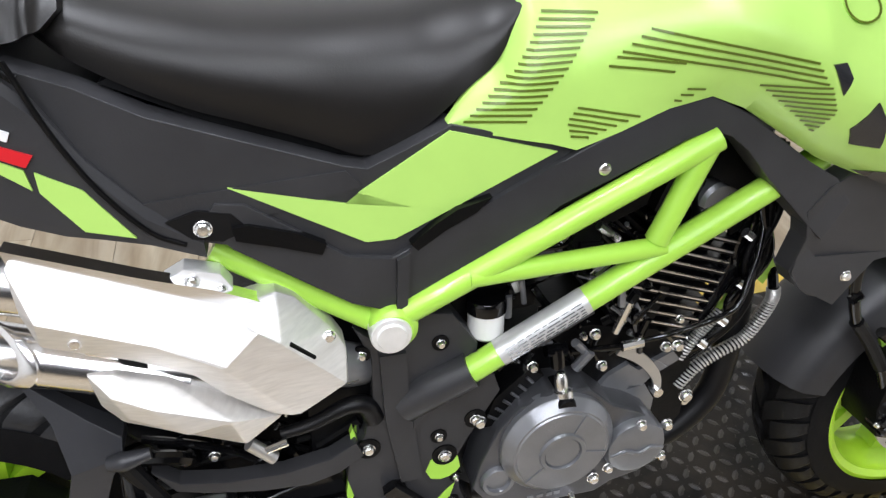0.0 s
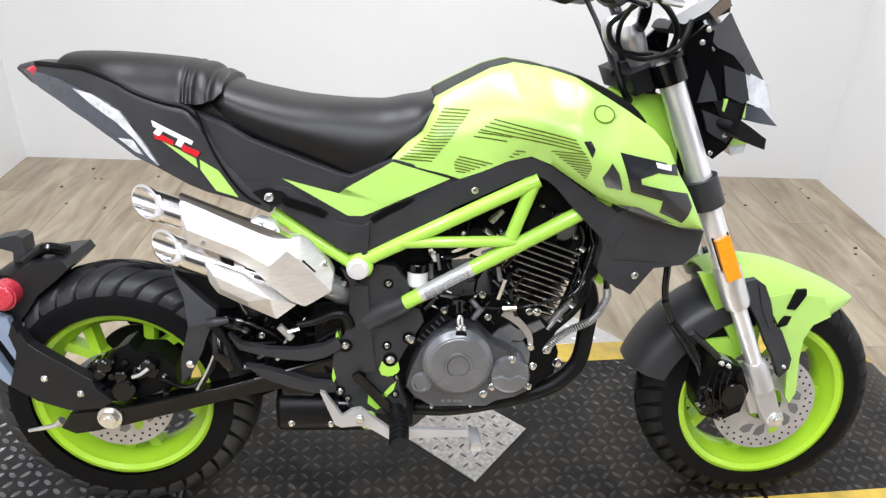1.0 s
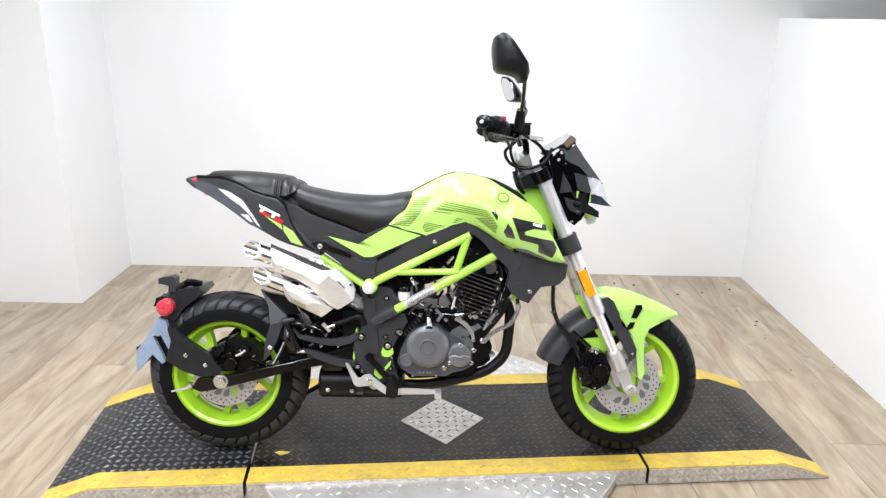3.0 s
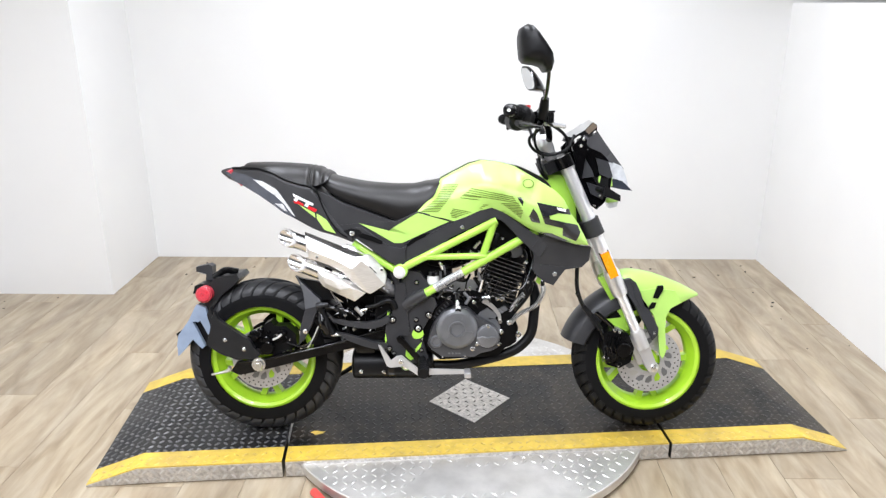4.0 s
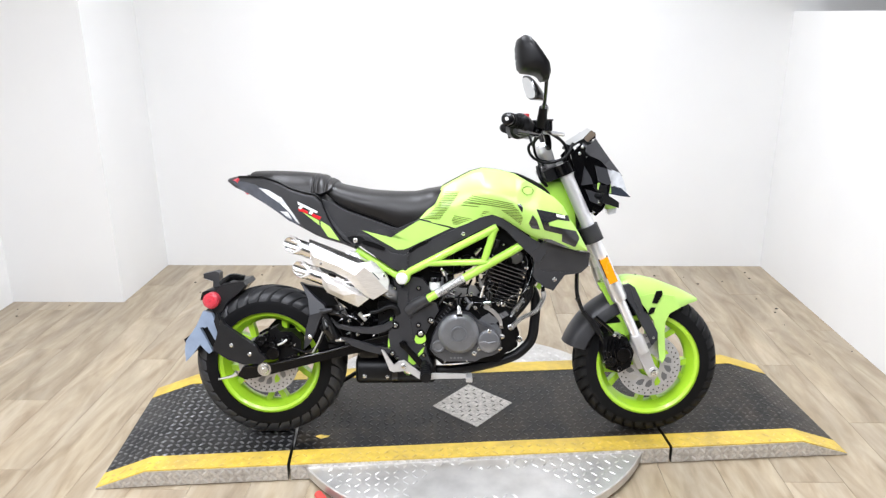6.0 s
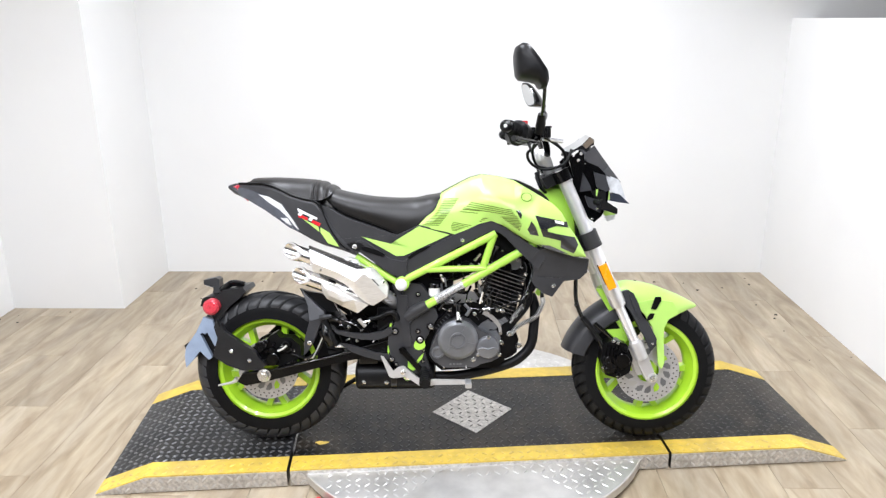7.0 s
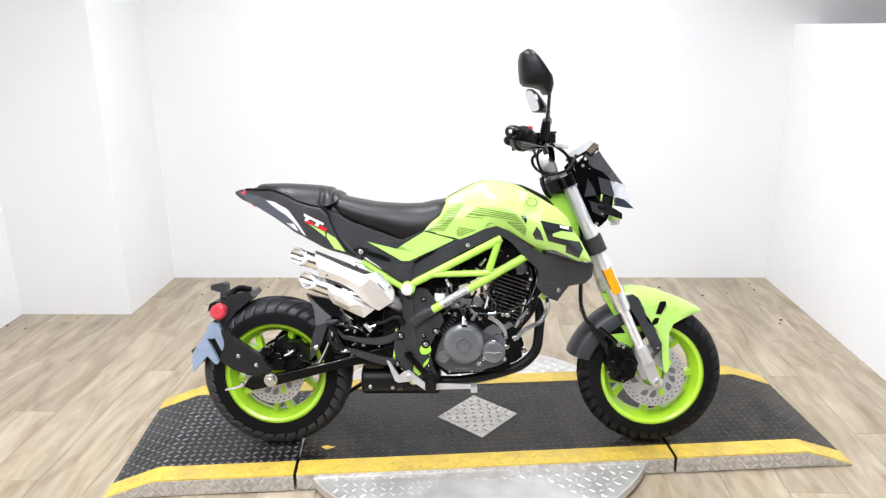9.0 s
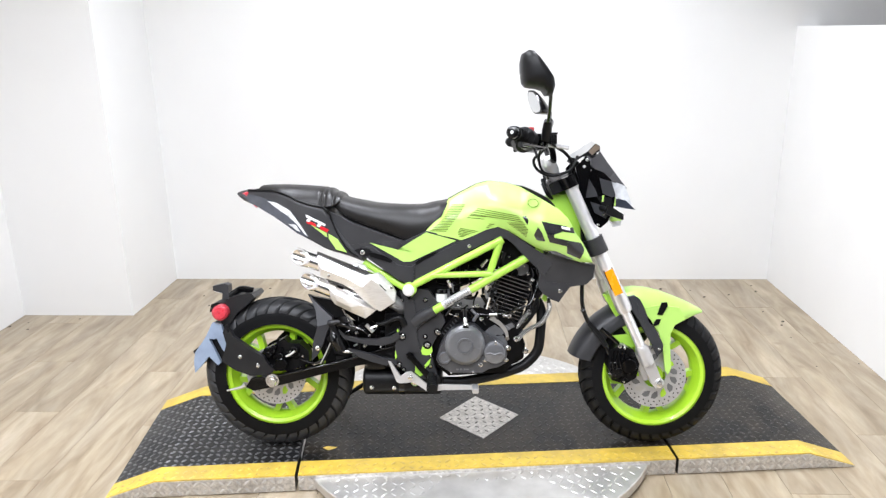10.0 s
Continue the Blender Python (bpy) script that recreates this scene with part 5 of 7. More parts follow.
part("down_tube", tube([(0.855, 0.0, 0.68), (0.805, 0.0, 0.52), (0.778, 0.0, 0.38), (0.76, 0.0, 0.29)], 0.018, 16), ENGINE_DARK, bike, "black frame down tube", 60)
part("engine_mount", prism([(0.745, 0.36), (0.795, 0.375), (0.806, 0.345), (0.800, 0.30), (0.78, 0.285), (0.75, 0.275), (0.73, 0.30)], -0.062, 0.06, 0.006), ENGINE_DARK, bike, "black engine mount plate")
part("wiring_loom", tube([(0.850, -0.045, 0.655), (0.838, -0.06, 0.58), (0.828, -0.062, 0.50), (0.805, -0.062, 0.43), (0.785, -0.062, 0.38)], [0.011, 0.011, 0.009, 0.008], 10), GLOSS, bike, "black wiring bundle", 60)
rng = random.Random(17)
for k in range(7):
    o, p = rng.uniform(-0.012, 0.012), rng.uniform(-0.010, 0.014)
    part("loom_hose", tube([(0.848 + o, -0.062 - p, 0.650), (0.852 + o, -0.072 - p, 0.586), (0.848 - o, -0.076 - p, 0.526), (0.834 + o, -0.078 - p, 0.478), (0.812 + p, -0.076 - p, 0.440), (0.780 + o, -0.074, 0.392)], rng.uniform(0.0032, 0.0062), 8), rng.choice((GLOSS, GLOSS, ENGINE_DARK)), bike, "", 60)
part("frame_edge", tube([(0.855, -0.060, 0.590), (0.852, -0.060, 0.519), (0.838, -0.060, 0.456), (0.803, -0.060, 0.425), (0.785, -0.060, 0.368)], 0.0042, 8), FRAME_GREEN, bike, "lime green frame edge", 60)
for x, z in ((0.822, 0.560), (0.826, 0.500), (0.812, 0.455), (0.846, 0.610), (0.792, 0.428)):
    part("hose_clamp", tube([(x, -0.088, z), (x + 0.008, -0.090, z - 0.006)], 0.0055, 10), BOLT, bike)
part("header_bracket", bolt(0.806, 0.323, -0.062, 0.0095, 0.008), BOLT, bike)
part("wiring", tube([(0.80, -0.06, 0.62), (0.83, -0.075, 0.58), (0.825, -0.075, 0.53), (0.84, -0.07, 0.49)], 0.004, 8), GLOSS, bike)
part("wiring", tube([(0.82, -0.06, 0.63), (0.85, -0.07, 0.59), (0.845, -0.07, 0.54), (0.82, -0.07, 0.47)], 0.0035, 8), GLOSS, bike)
part("horn_bracket", prism([(0.795, 0.61), (0.815, 0.62), (0.83, 0.56), (0.815, 0.55)], -0.075, -0.07, 0.001), ENGINE_DARK, bike)
for x, z in ((0.80, 0.60), (0.815, 0.575), (0.64, 0.50), (0.66, 0.465), (0.60, 0.48), (0.77, 0.455), (0.59, 0.445)):
    part("small_bolt", bolt(x, z, -0.078, 0.005, 0.006), BOLT, bike)

# ---- lower side panels by the fork ----
low = [(0.834, 0.610), (0.853, 0.634), (0.873, 0.646), (0.973, 0.614), (1.010, 0.610), (1.006, 0.570), (0.985, 0.549), (0.933, 0.543), (0.915, 0.515), (0.900, 0.493), (0.880, 0.500), (0.853, 0.520), (0.838, 0.541), (0.843, 0.580)]
low_a, low_b = pair("lower_shroud", plate(low, lambda x, z: -lerp(z, (0.49, 0.54, 0.60, 0.64), (0.126, 0.140, 0.1475, 0.1480)), 0.022, 0.006, 0.003, 0.002), GREY, bike, "dark grey plastic lower shroud")
part("shroud_facet", prism([(0.843, 0.575), (0.862, 0.556), (0.985, 0.549), (0.935, 0.542), (0.915, 0.515), (0.900, 0.494), (0.853, 0.521), (0.839, 0.541)], -0.1450, -0.126, 0.003), GREY, low_a)
part("shroud_bolt", bolt(0.904, 0.529, -0.1455, 0.006), BOLT, low_a)

# ---- exhaust ----
def folded(points, faces, depth, bevel=0.0025):
    """A shell of flat facets with its rim turned back to a depth."""
    bm = bmesh.new()
    vs = [bm.verts.new(q) for q in points]
    for f in faces:
        bm.faces.new([vs[k] for k in f])
    rim = [e for e in bm.edges if len(e.link_faces) == 1]
    ex = bmesh.ops.extrude_edge_only(bm, edges=rim)
    for v in ex["geom"]:
        if isinstance(v, bmesh.types.BMVert):
            v.co.y = depth
    bmesh.ops.recalc_face_normals(bm, faces=bm.faces[:])
    return soften(bm, bevel, 2, 9)


muffler = part("muffler", prism([(0.160, 0.656), (0.249, 0.620), (0.300, 0.602), (0.345, 0.580), (0.370, 0.545), (0.380, 0.510), (0.352, 0.480), (0.300, 0.470), (0.262, 0.485), (0.222, 0.510), (0.205, 0.545), (0.170, 0.600)], -0.140, -0.124, 0.006), CHROME, bike, "brushed stainless steel twin muffler", 30)
part("muffler_core", tube([(0.190, -0.120, 0.602), (0.345, -0.120, 0.532)], [0.022, 0.022, 0.022, 0.018], 24), CHROME, muffler, "", 60)
part("muffler_core", tube([(0.210, -0.120, 0.533), (0.345, -0.118, 0.498)], [0.026, 0.028, 0.028, 0.026], 24), CHROME, muffler, "", 60)
UPPER = ((0.162, -0.148, 0.646), (0.252, -0.150, 0.604), (0.305, -0.146, 0.581), (0.328, -0.136, 0.586), (0.346, -0.132, 0.589), (0.361, -0.130, 0.580), (0.391, -0.134, 0.544), (0.400, -0.138, 0.527),
         (0.399, -0.148, 0.499), (0.353, -0.152, 0.471), (0.331, -0.158, 0.483), (0.297, -0.161, 0.514), (0.276, -0.161, 0.537), (0.235, -0.161, 0.560), (0.173, -0.158, 0.582), (0.165, -0.155, 0.611),
         (0.177, -0.168, 0.608), (0.254, -0.173, 0.578), (0.301, -0.177, 0.551), (0.330, -0.170, 0.576), (0.346, -0.168, 0.561), (0.397, -0.154, 0.500))
UPPER_FACES = ((0, 1, 17, 16), (1, 2, 19, 18, 17), (0, 16, 15), (15, 16, 14), (16, 17, 13, 14), (17, 18, 11, 12, 13), (18, 19, 20, 21, 9), (18, 9, 10, 11), (2, 3, 4, 20, 19), (4, 5, 6, 20), (6, 7, 21, 20), (7, 8, 21), (8, 9, 21))
part("heat_shield", folded(UPPER, UPPER_FACES, -0.112), STEEL, muffler, "folded steel upper heat shield", 20)
LOWER = ((0.195, -0.150, 0.546), (0.216, -0.152, 0.544), (0.254, -0.153, 0.529), (0.303, -0.153, 0.497), (0.340, -0.152, 0.475), (0.306, -0.152, 0.449), (0.258, -0.150, 0.471), (0.213, -0.150, 0.494), (0.200, -0.150, 0.513),
         (0.212, -0.164, 0.530), (0.240, -0.174, 0.521), (0.300, -0.173, 0.494), (0.265, -0.174, 0.489), (0.222, -0.166, 0.508))
part("heat_shield", folded(LOWER, ((0, 1, 10, 9), (1, 2, 11, 10), (2, 3, 4, 11), (4, 5, 11), (5, 6, 12, 11), (10, 11, 12), (9, 10, 12, 13), (6, 7, 13, 12), (7, 8, 9, 13), (8, 0, 9)), -0.112), STEEL, muffler, "folded steel lower heat shield", 20)
part("shield_slot", prism([(0.217, 0.556), (0.239, 0.547), (0.240, 0.533), (0.223, 0.543)], -0.1425, -0.138, 0.0005), ENGINE_DARK, muffler, "black slot between the shields")
part("shield_slot", prism([(0.254, 0.537), (0.276, 0.530), (0.293, 0.516), (0.306, 0.499), (0.279, 0.516)], -0.1425, -0.138, 0.0005), ENGINE_DARK, muffler, "black slot between the shields")
part("shield_slot", tube([(0.352, -0.1625, 0.5565), (0.371, -0.1565, 0.5345)], 0.0026, 8), ENGINE_DARK, muffler, "black slot in the shield end")
for (x0, z0), (x1, z1) in (((0.101, 0.640), (0.25, 0.588)), ((0.126, 0.565), (0.26, 0.513))):
    d = Vector((x1 - x0, 0, z1 - z0)).normalized()
    s = Vector((x0, -0.125, z0))
    prof = [(0.0235, 0), (0.0262, 0.002), (0.0265, 0.008), (0.0240, 0.014), (0.0235, 0.15), (0.0205, 0.15), (0.0215, 0)]
    bm = bmesh.new()
    turn = d.to_track_quat("Y", "Z").to_matrix()
    lathe(prof, 0, 0, 36, bm, closed=True)
    for v in bm.verts:
        near_end = v.co.y < 0.05
        v.co = turn @ v.co + s
        if near_end:
            v.co -= d * (v.co.y - s.y) * 1.15
    tip = part("tail_pipe", bm, CHROME, muffler, "polished steel tail pipe", 40)
    part("pipe_baffle", tube([s + d * 0.05, s + d * 0.054], 0.0192, 20), STEEL, tip)
# Thin dark strip, added to paint the dark reflection along the pipe's polished top.
part("muffler_top_reflection", prism([(0.140, 0.6475), (0.195, 0.625), (0.246, 0.602), (0.246, 0.590), (0.193, 0.611), (0.139, 0.634)], -0.122, -0.116, 0.001), ENGINE_DARK, muffler, "dark strip in place of the reflection on the muffler's upper edge")
part("muffler_bracket", plate([(0.262, 0.610), (0.279, 0.619), (0.306, 0.611), (0.314, 0.597), (0.310, 0.582), (0.292, 0.580), (0.270, 0.594)], -0.130, -0.112, 0.003, 0.002, 0.002), PIVOT_STEEL, muffler, "alloy muffler bracket")
for x, z, y in ((0.284, 0.608, -0.132), (0.304, 0.597, -0.132), (0.287, 0.595, -0.132), (0.199, 0.586, -0.162), (0.294, 0.476, -0.158), (0.386, 0.543, -0.140)):
    part("muffler_bolt", bolt(x, z, y, 0.006, 0.005), BOLT, muffler)
part("muffler_end", tube([(0.385, -0.12, 0.500), (0.41, -0.10, 0.478), (0.43, -0.06, 0.45)], [0.022, 0.021, 0.02], 16), ENGINE, bike, "dark steel exhaust joint")
part("exhaust_clamp", tube([(0.305, -0.125, 0.425), (0.326, -0.125, 0.402)], 0.0065, 12), ARM_GREY, bike, "zinc plated hose clamp")
part("clamp_screw", tube([(0.320, -0.128, 0.416), (0.340, -0.128, 0.422)], 0.0038, 8), BOLT, bike)
part("link_hose", tube([(0.335, -0.118, 0.424), (0.365, -0.118, 0.430), (0.398, -0.118, 0.444), (0.416, -0.116, 0.440), (0.424, -0.112, 0.42)], [0.006, 0.007, 0.009, 0.011], 12), BLACK, bike, "black link hose", 60)

# ---- swingarm, shock and rear parts ----
arm = [(-0.080, 0.228), (-0.062, 0.256), (0.010, 0.263), (0.030, 0.267), (0.220, 0.308), (0.420, 0.362), (0.420, 0.318), (0.220, 0.280), (0.030, 0.233), (-0.024, 0.221), (-0.056, 0.216)]
pair("swingarm", prism(arm, lambda x, z: -lerp(x, (-0.10, 0.05, 0.22, 0.42), (0.124, 0.124, 0.114, 0.098)), 0.028, 0.004), SWINGARM, bike, "gloss black swingarm")
pair("swingarm_edge", tube([(-0.055, -0.1215, 0.254), (0.03, -0.1215, 0.264), (0.16, -0.116, 0.292), (0.22, -0.112, 0.305), (0.40, -0.098, 0.353)], 0.0038, 10), GLOSS, bike, "", 60)
part("swingarm_bridge", box(0.30, 0.36, -0.10, 0.10, 0.275, 0.325, 0.006), GLOSS, bike)
part("axle_nut", lathe([(0, -0.140), (0.008, -0.140), (0.009, -0.137), (0.015, -0.137), (0.0165, -0.134), (0.0165, -0.128), (0.021, -0.127), (0.021, -0.122)], 0.006, 0.249, 6), BOLT, bike, "bright axle nut", 20)
part("axle_washer", lathe([(0, -0.1285), (0.021, -0.1285), (0.022, -0.127), (0.022, -0.121)], 0.006, 0.249, 28), BOLT, bike)
part("chain_adjuster", tube([(-0.145, -0.107, 0.212), (-0.10, -0.107, 0.222), (-0.085, -0.107, 0.232)], [0.003, 0.005, 0.009], 8), ARM_GREY, bike)
caliper = part("rear_caliper", prism([(-0.03, 0.298), (-0.040, 0.328), (0.001, 0.347), (0.021, 0.368), (0.040, 0.378), (0.053, 0.362), (0.089, 0.361), (0.117, 0.335), (0.118, 0.298), (0.05, 0.270)], -0.098, -0.045, 0.010), ENGINE_DARK, bike, "black rear brake caliper")
part("caliper_pot", lathe([(0, -0.124), (0.018, -0.124), (0.021, -0.120), (0.021, -0.10)], 0.032, 0.298, 24), GLOSS, caliper)
rng = random.Random(3)
for k in range(18):
    x, z = rng.uniform(-0.02, 0.112), rng.uniform(0.285, 0.352)
    rr, dd = rng.uniform(0.005, 0.014), rng.uniform(0.100, 0.122)
    part("caliper_boss", lathe([(0, -dd), (rr * 0.75, -dd), (rr, -dd + 0.003), (rr, -0.085)], x, z, 10), rng.choice((ENGINE_DARK, GLOSS, GLOSS)), caliper)
for x, z, r in ((0.012, 0.352, 0.004), (0.062, 0.338, 0.004), (0.10, 0.322, 0.0035)):
    part("caliper_bolt", bolt(x, z, -0.108, r), BOLT, caliper)
part("caliper_clip", tube([(0.05, -0.120, 0.325), (0.065, -0.122, 0.332), (0.078, -0.120, 0.342)], 0.0035, 8), ALLOY, caliper)
part("brake_hose", tube([(0.09, -0.10, 0.31), (0.14, -0.11, 0.30), (0.18, -0.11, 0.33), (0.20, -0.10, 0.37), (0.25, -0.09, 0.40)], 0.0045, 8), GLOSS, bike)
part("rear_sprocket", lathe([(0.030, 0.062), (0.092, 0.062), (0.092, 0.068), (0.030, 0.068)], RW, RWZ, 48, closed=True), ENGINE_DARK, bike, "dark rear sprocket")
part("chain_guard", prism([(-0.03, 0.335), (0.02, 0.385), (0.10, 0.408), (0.22, 0.400), (0.34, 0.37), (0.34, 0.31), (0.10, 0.300), (0.0, 0.30)], 0.090, 0.100, 0.003), BLACK, bike, "black chain guard")
HUGGER = ((0.123, -0.098, 0.516), (0.136, -0.100, 0.503), (0.174, -0.108, 0.466), (0.198, -0.112, 0.446), (0.197, -0.122, 0.432), (0.183, -0.118, 0.406), (0.168, -0.116, 0.365), (0.145, -0.114, 0.323), (0.129, -0.112, 0.307), (0.133, -0.113, 0.361), (0.151, -0.121, 0.419), (0.144, -0.108, 0.468))
part("hugger", folded(HUGGER, ((0, 1, 2, 3, 4, 10, 11), (10, 4, 5, 6, 7, 8, 9)), -0.085, 0.0015), SLATE, bike, "dark grey rear hugger guard", 20)
part("hugger_wing", prism([(0.118, 0.516), (0.137, 0.478), (0.192, 0.439), (0.236, 0.445), (0.225, 0.480), (0.183, 0.500), (0.139, 0.508)], -0.088, -0.070, 0.002), BLACK, bike, "black plastic wing under the muffler")
inner = []
for k in range(13):
    a = radians(130 - 115 * k / 12)
    c, s = math.cos(a), math.sin(a)
    ring = []
    for w, r in ((-0.085, 0.262), (-0.07, 0.274), (-0.03, 0.279), (0.03, 0.279), (0.07, 0.274), (0.085, 0.262), (0.083, 0.258), (0.03, 0.275), (-0.03, 0.275), (-0.083, 0.258)):
        ring.append((RW + r * c, w, RWZ + r * s))
    if a < radians(62):
        inner.append(ring)
part("inner_fender", loft(inner), BLACK, bike, "black plastic inner rear fender")
part("hugger_bolt", bolt(0.150, 0.350, -0.121, 0.007), BOLT, bike)
bracket = part("peg_bracket", tube([(0.200, -0.110, 0.42), (0.205, -0.125, 0.38), (0.22, -0.12, 0.345)], [0.012, 0.016, 0.012], 12), GLOSS, bike, "black passenger peg bracket")
part("peg_hanger", tube([(0.196, -0.124, 0.428), (0.236, -0.128, 0.345)], [0.0085, 0.007], 10), BLACK, bike, "black passenger peg strut")
part("peg_hinge", tube([(0.186, -0.128, 0.432), (0.200, -0.130, 0.434), (0.222, -0.128, 0.437)], [0.007, 0.009, 0.005], 12), SLATE, bike)
part("hanger_rod", tube([(0.157, -0.119, 0.300), (0.176, -0.119, 0.335), (0.190, -0.119, 0.366)], 0.0022, 8), ARM_GREY, bike)
part("hanger_rod", tube([(0.163, -0.119, 0.299), (0.182, -0.119, 0.334), (0.196, -0.119, 0.365)], 0.0022, 8), BLACK, bike)
for blade in (((0.216, 0.408), (0.238, 0.388), (0.282, 0.379), (0.333, 0.377), (0.378, 0.385), (0.404, 0.400), (0.410, 0.382), (0.385, 0.365), (0.355, 0.357), (0.311, 0.360), (0.266, 0.369), (0.234, 0.379)),
              ((0.243, 0.347), (0.280, 0.340), (0.317, 0.329), (0.354, 0.316), (0.400, 0.310), (0.397, 0.296), (0.361, 0.294), (0.323, 0.304), (0.279, 0.321))):
    part("heel_guard", plate(blade, -0.120, -0.104, 0.003, 0.003, 0.0015), GREY, bike, "dark grey plastic heel guard")
for pts, r in (([(0.21, -0.10, 0.43), (0.25, -0.105, 0.42), (0.29, -0.11, 0.405), (0.31, -0.11, 0.39)], 0.004), ([(0.26, -0.09, 0.39), (0.29, -0.10, 0.41), (0.33, -0.10, 0.39)], 0.005), ([(0.19, -0.115, 0.425), (0.235, -0.125, 0.425), (0.25, -0.12, 0.415)], 0.007)):
    part("cable", tube(pts, r, 8), GLOSS, bike)
for x, z in ((0.31, 0.385), (0.27, 0.395), (0.296, 0.352), (0.33, 0.36)):
    part("small_bolt", bolt(x, z, -0.10, 0.0055, 0.005), BOLT, bike)
part("shock", tube([(0.28, 0, 0.33), (0.36, 0, 0.55)], 0.026, 14), ENGINE_DARK, bike)
part("battery_box", prism([(0.335, 0.46), (0.42, 0.46), (0.42, 0.62), (0.36, 0.62)], -0.09, 0.09, 0.008), ENGINE_DARK, bike, "black box under the seat")
rng = random.Random(5)
for k in range(30):
    x, z = rng.uniform(0.205, 0.415), rng.uniform(0.30, 0.455)
    a, l = rng.uniform(0, math.pi), rng.uniform(0.004, 0.026)
    y = rng.uniform(-0.102, -0.075)
    q = tube([(x - l * math.cos(a), y, z - l * math.sin(a)), (x + l * math.cos(a), y - 0.004, z + l * math.sin(a))], rng.uniform(0.002, 0.006), 8)
    part("linkage_piece", q, rng.choice((GLOSS, GLOSS, ENGINE_DARK, ENGINE_DARK, BOLT)), bike)
part("shock_linkage", box(0.262, 0.40, -0.05, 0.05, 0.275, 0.40, 0.01), ENGINE_DARK, bike, "black suspension linkage")
part("swing_pivot_block", box(0.36, 0.46, -0.10, 0.10, 0.28, 0.46, 0.01), ENGINE_DARK, bike)

belly_rings = []
for x, k in ((0.284, 0.80), (0.287, 0.93), (0.294, 1.0), (0.40, 1.0), (0.526, 1.0), (0.535, 0.93), (0.539, 0.80)):
    belly_rings.append([(x, 0.092 * k * math.copysign(abs(math.cos(a)) ** 0.6, math.cos(a)), 0.226 + 0.048 * k * math.copysign(abs(math.sin(a)) ** 0.75, math.sin(a))) for a in [2 * math.pi * n / 36 for n in range(36)]])
belly = part("belly_box", loft(belly_rings), BLACK, bike, "matt black exhaust chamber under the frame", 40)
part("belly_band", loft([[(x, q[1] * 1.015, 0.226 + (q[2] - 0.226) * 1.02) for q in belly_rings[3]] for x in (0.400, 0.418)]), GLOSS, belly)
for x, z in ((0.314, 0.214), (0.386, 0.212)):
    part("belly_bolt", bolt(x, z, -0.0915, 0.006), BOLT, belly)

# ---- brake pedal and peg ----
pedal = part("brake_pedal", plate([(0.374, 0.316), (0.383, 0.313), (0.412, 0.268), (0.428, 0.280), (0.444, 0.283), (0.457, 0.272), (0.498, 0.239), (0.540, 0.241), (0.636, 0.238), (0.637, 0.225), (0.545, 0.224), (0.496, 0.219), (0.451, 0.250), (0.410, 0.246), (0.399, 0.252)], -0.156, -0.147, 0.0025, 0.002, 0.001), PEDAL, bike, "cast alloy rear brake pedal")
part("pedal_pad", box(0.632, 0.652, -0.205, -0.150, 0.226, 0.242, 0.004), ALLOY, bike, "alloy pedal pad")
part("pedal_pivot", bolt(0.443, 0.268, -0.166, 0.008, 0.006), BOLT, bike)
part("pivot_spring", lathe([(0.012, -0.150), (0.014, -0.147), (0.014, -0.128), (0.012, -0.125)], 0.456, 0.248, 20), FRAME_GREEN, bike)
part("stand_bolt", bolt(0.456, 0.248, -0.150, 0.009, 0.006), BOLT, bike)
peg = part("foot_peg", tube([(0.505, -0.120, 0.262), (0.510, -0.160, 0.250), (0.512, -0.206, 0.242)], [0.013, 0.016, 0.0155], 14), BLACK, bike, "black rubber foot peg")
for k in range(5):
    y = -0.146 - 0.012 * k
    part("peg_rib", tube([(0.5105, y, 0.252 + (y + 0.15) * 0.21), (0.5105, y - 0.006, 0.2507 + (y + 0.15) * 0.21)], 0.0175, 14), RUBBER, peg)
part("peg_mount", plate([(0.427, 0.330), (0.439, 0.338), (0.452, 0.324), (0.513, 0.256), (0.502, 0.240), (0.441, 0.312)], -0.128, -0.118, 0.003, 0.002, 0.001), GLOSS, bike, "black foot peg strut")
part("side_stand", tube([(0.38, 0.10, 0.25), (0.26, 0.18, 0.15), (0.13, 0.245, 0.058)], 0.008, 10), ENGINE_DARK, bike, "black side stand")

# ---- plate holder behind the rear wheel ----
part("plate_arm", plate([(-0.153, 0.312), (-0.140, 0.352), (-0.124, 0.416), (-0.113, 0.390), (-0.088, 0.372), (-0.017, 0.322), (-0.011, 0.306), (0.014, 0.282), (-0.002, 0.268), (-0.060, 0.264), (-0.110, 0.282)], -0.122, -0.104, 0.009, 0.005, 0.0015), SATIN, bike, "satin black plate holder arm on the swingarm")
part("arm_neck", prism([(-0.141, 0.424), (-0.122, 0.366), (-0.096, 0.364), (-0.110, 0.335), (-0.135, 0.345), (-0.150, 0.40)], -0.112, -0.090, 0.004), SATIN, bike)
for x, z in ((-0.094, 0.326), (-0.038, 0.297)):
    part("arm_bolt", bolt(x, z, -0.127, 0.006), BOLT, bike)
film = [(-0.192, 0.426), (-0.217, 0.377), (-0.251, 0.330), (-0.256, 0.300), (-0.254, 0.263), (-0.228, 0.290), (-0.207, 0.317), (-0.192, 0.300), (-0.179, 0.288), (-0.169, 0.296), (-0.204, 0.372), (-0.196, 0.374), (-0.189, 0.371), (-0.181, 0.376), (-0.160, 0.334), (-0.152, 0.330), (-0.145, 0.345), (-0.156, 0.385), (-0.164, 0.417)]
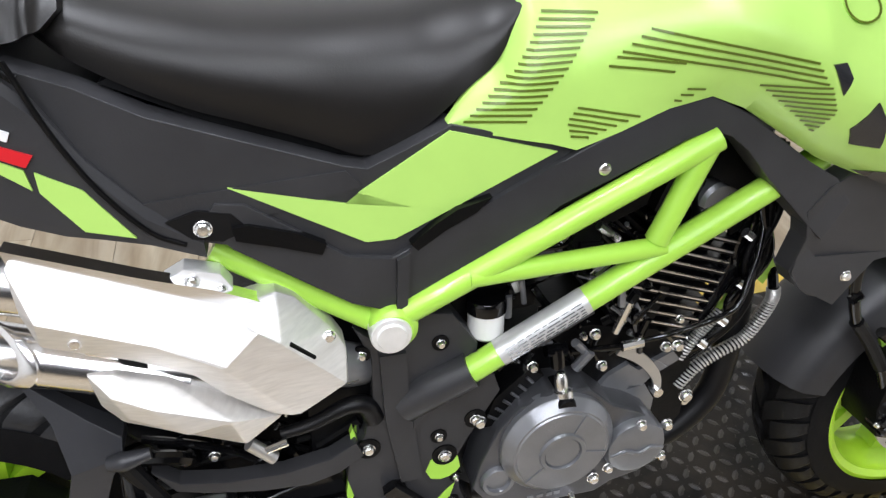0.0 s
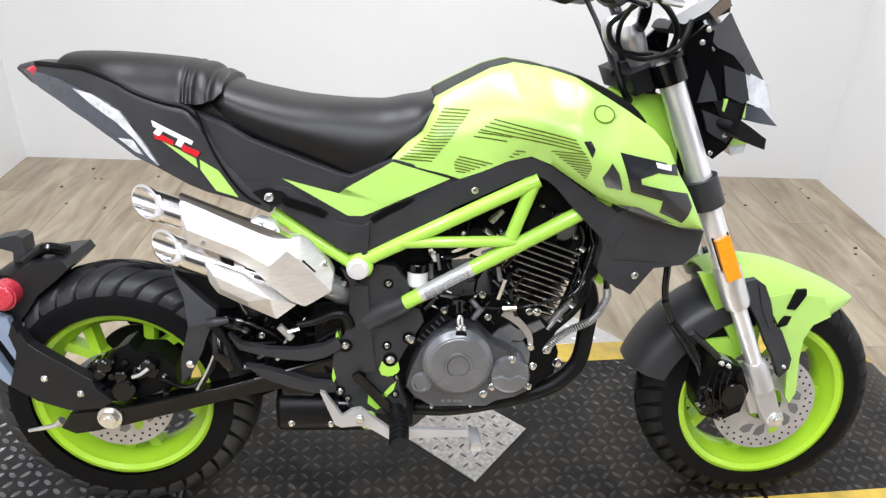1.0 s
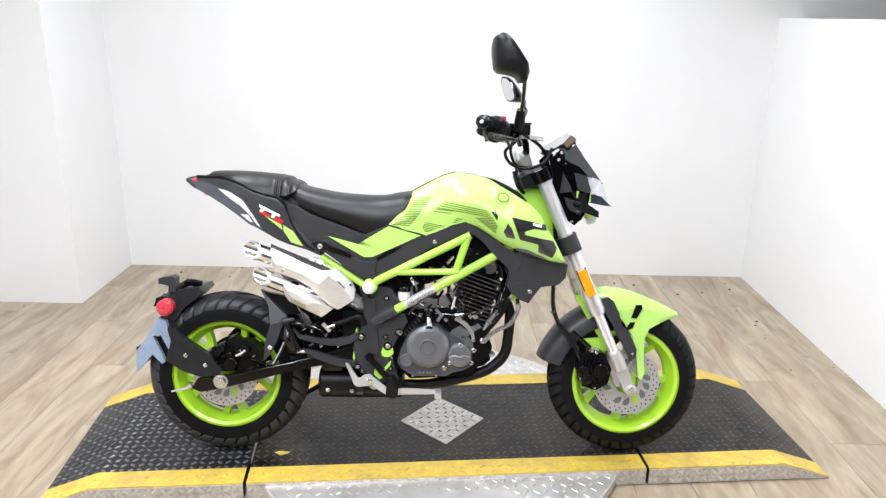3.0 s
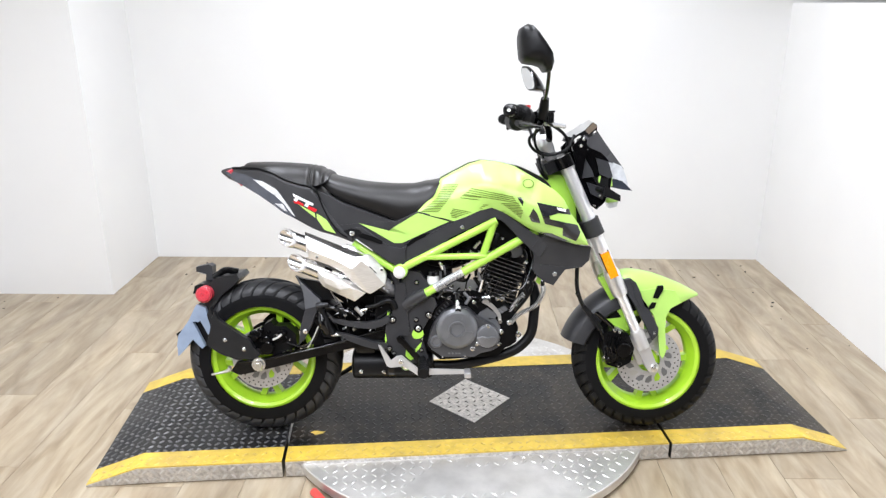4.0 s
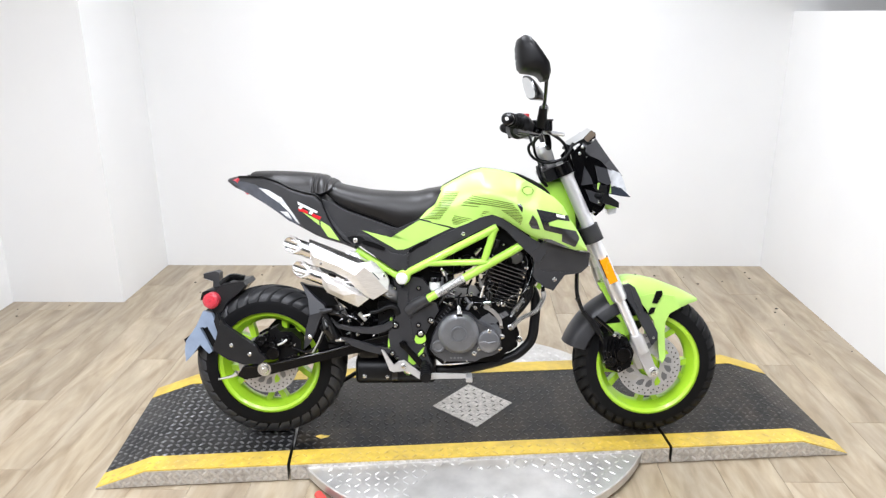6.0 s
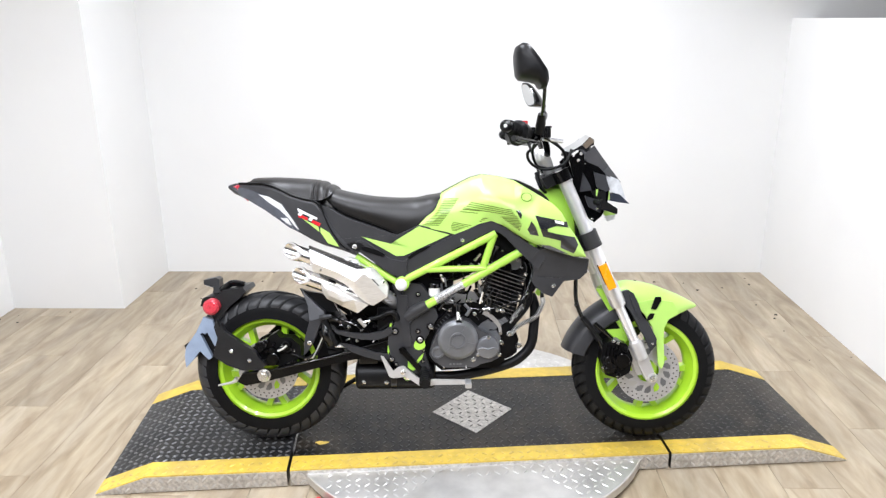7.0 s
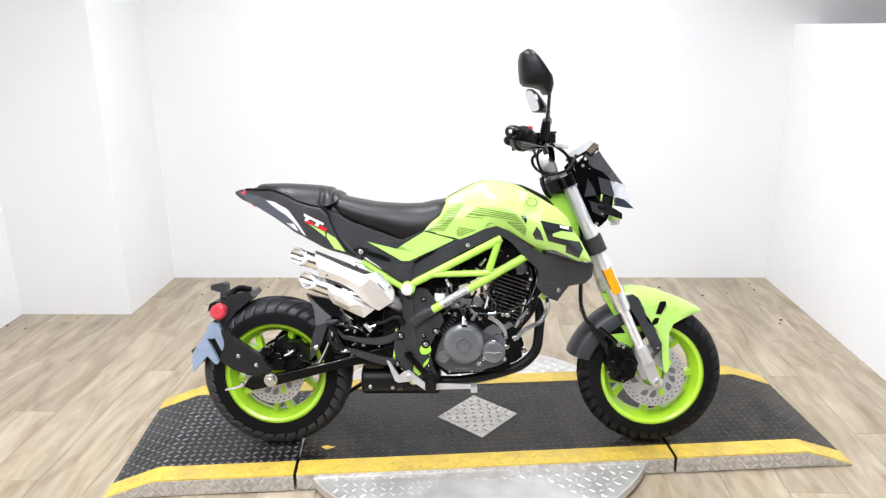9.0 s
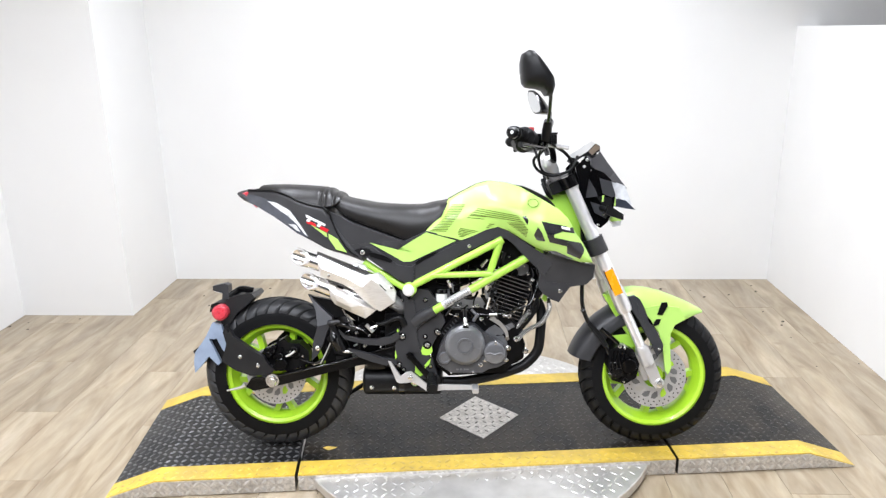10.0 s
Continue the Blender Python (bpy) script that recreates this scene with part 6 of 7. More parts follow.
part("plate_bracket", prism(film, -0.082, -0.066, 0.003), FILM, bike, "plate bracket under pale blue protective film")
part("film_tab", prism([(-0.158, 0.326), (-0.148, 0.330), (-0.140, 0.313), (-0.150, 0.304)], -0.084, -0.07, 0.002), FILM, bike)
part("plate_back", prism([(-0.192, 0.424), (-0.250, 0.33), (-0.252, 0.272), (-0.205, 0.318), (-0.178, 0.292), (-0.142, 0.312), (-0.148, 0.345), (-0.166, 0.415)], -0.064, 0.085, 0.004), BLACK, bike)
part("bracket_end", prism([(-0.276, 0.322), (-0.262, 0.332), (-0.248, 0.320), (-0.252, 0.296), (-0.268, 0.302)], -0.03, 0.03, 0.003), BLACK, bike, "black rear end of the plate bracket")
part("plate_mount", prism([(-0.190, 0.462), (-0.160, 0.484), (-0.135, 0.506), (-0.100, 0.512), (-0.068, 0.516), (-0.060, 0.503), (-0.084, 0.479), (-0.118, 0.452), (-0.140, 0.42), (-0.157, 0.400), (-0.172, 0.43)], -0.062, 0.062, 0.008), SATIN, bike, "satin black plastic plate mount")
part("mount_clip", prism([(-0.210, 0.455), (-0.203, 0.480), (-0.185, 0.486), (-0.162, 0.484), (-0.172, 0.455)], -0.050, 0.050, 0.006), BLACK, bike)
part("red_reflector", lathe([(0, -0.094), (0.018, -0.093), (0.0215, -0.090), (0.022, -0.084), (0.022, -0.060), (0, -0.060)], -0.165, 0.459, 32), RED, bike, "round red side reflector")
part("reflector_rim", lathe([(0.0225, -0.088), (0.025, -0.087), (0.025, -0.060), (0.0225, -0.060)], -0.165, 0.459, 32, closed=True), RED, bike)
part("plate_lamp", prism([(-0.217, 0.530), (-0.217, 0.515), (-0.186, 0.506), (-0.188, 0.486), (-0.165, 0.488), (-0.166, 0.532), (-0.178, 0.538)], 0.012, 0.052, 0.006), GREY, bike, "grey plate lamp on a stalk")
part("lamp_glass", prism([(-0.214, 0.5155), (-0.213, 0.511), (-0.190, 0.504), (-0.190, 0.5085)], 0.016, 0.048, 0.001), WHITE_PLASTIC, bike)
part("cable_clip", tube([(-0.15, -0.02, 0.500), (-0.115, -0.02, 0.524), (-0.075, -0.015, 0.518)], 0.011, 10), GLOSS, bike)

# ---- fork ----
F0, F1 = Vector((0.935, 0, 0.862)), Vector((1.213, 0, 0.236))
FD = (F1 - F0).normalized()
FN = Vector((-FD.z, 0, FD.x))
LEG = 0.098


def on_fork(z, y=-LEG, ahead=0.0):
    k = (z - F0.z) / FD.z
    q = F0 + FD * k
    return Vector((q.x, y, q.z)) + FN * -ahead


for s in (-1, 1):
    y = s * LEG
    leg = part("fork_leg", tube([on_fork(0.862, y), on_fork(0.508, y)], 0.0205, 32), FORK_SILVER, bike, "silver upside-down fork leg", 60)
    part("fork_collar", tube([on_fork(0.535, y), on_fork(0.525, y), on_fork(0.465, y), on_fork(0.455, y)], [0.0205, 0.0245, 0.0245, 0.0215], 28, smooth=False), ALLOY, leg, "machined fork collar", 30)
    part("stanchion", tube([on_fork(0.47, y), on_fork(0.30, y)], 0.0150, 24), FORK_SILVER, leg, "polished fork stanchion", 60)
    a, b = on_fork(0.322, y), on_fork(0.212, y)
    foot = [a + FN * 0.021, a - FN * 0.021, on_fork(0.290, y) - FN * 0.0195, on_fork(0.235, y) - FN * 0.0165, b - FN * 0.012, b - FD * -0.004, b + FN * 0.012, on_fork(0.235, y) + FN * 0.0175, on_fork(0.290, y) + FN * 0.0195]
    part("fork_foot", plate([(q.x, q.z) for q in foot], y - 0.004 if y < 0 else y - 0.02, y + 0.026 if y < 0 else y + 0.008, 0.005, 0.005, 0.002), PEDAL, leg, "cast alloy fork foot")
    part("foot_sleeve", tube([on_fork(0.345, y), on_fork(0.338, y), on_fork(0.288, y)], [0.017, 0.021, 0.021], 24, smooth=False), PEDAL, leg, "", 40)
pair("axle_boss", lathe([(0, -0.1085), (0.014, -0.1085), (0.0165, -0.106), (0.0175, -0.102), (0.0175, -0.080), (0, -0.080)], 1.2225, 0.226, 28), ALLOY, bike, "rounded alloy axle boss", 40)
part("front_axle_bolt", lathe([(0, -0.115), (0.006, -0.115), (0.007, -0.113), (0.0105, -0.1125), (0.011, -0.1085), (0.013, -0.1080), (0.013, -0.100)], 1.2235, 0.225, 20), BOLT, bike)
for z0, z1, r, name in ((0.878, 0.845, 0.028, "upper_yoke"), (0.688, 0.640, 0.029, "lower_yoke")):
    c0, c1 = on_fork(z0, 0), on_fork(z1, 0)
    web = [c0 + FN * 0.022, c0 - FN * 0.060, c1 - FN * 0.060, c1 + FN * 0.022]
    yoke = part(name, prism([(q.x, q.z) for q in web], -LEG, LEG, 0.006), BLACK, bike, "black fork yoke")
    for y in (-LEG, LEG):
        part("yoke_clamp", tube([on_fork(z0, y), on_fork(z1, y)], r, 24), GLOSS if z0 > 0.8 else GREY, yoke, "", 50)
head = on_fork(0.84, 0) - FN * 0.038
foot = on_fork(0.67, 0) - FN * 0.038
part("head_tube", tube([head, foot], 0.030, 24), FRAME_GREEN, bike, "lime green steering head")
part("head_gusset", prism([(0.855, 0.80), (0.895, 0.822), (0.940, 0.822), (0.992, 0.70), (1.005, 0.655), (0.93, 0.66), (0.86, 0.72)], -0.066, 0.066, 0.010), FRAME_GREEN, bike, "lime green frame gusset")
c = on_fork(0.548, -LEG) + Vector((0, -0.026, 0))
ref = [on_fork(0.588) - FN * 0.013, on_fork(0.588) + FN * 0.013, on_fork(0.514) + FN * 0.013, on_fork(0.514) - FN * 0.013]
part("fork_reflector", prism([(q.x, q.z) for q in ref], -0.125, -0.112, 0.003), AMBER, bike, "amber rectangular fork reflector")
ref = [on_fork(0.592) - FN * 0.015, on_fork(0.592) + FN * 0.015, on_fork(0.511) + FN * 0.015, on_fork(0.511) - FN * 0.015]
part("reflector_backing", prism([(q.x, q.z) for q in ref], -0.115, -0.104, 0.002), BLACK, bike)

# ---- front fender ----


def arch(stations, thick=0.003, n=14):
    """A curved mudguard from rows of x, z of the ridge, half-width and the drop of its sides."""
    rings = []
    for x, z, w, d in stations:
        up = [(x, -w * math.cos(math.pi * k / n), z - d * (1 - abs(math.sin(math.pi * k / n)) ** 0.7)) for k in range(n + 1)]
        dn = [(px, py * 0.96, pz - thick) for px, py, pz in up[::-1]]
        rings.append(up + dn)
    return loft(rings)


fender = part("front_fender", arch([(1.075, 0.500, 0.050, 0.020), (1.11, 0.515, 0.062, 0.035), (1.16, 0.521, 0.070, 0.058), (1.20, 0.517, 0.073, 0.080), (1.24, 0.508, 0.074, 0.090), (1.28, 0.493, 0.072, 0.085), (1.32, 0.477, 0.064, 0.050), (1.35, 0.462, 0.048, 0.026), (1.382, 0.444, 0.018, 0.006)]), GREEN, bike, "lime green front fender", 45)
fend_y = lambda x, z: -lerp(z, (0.24, 0.40, 0.47), (0.086, 0.078, 0.074))
pair("fender_stay", prism([(1.170, 0.460), (1.225, 0.470), (1.290, 0.462), (1.310, 0.425), (1.278, 0.408), (1.264, 0.380), (1.262, 0.340), (1.266, 0.270), (1.256, 0.248), (1.247, 0.262), (1.240, 0.330), (1.226, 0.385), (1.200, 0.425)], fend_y, 0.008, 0.0035), GREEN, fender, "lime green fender side stay")
part("fender_slot", prism([(1.234, 0.479), (1.251, 0.480), (1.253, 0.469), (1.237, 0.439), (1.221, 0.441)], -0.0795, -0.074, 0.0005), ENGINE_DARK, fender, "slot in the fender side")
part("fender_slot", prism([(1.219, 0.427), (1.232, 0.426), (1.226, 0.409), (1.209, 0.403), (1.211, 0.416)], -0.0800, -0.074, 0.0005), ENGINE_DARK, fender, "slot in the fender side")
pair("fork_guard", prism([(1.124, 0.501), (1.144, 0.506), (1.160, 0.495), (1.177, 0.461), (1.190, 0.419), (1.206, 0.407), (1.235, 0.350), (1.234, 0.329), (1.218, 0.311), (1.200, 0.351), (1.183, 0.378), (1.159, 0.425), (1.137, 0.457)], -0.100, -0.084, 0.004), SLATE, bike, "dark grey fork guard")
part("guard_facet", prism([(1.146, 0.498), (1.158, 0.490), (1.174, 0.460), (1.186, 0.416), (1.180, 0.412), (1.160, 0.452)], -0.103, -0.098, 0.003), SLATE, bike)
part("guard_bolt", bolt(1.222, 0.335, -0.101, 0.004), BOLT, bike)
part("fender_bracket", prism([(1.05, 0.505), (1.085, 0.505), (1.165, 0.36), (1.15, 0.345), (1.10, 0.42)], -0.066, -0.056, 0.003), FRAME_GREEN, fender, "lime green fender bracket")
part("fender_bracket", prism([(1.075, 0.37), (1.13, 0.375), (1.16, 0.34), (1.13, 0.32), (1.09, 0.345)], -0.062, -0.056, 0.003), FRAME_GREEN, fender)
rear = []
for k in range(15):
    a = radians(116 + 50 * k / 14)
    cc, ss = math.cos(a), math.sin(a)
    r = 0.258 + 0.018 * (k / 14) ** 1.3
    up, n = [], 10
    for i in range(n + 1):
        b = math.pi * i / n
        up.append((r - 0.062 * (1 - abs(math.sin(b)) ** 0.6), -0.072 * math.cos(b)))
    ring = [(FW + p * cc, q, FWZ + p * ss) for p, q in up] + [(FW + (p - 0.004) * cc, q * 0.95, FWZ + (p - 0.004) * ss) for p, q in up[::-1]]
    rear.append(ring)
part("rear_mudguard", loft(rear), GREY, bike, "dark grey rear half of the front fender", 40)

# ---- front brake ----
cal = part("front_caliper", prism([(1.060, 0.285), (1.066, 0.335), (1.10, 0.350), (1.140, 0.335), (1.160, 0.290), (1.150, 0.245), (1.115, 0.225), (1.075, 0.238)], -0.108, -0.045, 0.010), ENGINE_DARK, bike, "black front brake caliper")
part("caliper_pot", lathe([(0, -0.122), (0.022, -0.122), (0.025, -0.118), (0.026, -0.10)], 1.125, 0.285, 24), GLOSS, cal)
part("caliper_pot", lathe([(0, -0.118), (0.016, -0.118), (0.019, -0.114), (0.020, -0.10)], 1.088, 0.262, 24), GLOSS, cal)
for x, z, y, r in ((1.098, 0.346, -0.109, 0.0055), (1.112, 0.340, -0.109, 0.005), (1.066, 0.262, -0.109, 0.004), (1.085, 0.292, -0.112, 0.003), (1.11, 0.235, -0.112, 0.004)):
    part("caliper_bolt", bolt(x, z, y, r, 0.006), BOLT, cal)
rng = random.Random(7)
for k in range(16):
    x, z = rng.uniform(1.068, 1.148), rng.uniform(0.235, 0.325)
    rr, dd = rng.uniform(0.005, 0.013), rng.uniform(0.108, 0.122)
    part("caliper_boss", lathe([(0, -dd), (rr * 0.75, -dd), (rr, -dd + 0.003), (rr, -0.09)], x, z, 10), rng.choice((ENGINE_DARK, GLOSS, GLOSS)), cal)
for k in range(4):
    part("caliper_pipe", tube([(1.078 + 0.012 * k, -0.118, 0.335), (1.072 + 0.012 * k, -0.122, 0.30), (1.08 + 0.014 * k, -0.116, 0.255)], 0.0022, 6), GLOSS, cal)
part("caliper_bracket", prism([(1.098, 0.353), (1.114, 0.351), (1.136, 0.332), (1.160, 0.310), (1.182, 0.272), (1.192, 0.235), (1.178, 0.232), (1.166, 0.262), (1.150, 0.294), (1.126, 0.316), (1.104, 0.338)], -0.096, -0.080, 0.003), ALLOY, bike, "alloy caliper bracket")
part("brake_line", tube([(0.985, -0.085, 0.60), (0.981, -0.09, 0.519), (0.984, -0.09, 0.469), (1.003, -0.09, 0.417), (1.030, -0.092, 0.385), (1.058, -0.096, 0.343), (1.076, -0.10, 0.30)], [0.0065, 0.0065, 0.0065, 0.006, 0.0075, 0.0075], 10), GLOSS, bike, "black brake hose", 60)
part("hose_sleeve", tube([(1.002, -0.09, 0.419), (1.030, -0.092, 0.385), (1.056, -0.096, 0.346)], 0.0088, 10), BLACK, bike)
part("hose_clip", tube([(0.978, -0.095, 0.455), (0.990, -0.095, 0.462)], 0.006, 8), GLOSS, bike)
part("speed_sensor_wire", tube([(1.04, -0.094, 0.40), (1.07, -0.096, 0.375), (1.095, -0.10, 0.352)], 0.007, 8), GLOSS, bike)

# ---- headlight, screen and dash ----


def steered(bm):
    """Leans a body round with the bars, which are turned a little to the near side."""
    for v in bm.verts:
        v.co.x += 0.12 * (v.co.y + 0.07)
    return bm


hl = part("headlight_shell", steered(prism([(0.972, 0.890), (1.010, 0.905), (1.050, 0.888), (1.072, 0.866), (1.084, 0.812), (1.078, 0.768), (1.062, 0.735), (1.040, 0.716), (1.012, 0.735), (0.982, 0.800)], -0.076, 0.076, 0.008)), GLOSS, bike, "black headlight shell")
part("shell_facet", steered(prism([(1.035, 0.872), (1.072, 0.861), (1.086, 0.817), (1.076, 0.811), (1.046, 0.823)], -0.082, -0.070, 0.003)), SLATE, hl, "dark headlight side panel")
part("shell_facet", steered(prism([(0.997, 0.879), (1.023, 0.835), (1.030, 0.816), (0.994, 0.811), (0.979, 0.821), (0.983, 0.847)], -0.088, -0.070, 0.004)), SLATE, hl)
part("shell_facet", steered(prism([(1.007, 0.800), (1.041, 0.788), (1.064, 0.758), (1.056, 0.746), (1.021, 0.764)], -0.088, -0.070, 0.004)), SLATE, hl)
part("shell_facet", steered(prism([(1.026, 0.815), (1.074, 0.811), (1.074, 0.780), (1.042, 0.790)], -0.079, -0.070, 0.003)), BLACK, hl)
part("headlight_lens", steered(prism([(1.070, 0.866), (1.116, 0.847), (1.130, 0.812), (1.138, 0.784), (1.118, 0.786), (1.104, 0.806), (1.082, 0.812)], -0.060, 0.060, 0.010)), LENS_WHITE, hl, "clear headlight lens")
part("lens_frame", steered(prism([(1.080, 0.808), (1.118, 0.802), (1.150, 0.772), (1.118, 0.776), (1.080, 0.784)], -0.062, 0.062, 0.004)), SMOKE, hl, "smoked lower lamp lip")
part("lamp_trim", steered(prism([(1.076, 0.815), (1.086, 0.813), (1.087, 0.786), (1.080, 0.786)], -0.072, 0.072, 0.002)), GREEN, hl, "lime green lamp trim")
part("lamp_trim", steered(prism([(1.044, 0.818), (1.051, 0.818), (1.047, 0.797), (1.043, 0.799)], -0.0805, -0.076, 0.001)), GREEN, hl, "lime green lamp trim")
part("lamp_trim", steered(prism([(1.070, 0.748), (1.104, 0.750), (1.108, 0.738), (1.074, 0.734)], -0.045, 0.045, 0.002)), GREEN, hl, "lime green lamp trim")
part("lower_lens", steered(prism([(1.074, 0.740), (1.110, 0.742), (1.106, 0.722), (1.084, 0.716)], -0.040, 0.040, 0.006)), LENS_WHITE, hl, "clear lower lamp lens")
screen = []
for x, z, w in ((1.028, 0.955, 0.060), (1.046, 0.936, 0.068), (1.066, 0.905, 0.068), (1.092, 0.873, 0.056), (1.120, 0.842, 0.024)):
    up = [(x - 0.03 * (abs(k) / 4) ** 2, w * k / 4, z - 0.012 * (abs(k) / 4) ** 2) for k in range(-4, 5)]
    screen.append(up + [(px - 0.003, py, pz - 0.004) for px, py, pz in up[::-1]])
part("fly_screen", steered(loft(screen)), SCREEN, bike, "dark smoked fly screen", 45)
pair("screen_side", prism([(1.004, 0.930), (1.022, 0.938), (1.036, 0.954), (1.064, 0.916), (1.093, 0.879), (1.126, 0.838), (1.068, 0.864), (1.016, 0.903), (1.004, 0.915)], lambda x, z: -lerp(x, (1.0, 1.12), (0.082, 0.052)), 0.004, 0.001), SCREEN, bike, "smoked screen side")
dash = part("dash", steered(prism([(0.938, 0.926), (0.942, 0.936), (0.992, 0.973), (1.010, 0.984), (1.036, 0.972), (1.037, 0.955), (1.014, 0.945), (0.985, 0.940), (0.952, 0.918)], -0.065, 0.065, 0.004)), BLACK, bike, "black instrument dash")
part("dash_display", steered(prism([(0.946, 0.9415), (0.990, 0.9745), (0.993, 0.971), (0.948, 0.938)], -0.056, 0.056, 0.0)), CLEAR_REFLECTOR, dash, "pale dash display glass")
part("dash_side", steered(prism([(0.934, 0.940), (0.990, 0.973), (1.010, 0.986), (1.022, 0.979), (0.999, 0.955), (0.963, 0.934)], -0.0690, -0.060, 0.0015)), DASH_PALE, dash, "pale grey dash side")
part("dash_end", steered(prism([(1.001, 0.954), (1.025, 0.979), (1.038, 0.965), (1.012, 0.943)], -0.0700, -0.060, 0.002)), DASH_CAP, dash, "brown metal dash end cap")
pair("lamp_bracket", prism([(0.955, 0.905), (0.985, 0.935), (1.000, 0.925), (0.998, 0.880), (0.985, 0.800), (0.962, 0.80), (0.968, 0.86)], -0.104, -0.094, 0.003), GLOSS, bike, "black headlight bracket")
for x, z, y, r in ((0.990, 0.928, -0.106, 0.0045), (0.982, 0.908, -0.106, 0.0045), (1.003, 0.897, -0.100, 0.0025), (1.044, 0.760, -0.098, 0.004), (1.03, 0.728, -0.085, 0.004), (1.0, 0.745, -0.085, 0.004)):
    part("lamp_bolt", bolt(x, z, y, r, 0.004), BOLT, bike)
for s in (-1, 1):
    part("signal_stalk", steered(tube([(1.03, s * 0.07, 0.782), (1.058, s * 0.105, 0.776)], 0.009, 12)), BLACK, bike)
pair("turn_signal", prism([(1.044, 0.766), (1.052, 0.790), (1.066, 0.782), (1.084, 0.770), (1.097, 0.762), (1.097, 0.744), (1.076, 0.751), (1.056, 0.758)], -0.135, -0.098, 0.006), BLACK, bike, "black front turn signal")

# ---- handlebar ----
bar = part("handlebar", tube([(0.895, 0, 0.925), (0.893, -0.06, 0.928), (0.880, -0.12, 0.962), (0.855, -0.165, 0.982), (0.800, -0.22, 0.990), (0.776, -0.285, 0.993), (0.744, -0.395, 0.996)], 0.0105, 14), GLOSS, bike, "black handlebar", 60)
part("handlebar_half", tube([(0.895, 0, 0.925), (0.900, 0.06, 0.928), (0.895, 0.12, 0.965), (0.887, 0.17, 0.990), (0.862, 0.25, 1.000), (0.799, 0.395, 1.010)], 0.0105, 14), GLOSS, bike, "", 60)
for y in (-0.045, 0.045):
    part("bar_riser", tube([(0.905, y, 0.868), (0.893, y, 0.895), (0.884, y, 0.914), (0.877, y, 0.932), (0.874, y, 0.942)], [0.016, 0.021, 0.023, 0.020, 0.011], 18), ALLOY, bike, "pale alloy bar riser", 60)
part("key_switch", tube([(0.90, -0.0, 0.875), (0.89, 0, 0.905)], 0.018, 14), BLACK, bike)
E0 = Vector((0.744, -0.392, 0.996))
G0 = Vector((0.776, -0.285, 0.993))
for s in (-1, 1):
    fl = lambda q: Vector((q[0] + (0.13 * -q[1] if s > 0 else 0), q[1] * -s, q[2] + (0.012 * -q[1] / 0.4 if s > 0 else 0)))
    grip = part("grip", tube([fl(G0), fl(E0)], [0.0165, 0.0185, 0.0175, 0.0175, 0.0185], 18), RUBBER, bike, "black rubber grip", 60)
    for k in range(6):
        f = 0.12 + 0.14 * k
        q = G0.lerp(E0, f)
        part("grip_ring", tube([fl(q), fl(q.lerp(E0, 0.06))], 0.0195, 16), RUBBER, grip)
    part("bar_end", tube([fl(E0), fl(E0 + (E0 - G0).normalized() * 0.006), fl(E0 + (E0 - G0).normalized() * 0.022), fl(E0 + (E0 - G0).normalized() * 0.026)], [0.010, 0.0165, 0.0165, 0.011], 18, smooth=False), GLOSS, bike, "black bar end weight", 40)
    tipq = E0 + (E0 - G0).normalized() * 0.026
    part("bar_end_screw", tube([fl(tipq), fl(tipq + (E0 - G0).normalized() * 0.002)], 0.005, 12), BOLT, bike)
    sw = part("switch_housing", tube([fl((0.778, -0.280, 0.992)), fl((0.782, -0.27, 0.990)), fl((0.800, -0.215, 0.985)), fl((0.806, -0.205, 0.985))], [0.020, 0.031, 0.031, 0.020], 16, smooth=False), BLACK, bike, "black handlebar switch housing", 40)
    part("switch_button", tube([fl((0.806, -0.235, 1.008)), fl((0.807, -0.235, 1.020))], 0.008, 10), DECAL_RED if s < 0 else BLACK, sw, "red kill switch" if s < 0 else "")
    part("lever", tube([fl((0.850, -0.185, 0.972)), fl((0.838, -0.24, 0.962)), fl((0.815, -0.30, 0.962)), fl((0.775, -0.37, 0.966)), fl((0.760, -0.39, 0.965))], [0.009, 0.008, 0.006, 0.0055, 0.008], 10), GLOSS, bike, "black brake lever" if s < 0 else "black clutch lever", 60)
    part("lever_clamp", tube([fl((0.832, -0.195, 0.985)), fl((0.845, -0.18, 0.985))], 0.020, 14), GLOSS, bike)
    # mirror on its stem
    base = [(0.850, -0.212, 0.985), (0.852, -0.225, 1.01), (0.853, -0.242, 1.038)] if s < 0 else [(0.878, 0.212, 0.988), (0.894, 0.216, 1.010), (0.909, 0.222, 1.032)]
    stem = [(0.852, -0.240, 1.03), (0.851, -0.285, 1.052), (0.848, -0.33, 1.078), (0.845, -0.365, 1.104)] if s < 0 else [(0.908, 0.221, 1.030), (0.928, 0.270, 1.052), (0.942, 0.330, 1.074), (0.939, 0.365, 1.092), (0.943, 0.385, 1.112)]
    part("mirror_base", tube(base, [0.0135, 0.0145, 0.0115], 12), BLACK, bike, "rubber mirror boot", 60)
    part("mirror_stem", tube(stem, 0.0052, 10), GLOSS, bike, "black mirror stem", 60)
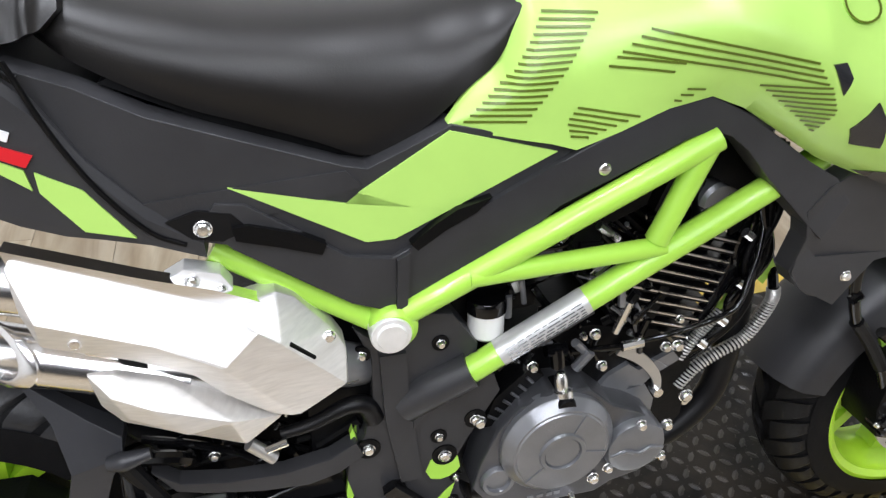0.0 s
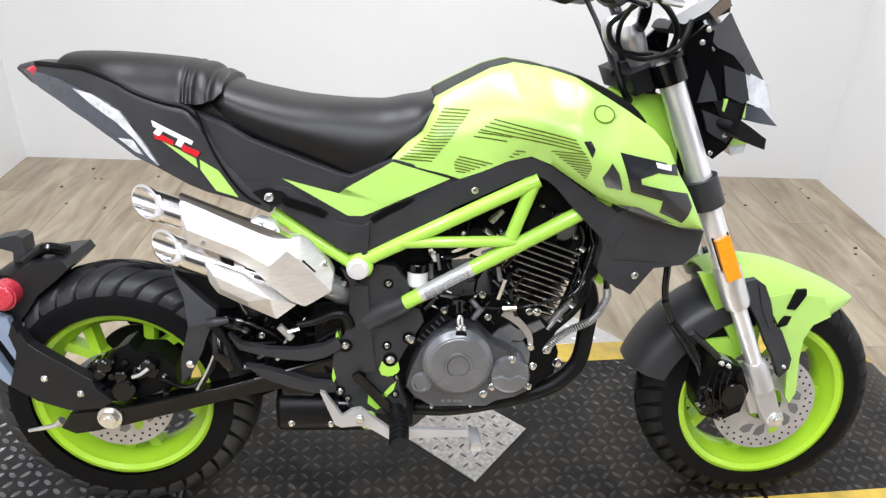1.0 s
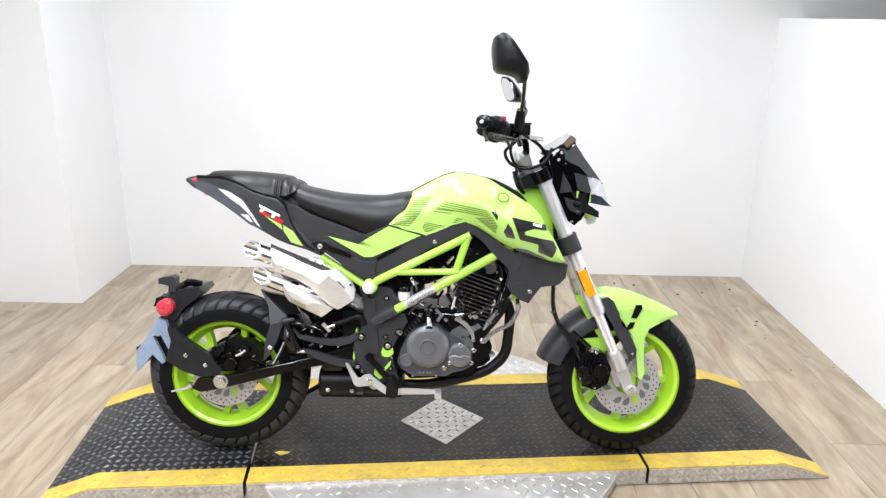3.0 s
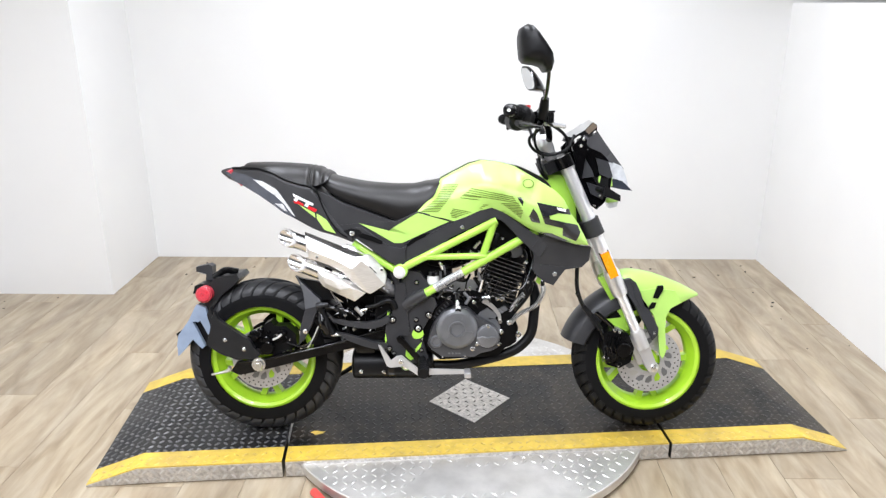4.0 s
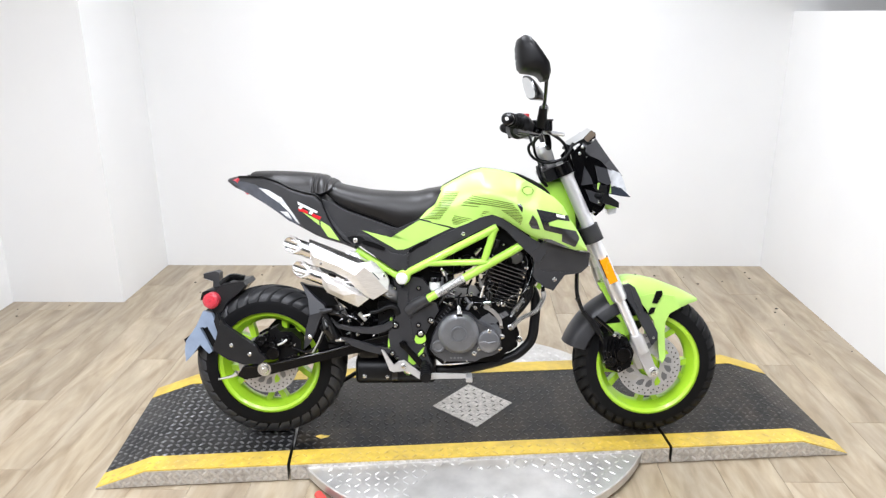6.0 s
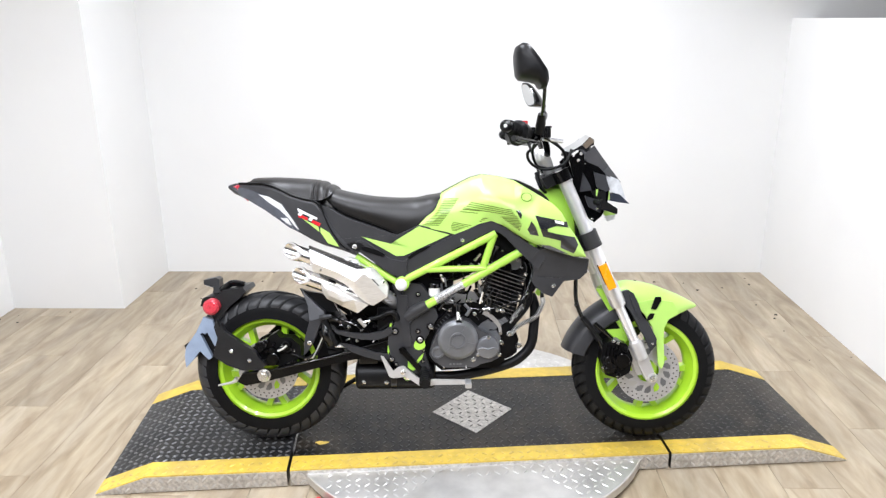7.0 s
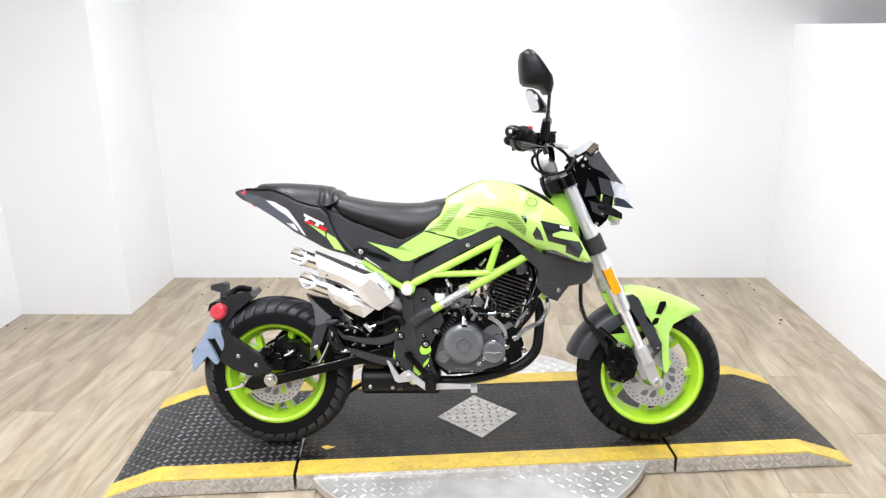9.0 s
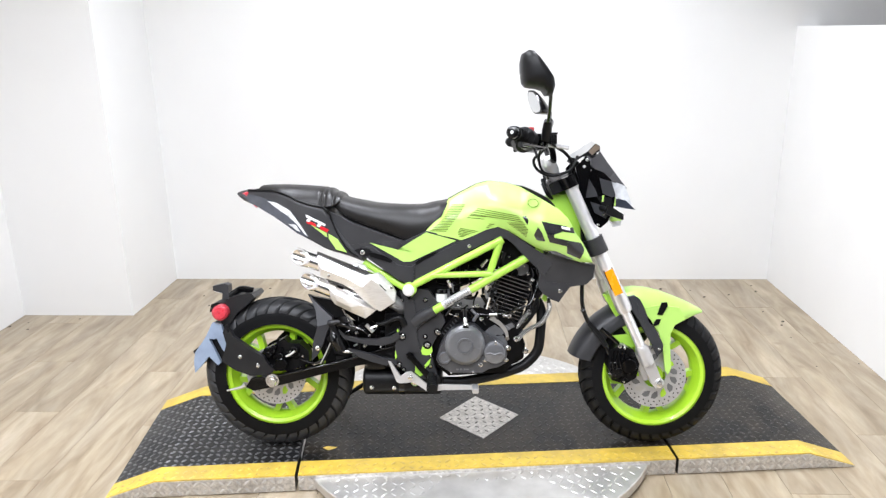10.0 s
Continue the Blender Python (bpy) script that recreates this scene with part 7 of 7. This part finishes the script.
    if s < 0:
        outline = [(0.780, 1.211), (0.793, 1.208), (0.806, 1.195), (0.826, 1.168), (0.848, 1.135), (0.851, 1.114), (0.846, 1.096), (0.829, 1.094), (0.820, 1.107), (0.802, 1.113), (0.774, 1.117), (0.765, 1.127), (0.761, 1.155), (0.760, 1.181), (0.764, 1.201)]
        mid = (0.806, 1.150)
        rows = []
        for y, k in ((-0.452, 0.30), (-0.449, 0.55), (-0.440, 0.80), (-0.420, 0.95), (-0.390, 1.0), (-0.360, 1.0), (-0.340, 0.93), (-0.325, 0.78), (-0.320, 0.5)):
            rows.append([(mid[0] + (x - mid[0]) * k + (1 - k) * 0.010, y, mid[1] + (z - mid[1]) * k) for x, z in outline])
        mh = part("mirror_housing", loft(rows), BLACK, bike, "black teardrop mirror housing", 60)
        gl = bmesh.new()
        loft([[(0.7618 + d, -0.376 + 0.022 * math.cos(a), 1.164 + 0.018 * math.sin(a)) for a in [2 * math.pi * n / 24 for n in range(24)]] for d in (0.0, 0.003)], bm=gl)
        part("mirror_glass", gl, MIRROR, mh, "mirror glass")
    else:
        face = curve_points([(x, z, 0) for x, z in ((0.868, 1.195), (0.863, 1.176), (0.867, 1.142), (0.880, 1.113), (0.900, 1.110), (0.910, 1.122), (0.904, 1.160), (0.888, 1.189), (0.868, 1.195))], 4)[:-1]
        face = [(0.882 + (q.x - 0.886) * 0.72 + (1.15 - q.y) * 0.10, q.y) for q in face]
        tilt = lambda x: 0.36 + (0.89 - x) * 2.2
        rows = []
        for k, dx, dz in ((1.06, 0.0, 0.0), (1.10, 0.006, 0.0), (1.0, 0.018, -0.004), (0.74, 0.036, -0.014), (0.42, 0.054, -0.028), (0.20, 0.062, -0.038)):
            rows.append([(0.882 + (x - 0.882) * k + dx, tilt(0.882 + (x - 0.882) * k) + dx * 0.4, 1.146 + (z - 1.146) * k + dz) for x, z in face])
        mh = part("mirror_housing", loft(rows), GLOSS, bike, "black teardrop mirror housing", 60)
        gl = bmesh.new()
        loft([[(0.882 + (x - 0.882) * 0.93 - d, tilt(0.882 + (x - 0.882) * 0.93) - d * 0.5, 1.146 + (z - 1.146) * 0.93) for x, z in face] for d in (0.0, 0.002)], bm=gl)
        part("mirror_glass", gl, MIRROR, mh, "mirror glass")
# hoses and cables round the steering head
for pts, r in (([(0.858, -0.160, 0.965), (0.843, -0.135, 0.947), (0.826, -0.125, 0.931), (0.830, -0.120, 0.909), (0.850, -0.120, 0.890), (0.886, -0.120, 0.881), (0.933, -0.115, 0.895), (0.952, -0.110, 0.918), (0.962, -0.10, 0.940)], 0.0044), ([(0.94, -0.10, 0.86), (0.97, -0.085, 0.78), (0.985, -0.08, 0.68), (0.985, -0.085, 0.59)], 0.006), ([(0.84, -0.22, 0.975), (0.84, -0.13, 0.93), (0.865, -0.07, 0.89), (0.92, -0.06, 0.885)], 0.004), ([(0.86, 0.20, 0.98), (0.87, 0.12, 0.93), (0.88, 0.06, 0.88), (0.87, -0.02, 0.85)], 0.005), ([(0.87, -0.18, 0.975), (0.92, -0.12, 0.95), (0.945, -0.09, 0.92), (0.94, -0.07, 0.88)], 0.005), ([(0.86, -0.06, 0.87), (0.87, -0.08, 0.83), (0.90, -0.05, 0.80)], 0.006)):
    part("control_cable", tube(pts, r, 8), BLACK, bike, "black control cable", 60)
mc = part("master_cylinder", box(0.852, 0.884, -0.215, -0.175, 0.972, 1.000, 0.004), GLOSS, bike, "black brake fluid reservoir")
for k in range(5):
    part("cooling_rib", box(0.8535 + 0.0064 * k, 0.8565 + 0.0064 * k, -0.2175, -0.2145, 0.974, 0.999), BLACK, mc)
part("fluid_cap", box(0.850, 0.886, -0.218, -0.172, 1.0005, 1.006, 0.002), BLACK, mc)
part("clear_hose", tube([(0.866, -0.17, 0.972), (0.895, -0.155, 0.968), (0.928, -0.14, 0.964)], [0.007, 0.0065, 0.006], 12), CLEAR_REFLECTOR, bike, "clear plastic hose end", 60)

rng = random.Random(4)
bits = bmesh.new()
for spot in ((-0.60, 1.70, 5), (-0.75, 1.45, 3), (2.0, 1.55, 5), (2.15, 1.2, 4), (-1.45, 1.12, 6), (1.75, 1.74, 3), (2.2, 0.8, 4)):
    for k in range(spot[2]):
        x, y, r = spot[0] + rng.uniform(-0.2, 0.2), min(spot[1] + rng.uniform(-0.16, 0.16), BACK - 0.02), rng.uniform(0.003, 0.007)
        bmesh.ops.create_icosphere(bits, subdivisions=1, radius=r, matrix=pose(x, y, FLOOR + r * 0.3, 0, 0, rng.uniform(0, 90)) @ Matrix.Diagonal((1.3, 1, 0.5, 1)))
part("floor_debris", bits, mat("dark_grit", (0.05, 0.045, 0.04), 0.8), label="small dark specks of grit on the floor", category="debris", kind="stuff")

# ---- floor planks ----
PW, PL = 0.182, 1.22
plank_me = {}


def plank_mesh(w, l):
    key = (round(w, 3), round(l, 3))
    if key not in plank_me:
        bm = box(-w / 2 + 0.0006, w / 2 - 0.0006, -l / 2 + 0.0006, l / 2 - 0.0006, -0.0028, 0.0)
        top = [e for e in bm.edges if all(v.co.z > -0.001 for v in e.verts)]
        bmesh.ops.bevel(bm, geom=top, offset=0.0003, segments=1, affect="EDGES")
        me = bpy.data.meshes.new("plank")
        bm.to_mesh(me)
        bm.free()
        me.materials.append(PLANK)
        plank_me[key] = me
    return plank_me[key]


x = LEFT
i = 0
while x < FAR_RIGHT:
    w = min(PW, FAR_RIGHT - x)
    y = FRONT - (i * 0.437) % PL
    while y < BACK:
        a, b = max(y, FRONT), min(y + PL, BACK)
        if b - a > 0.01:
            ob = new("plank", plank_mesh(w, b - a))
            ob.parent = floor
            ob.location = (x + w / 2, (a + b) / 2, FLOOR)
        y += PL
    x += PW
    i += 1
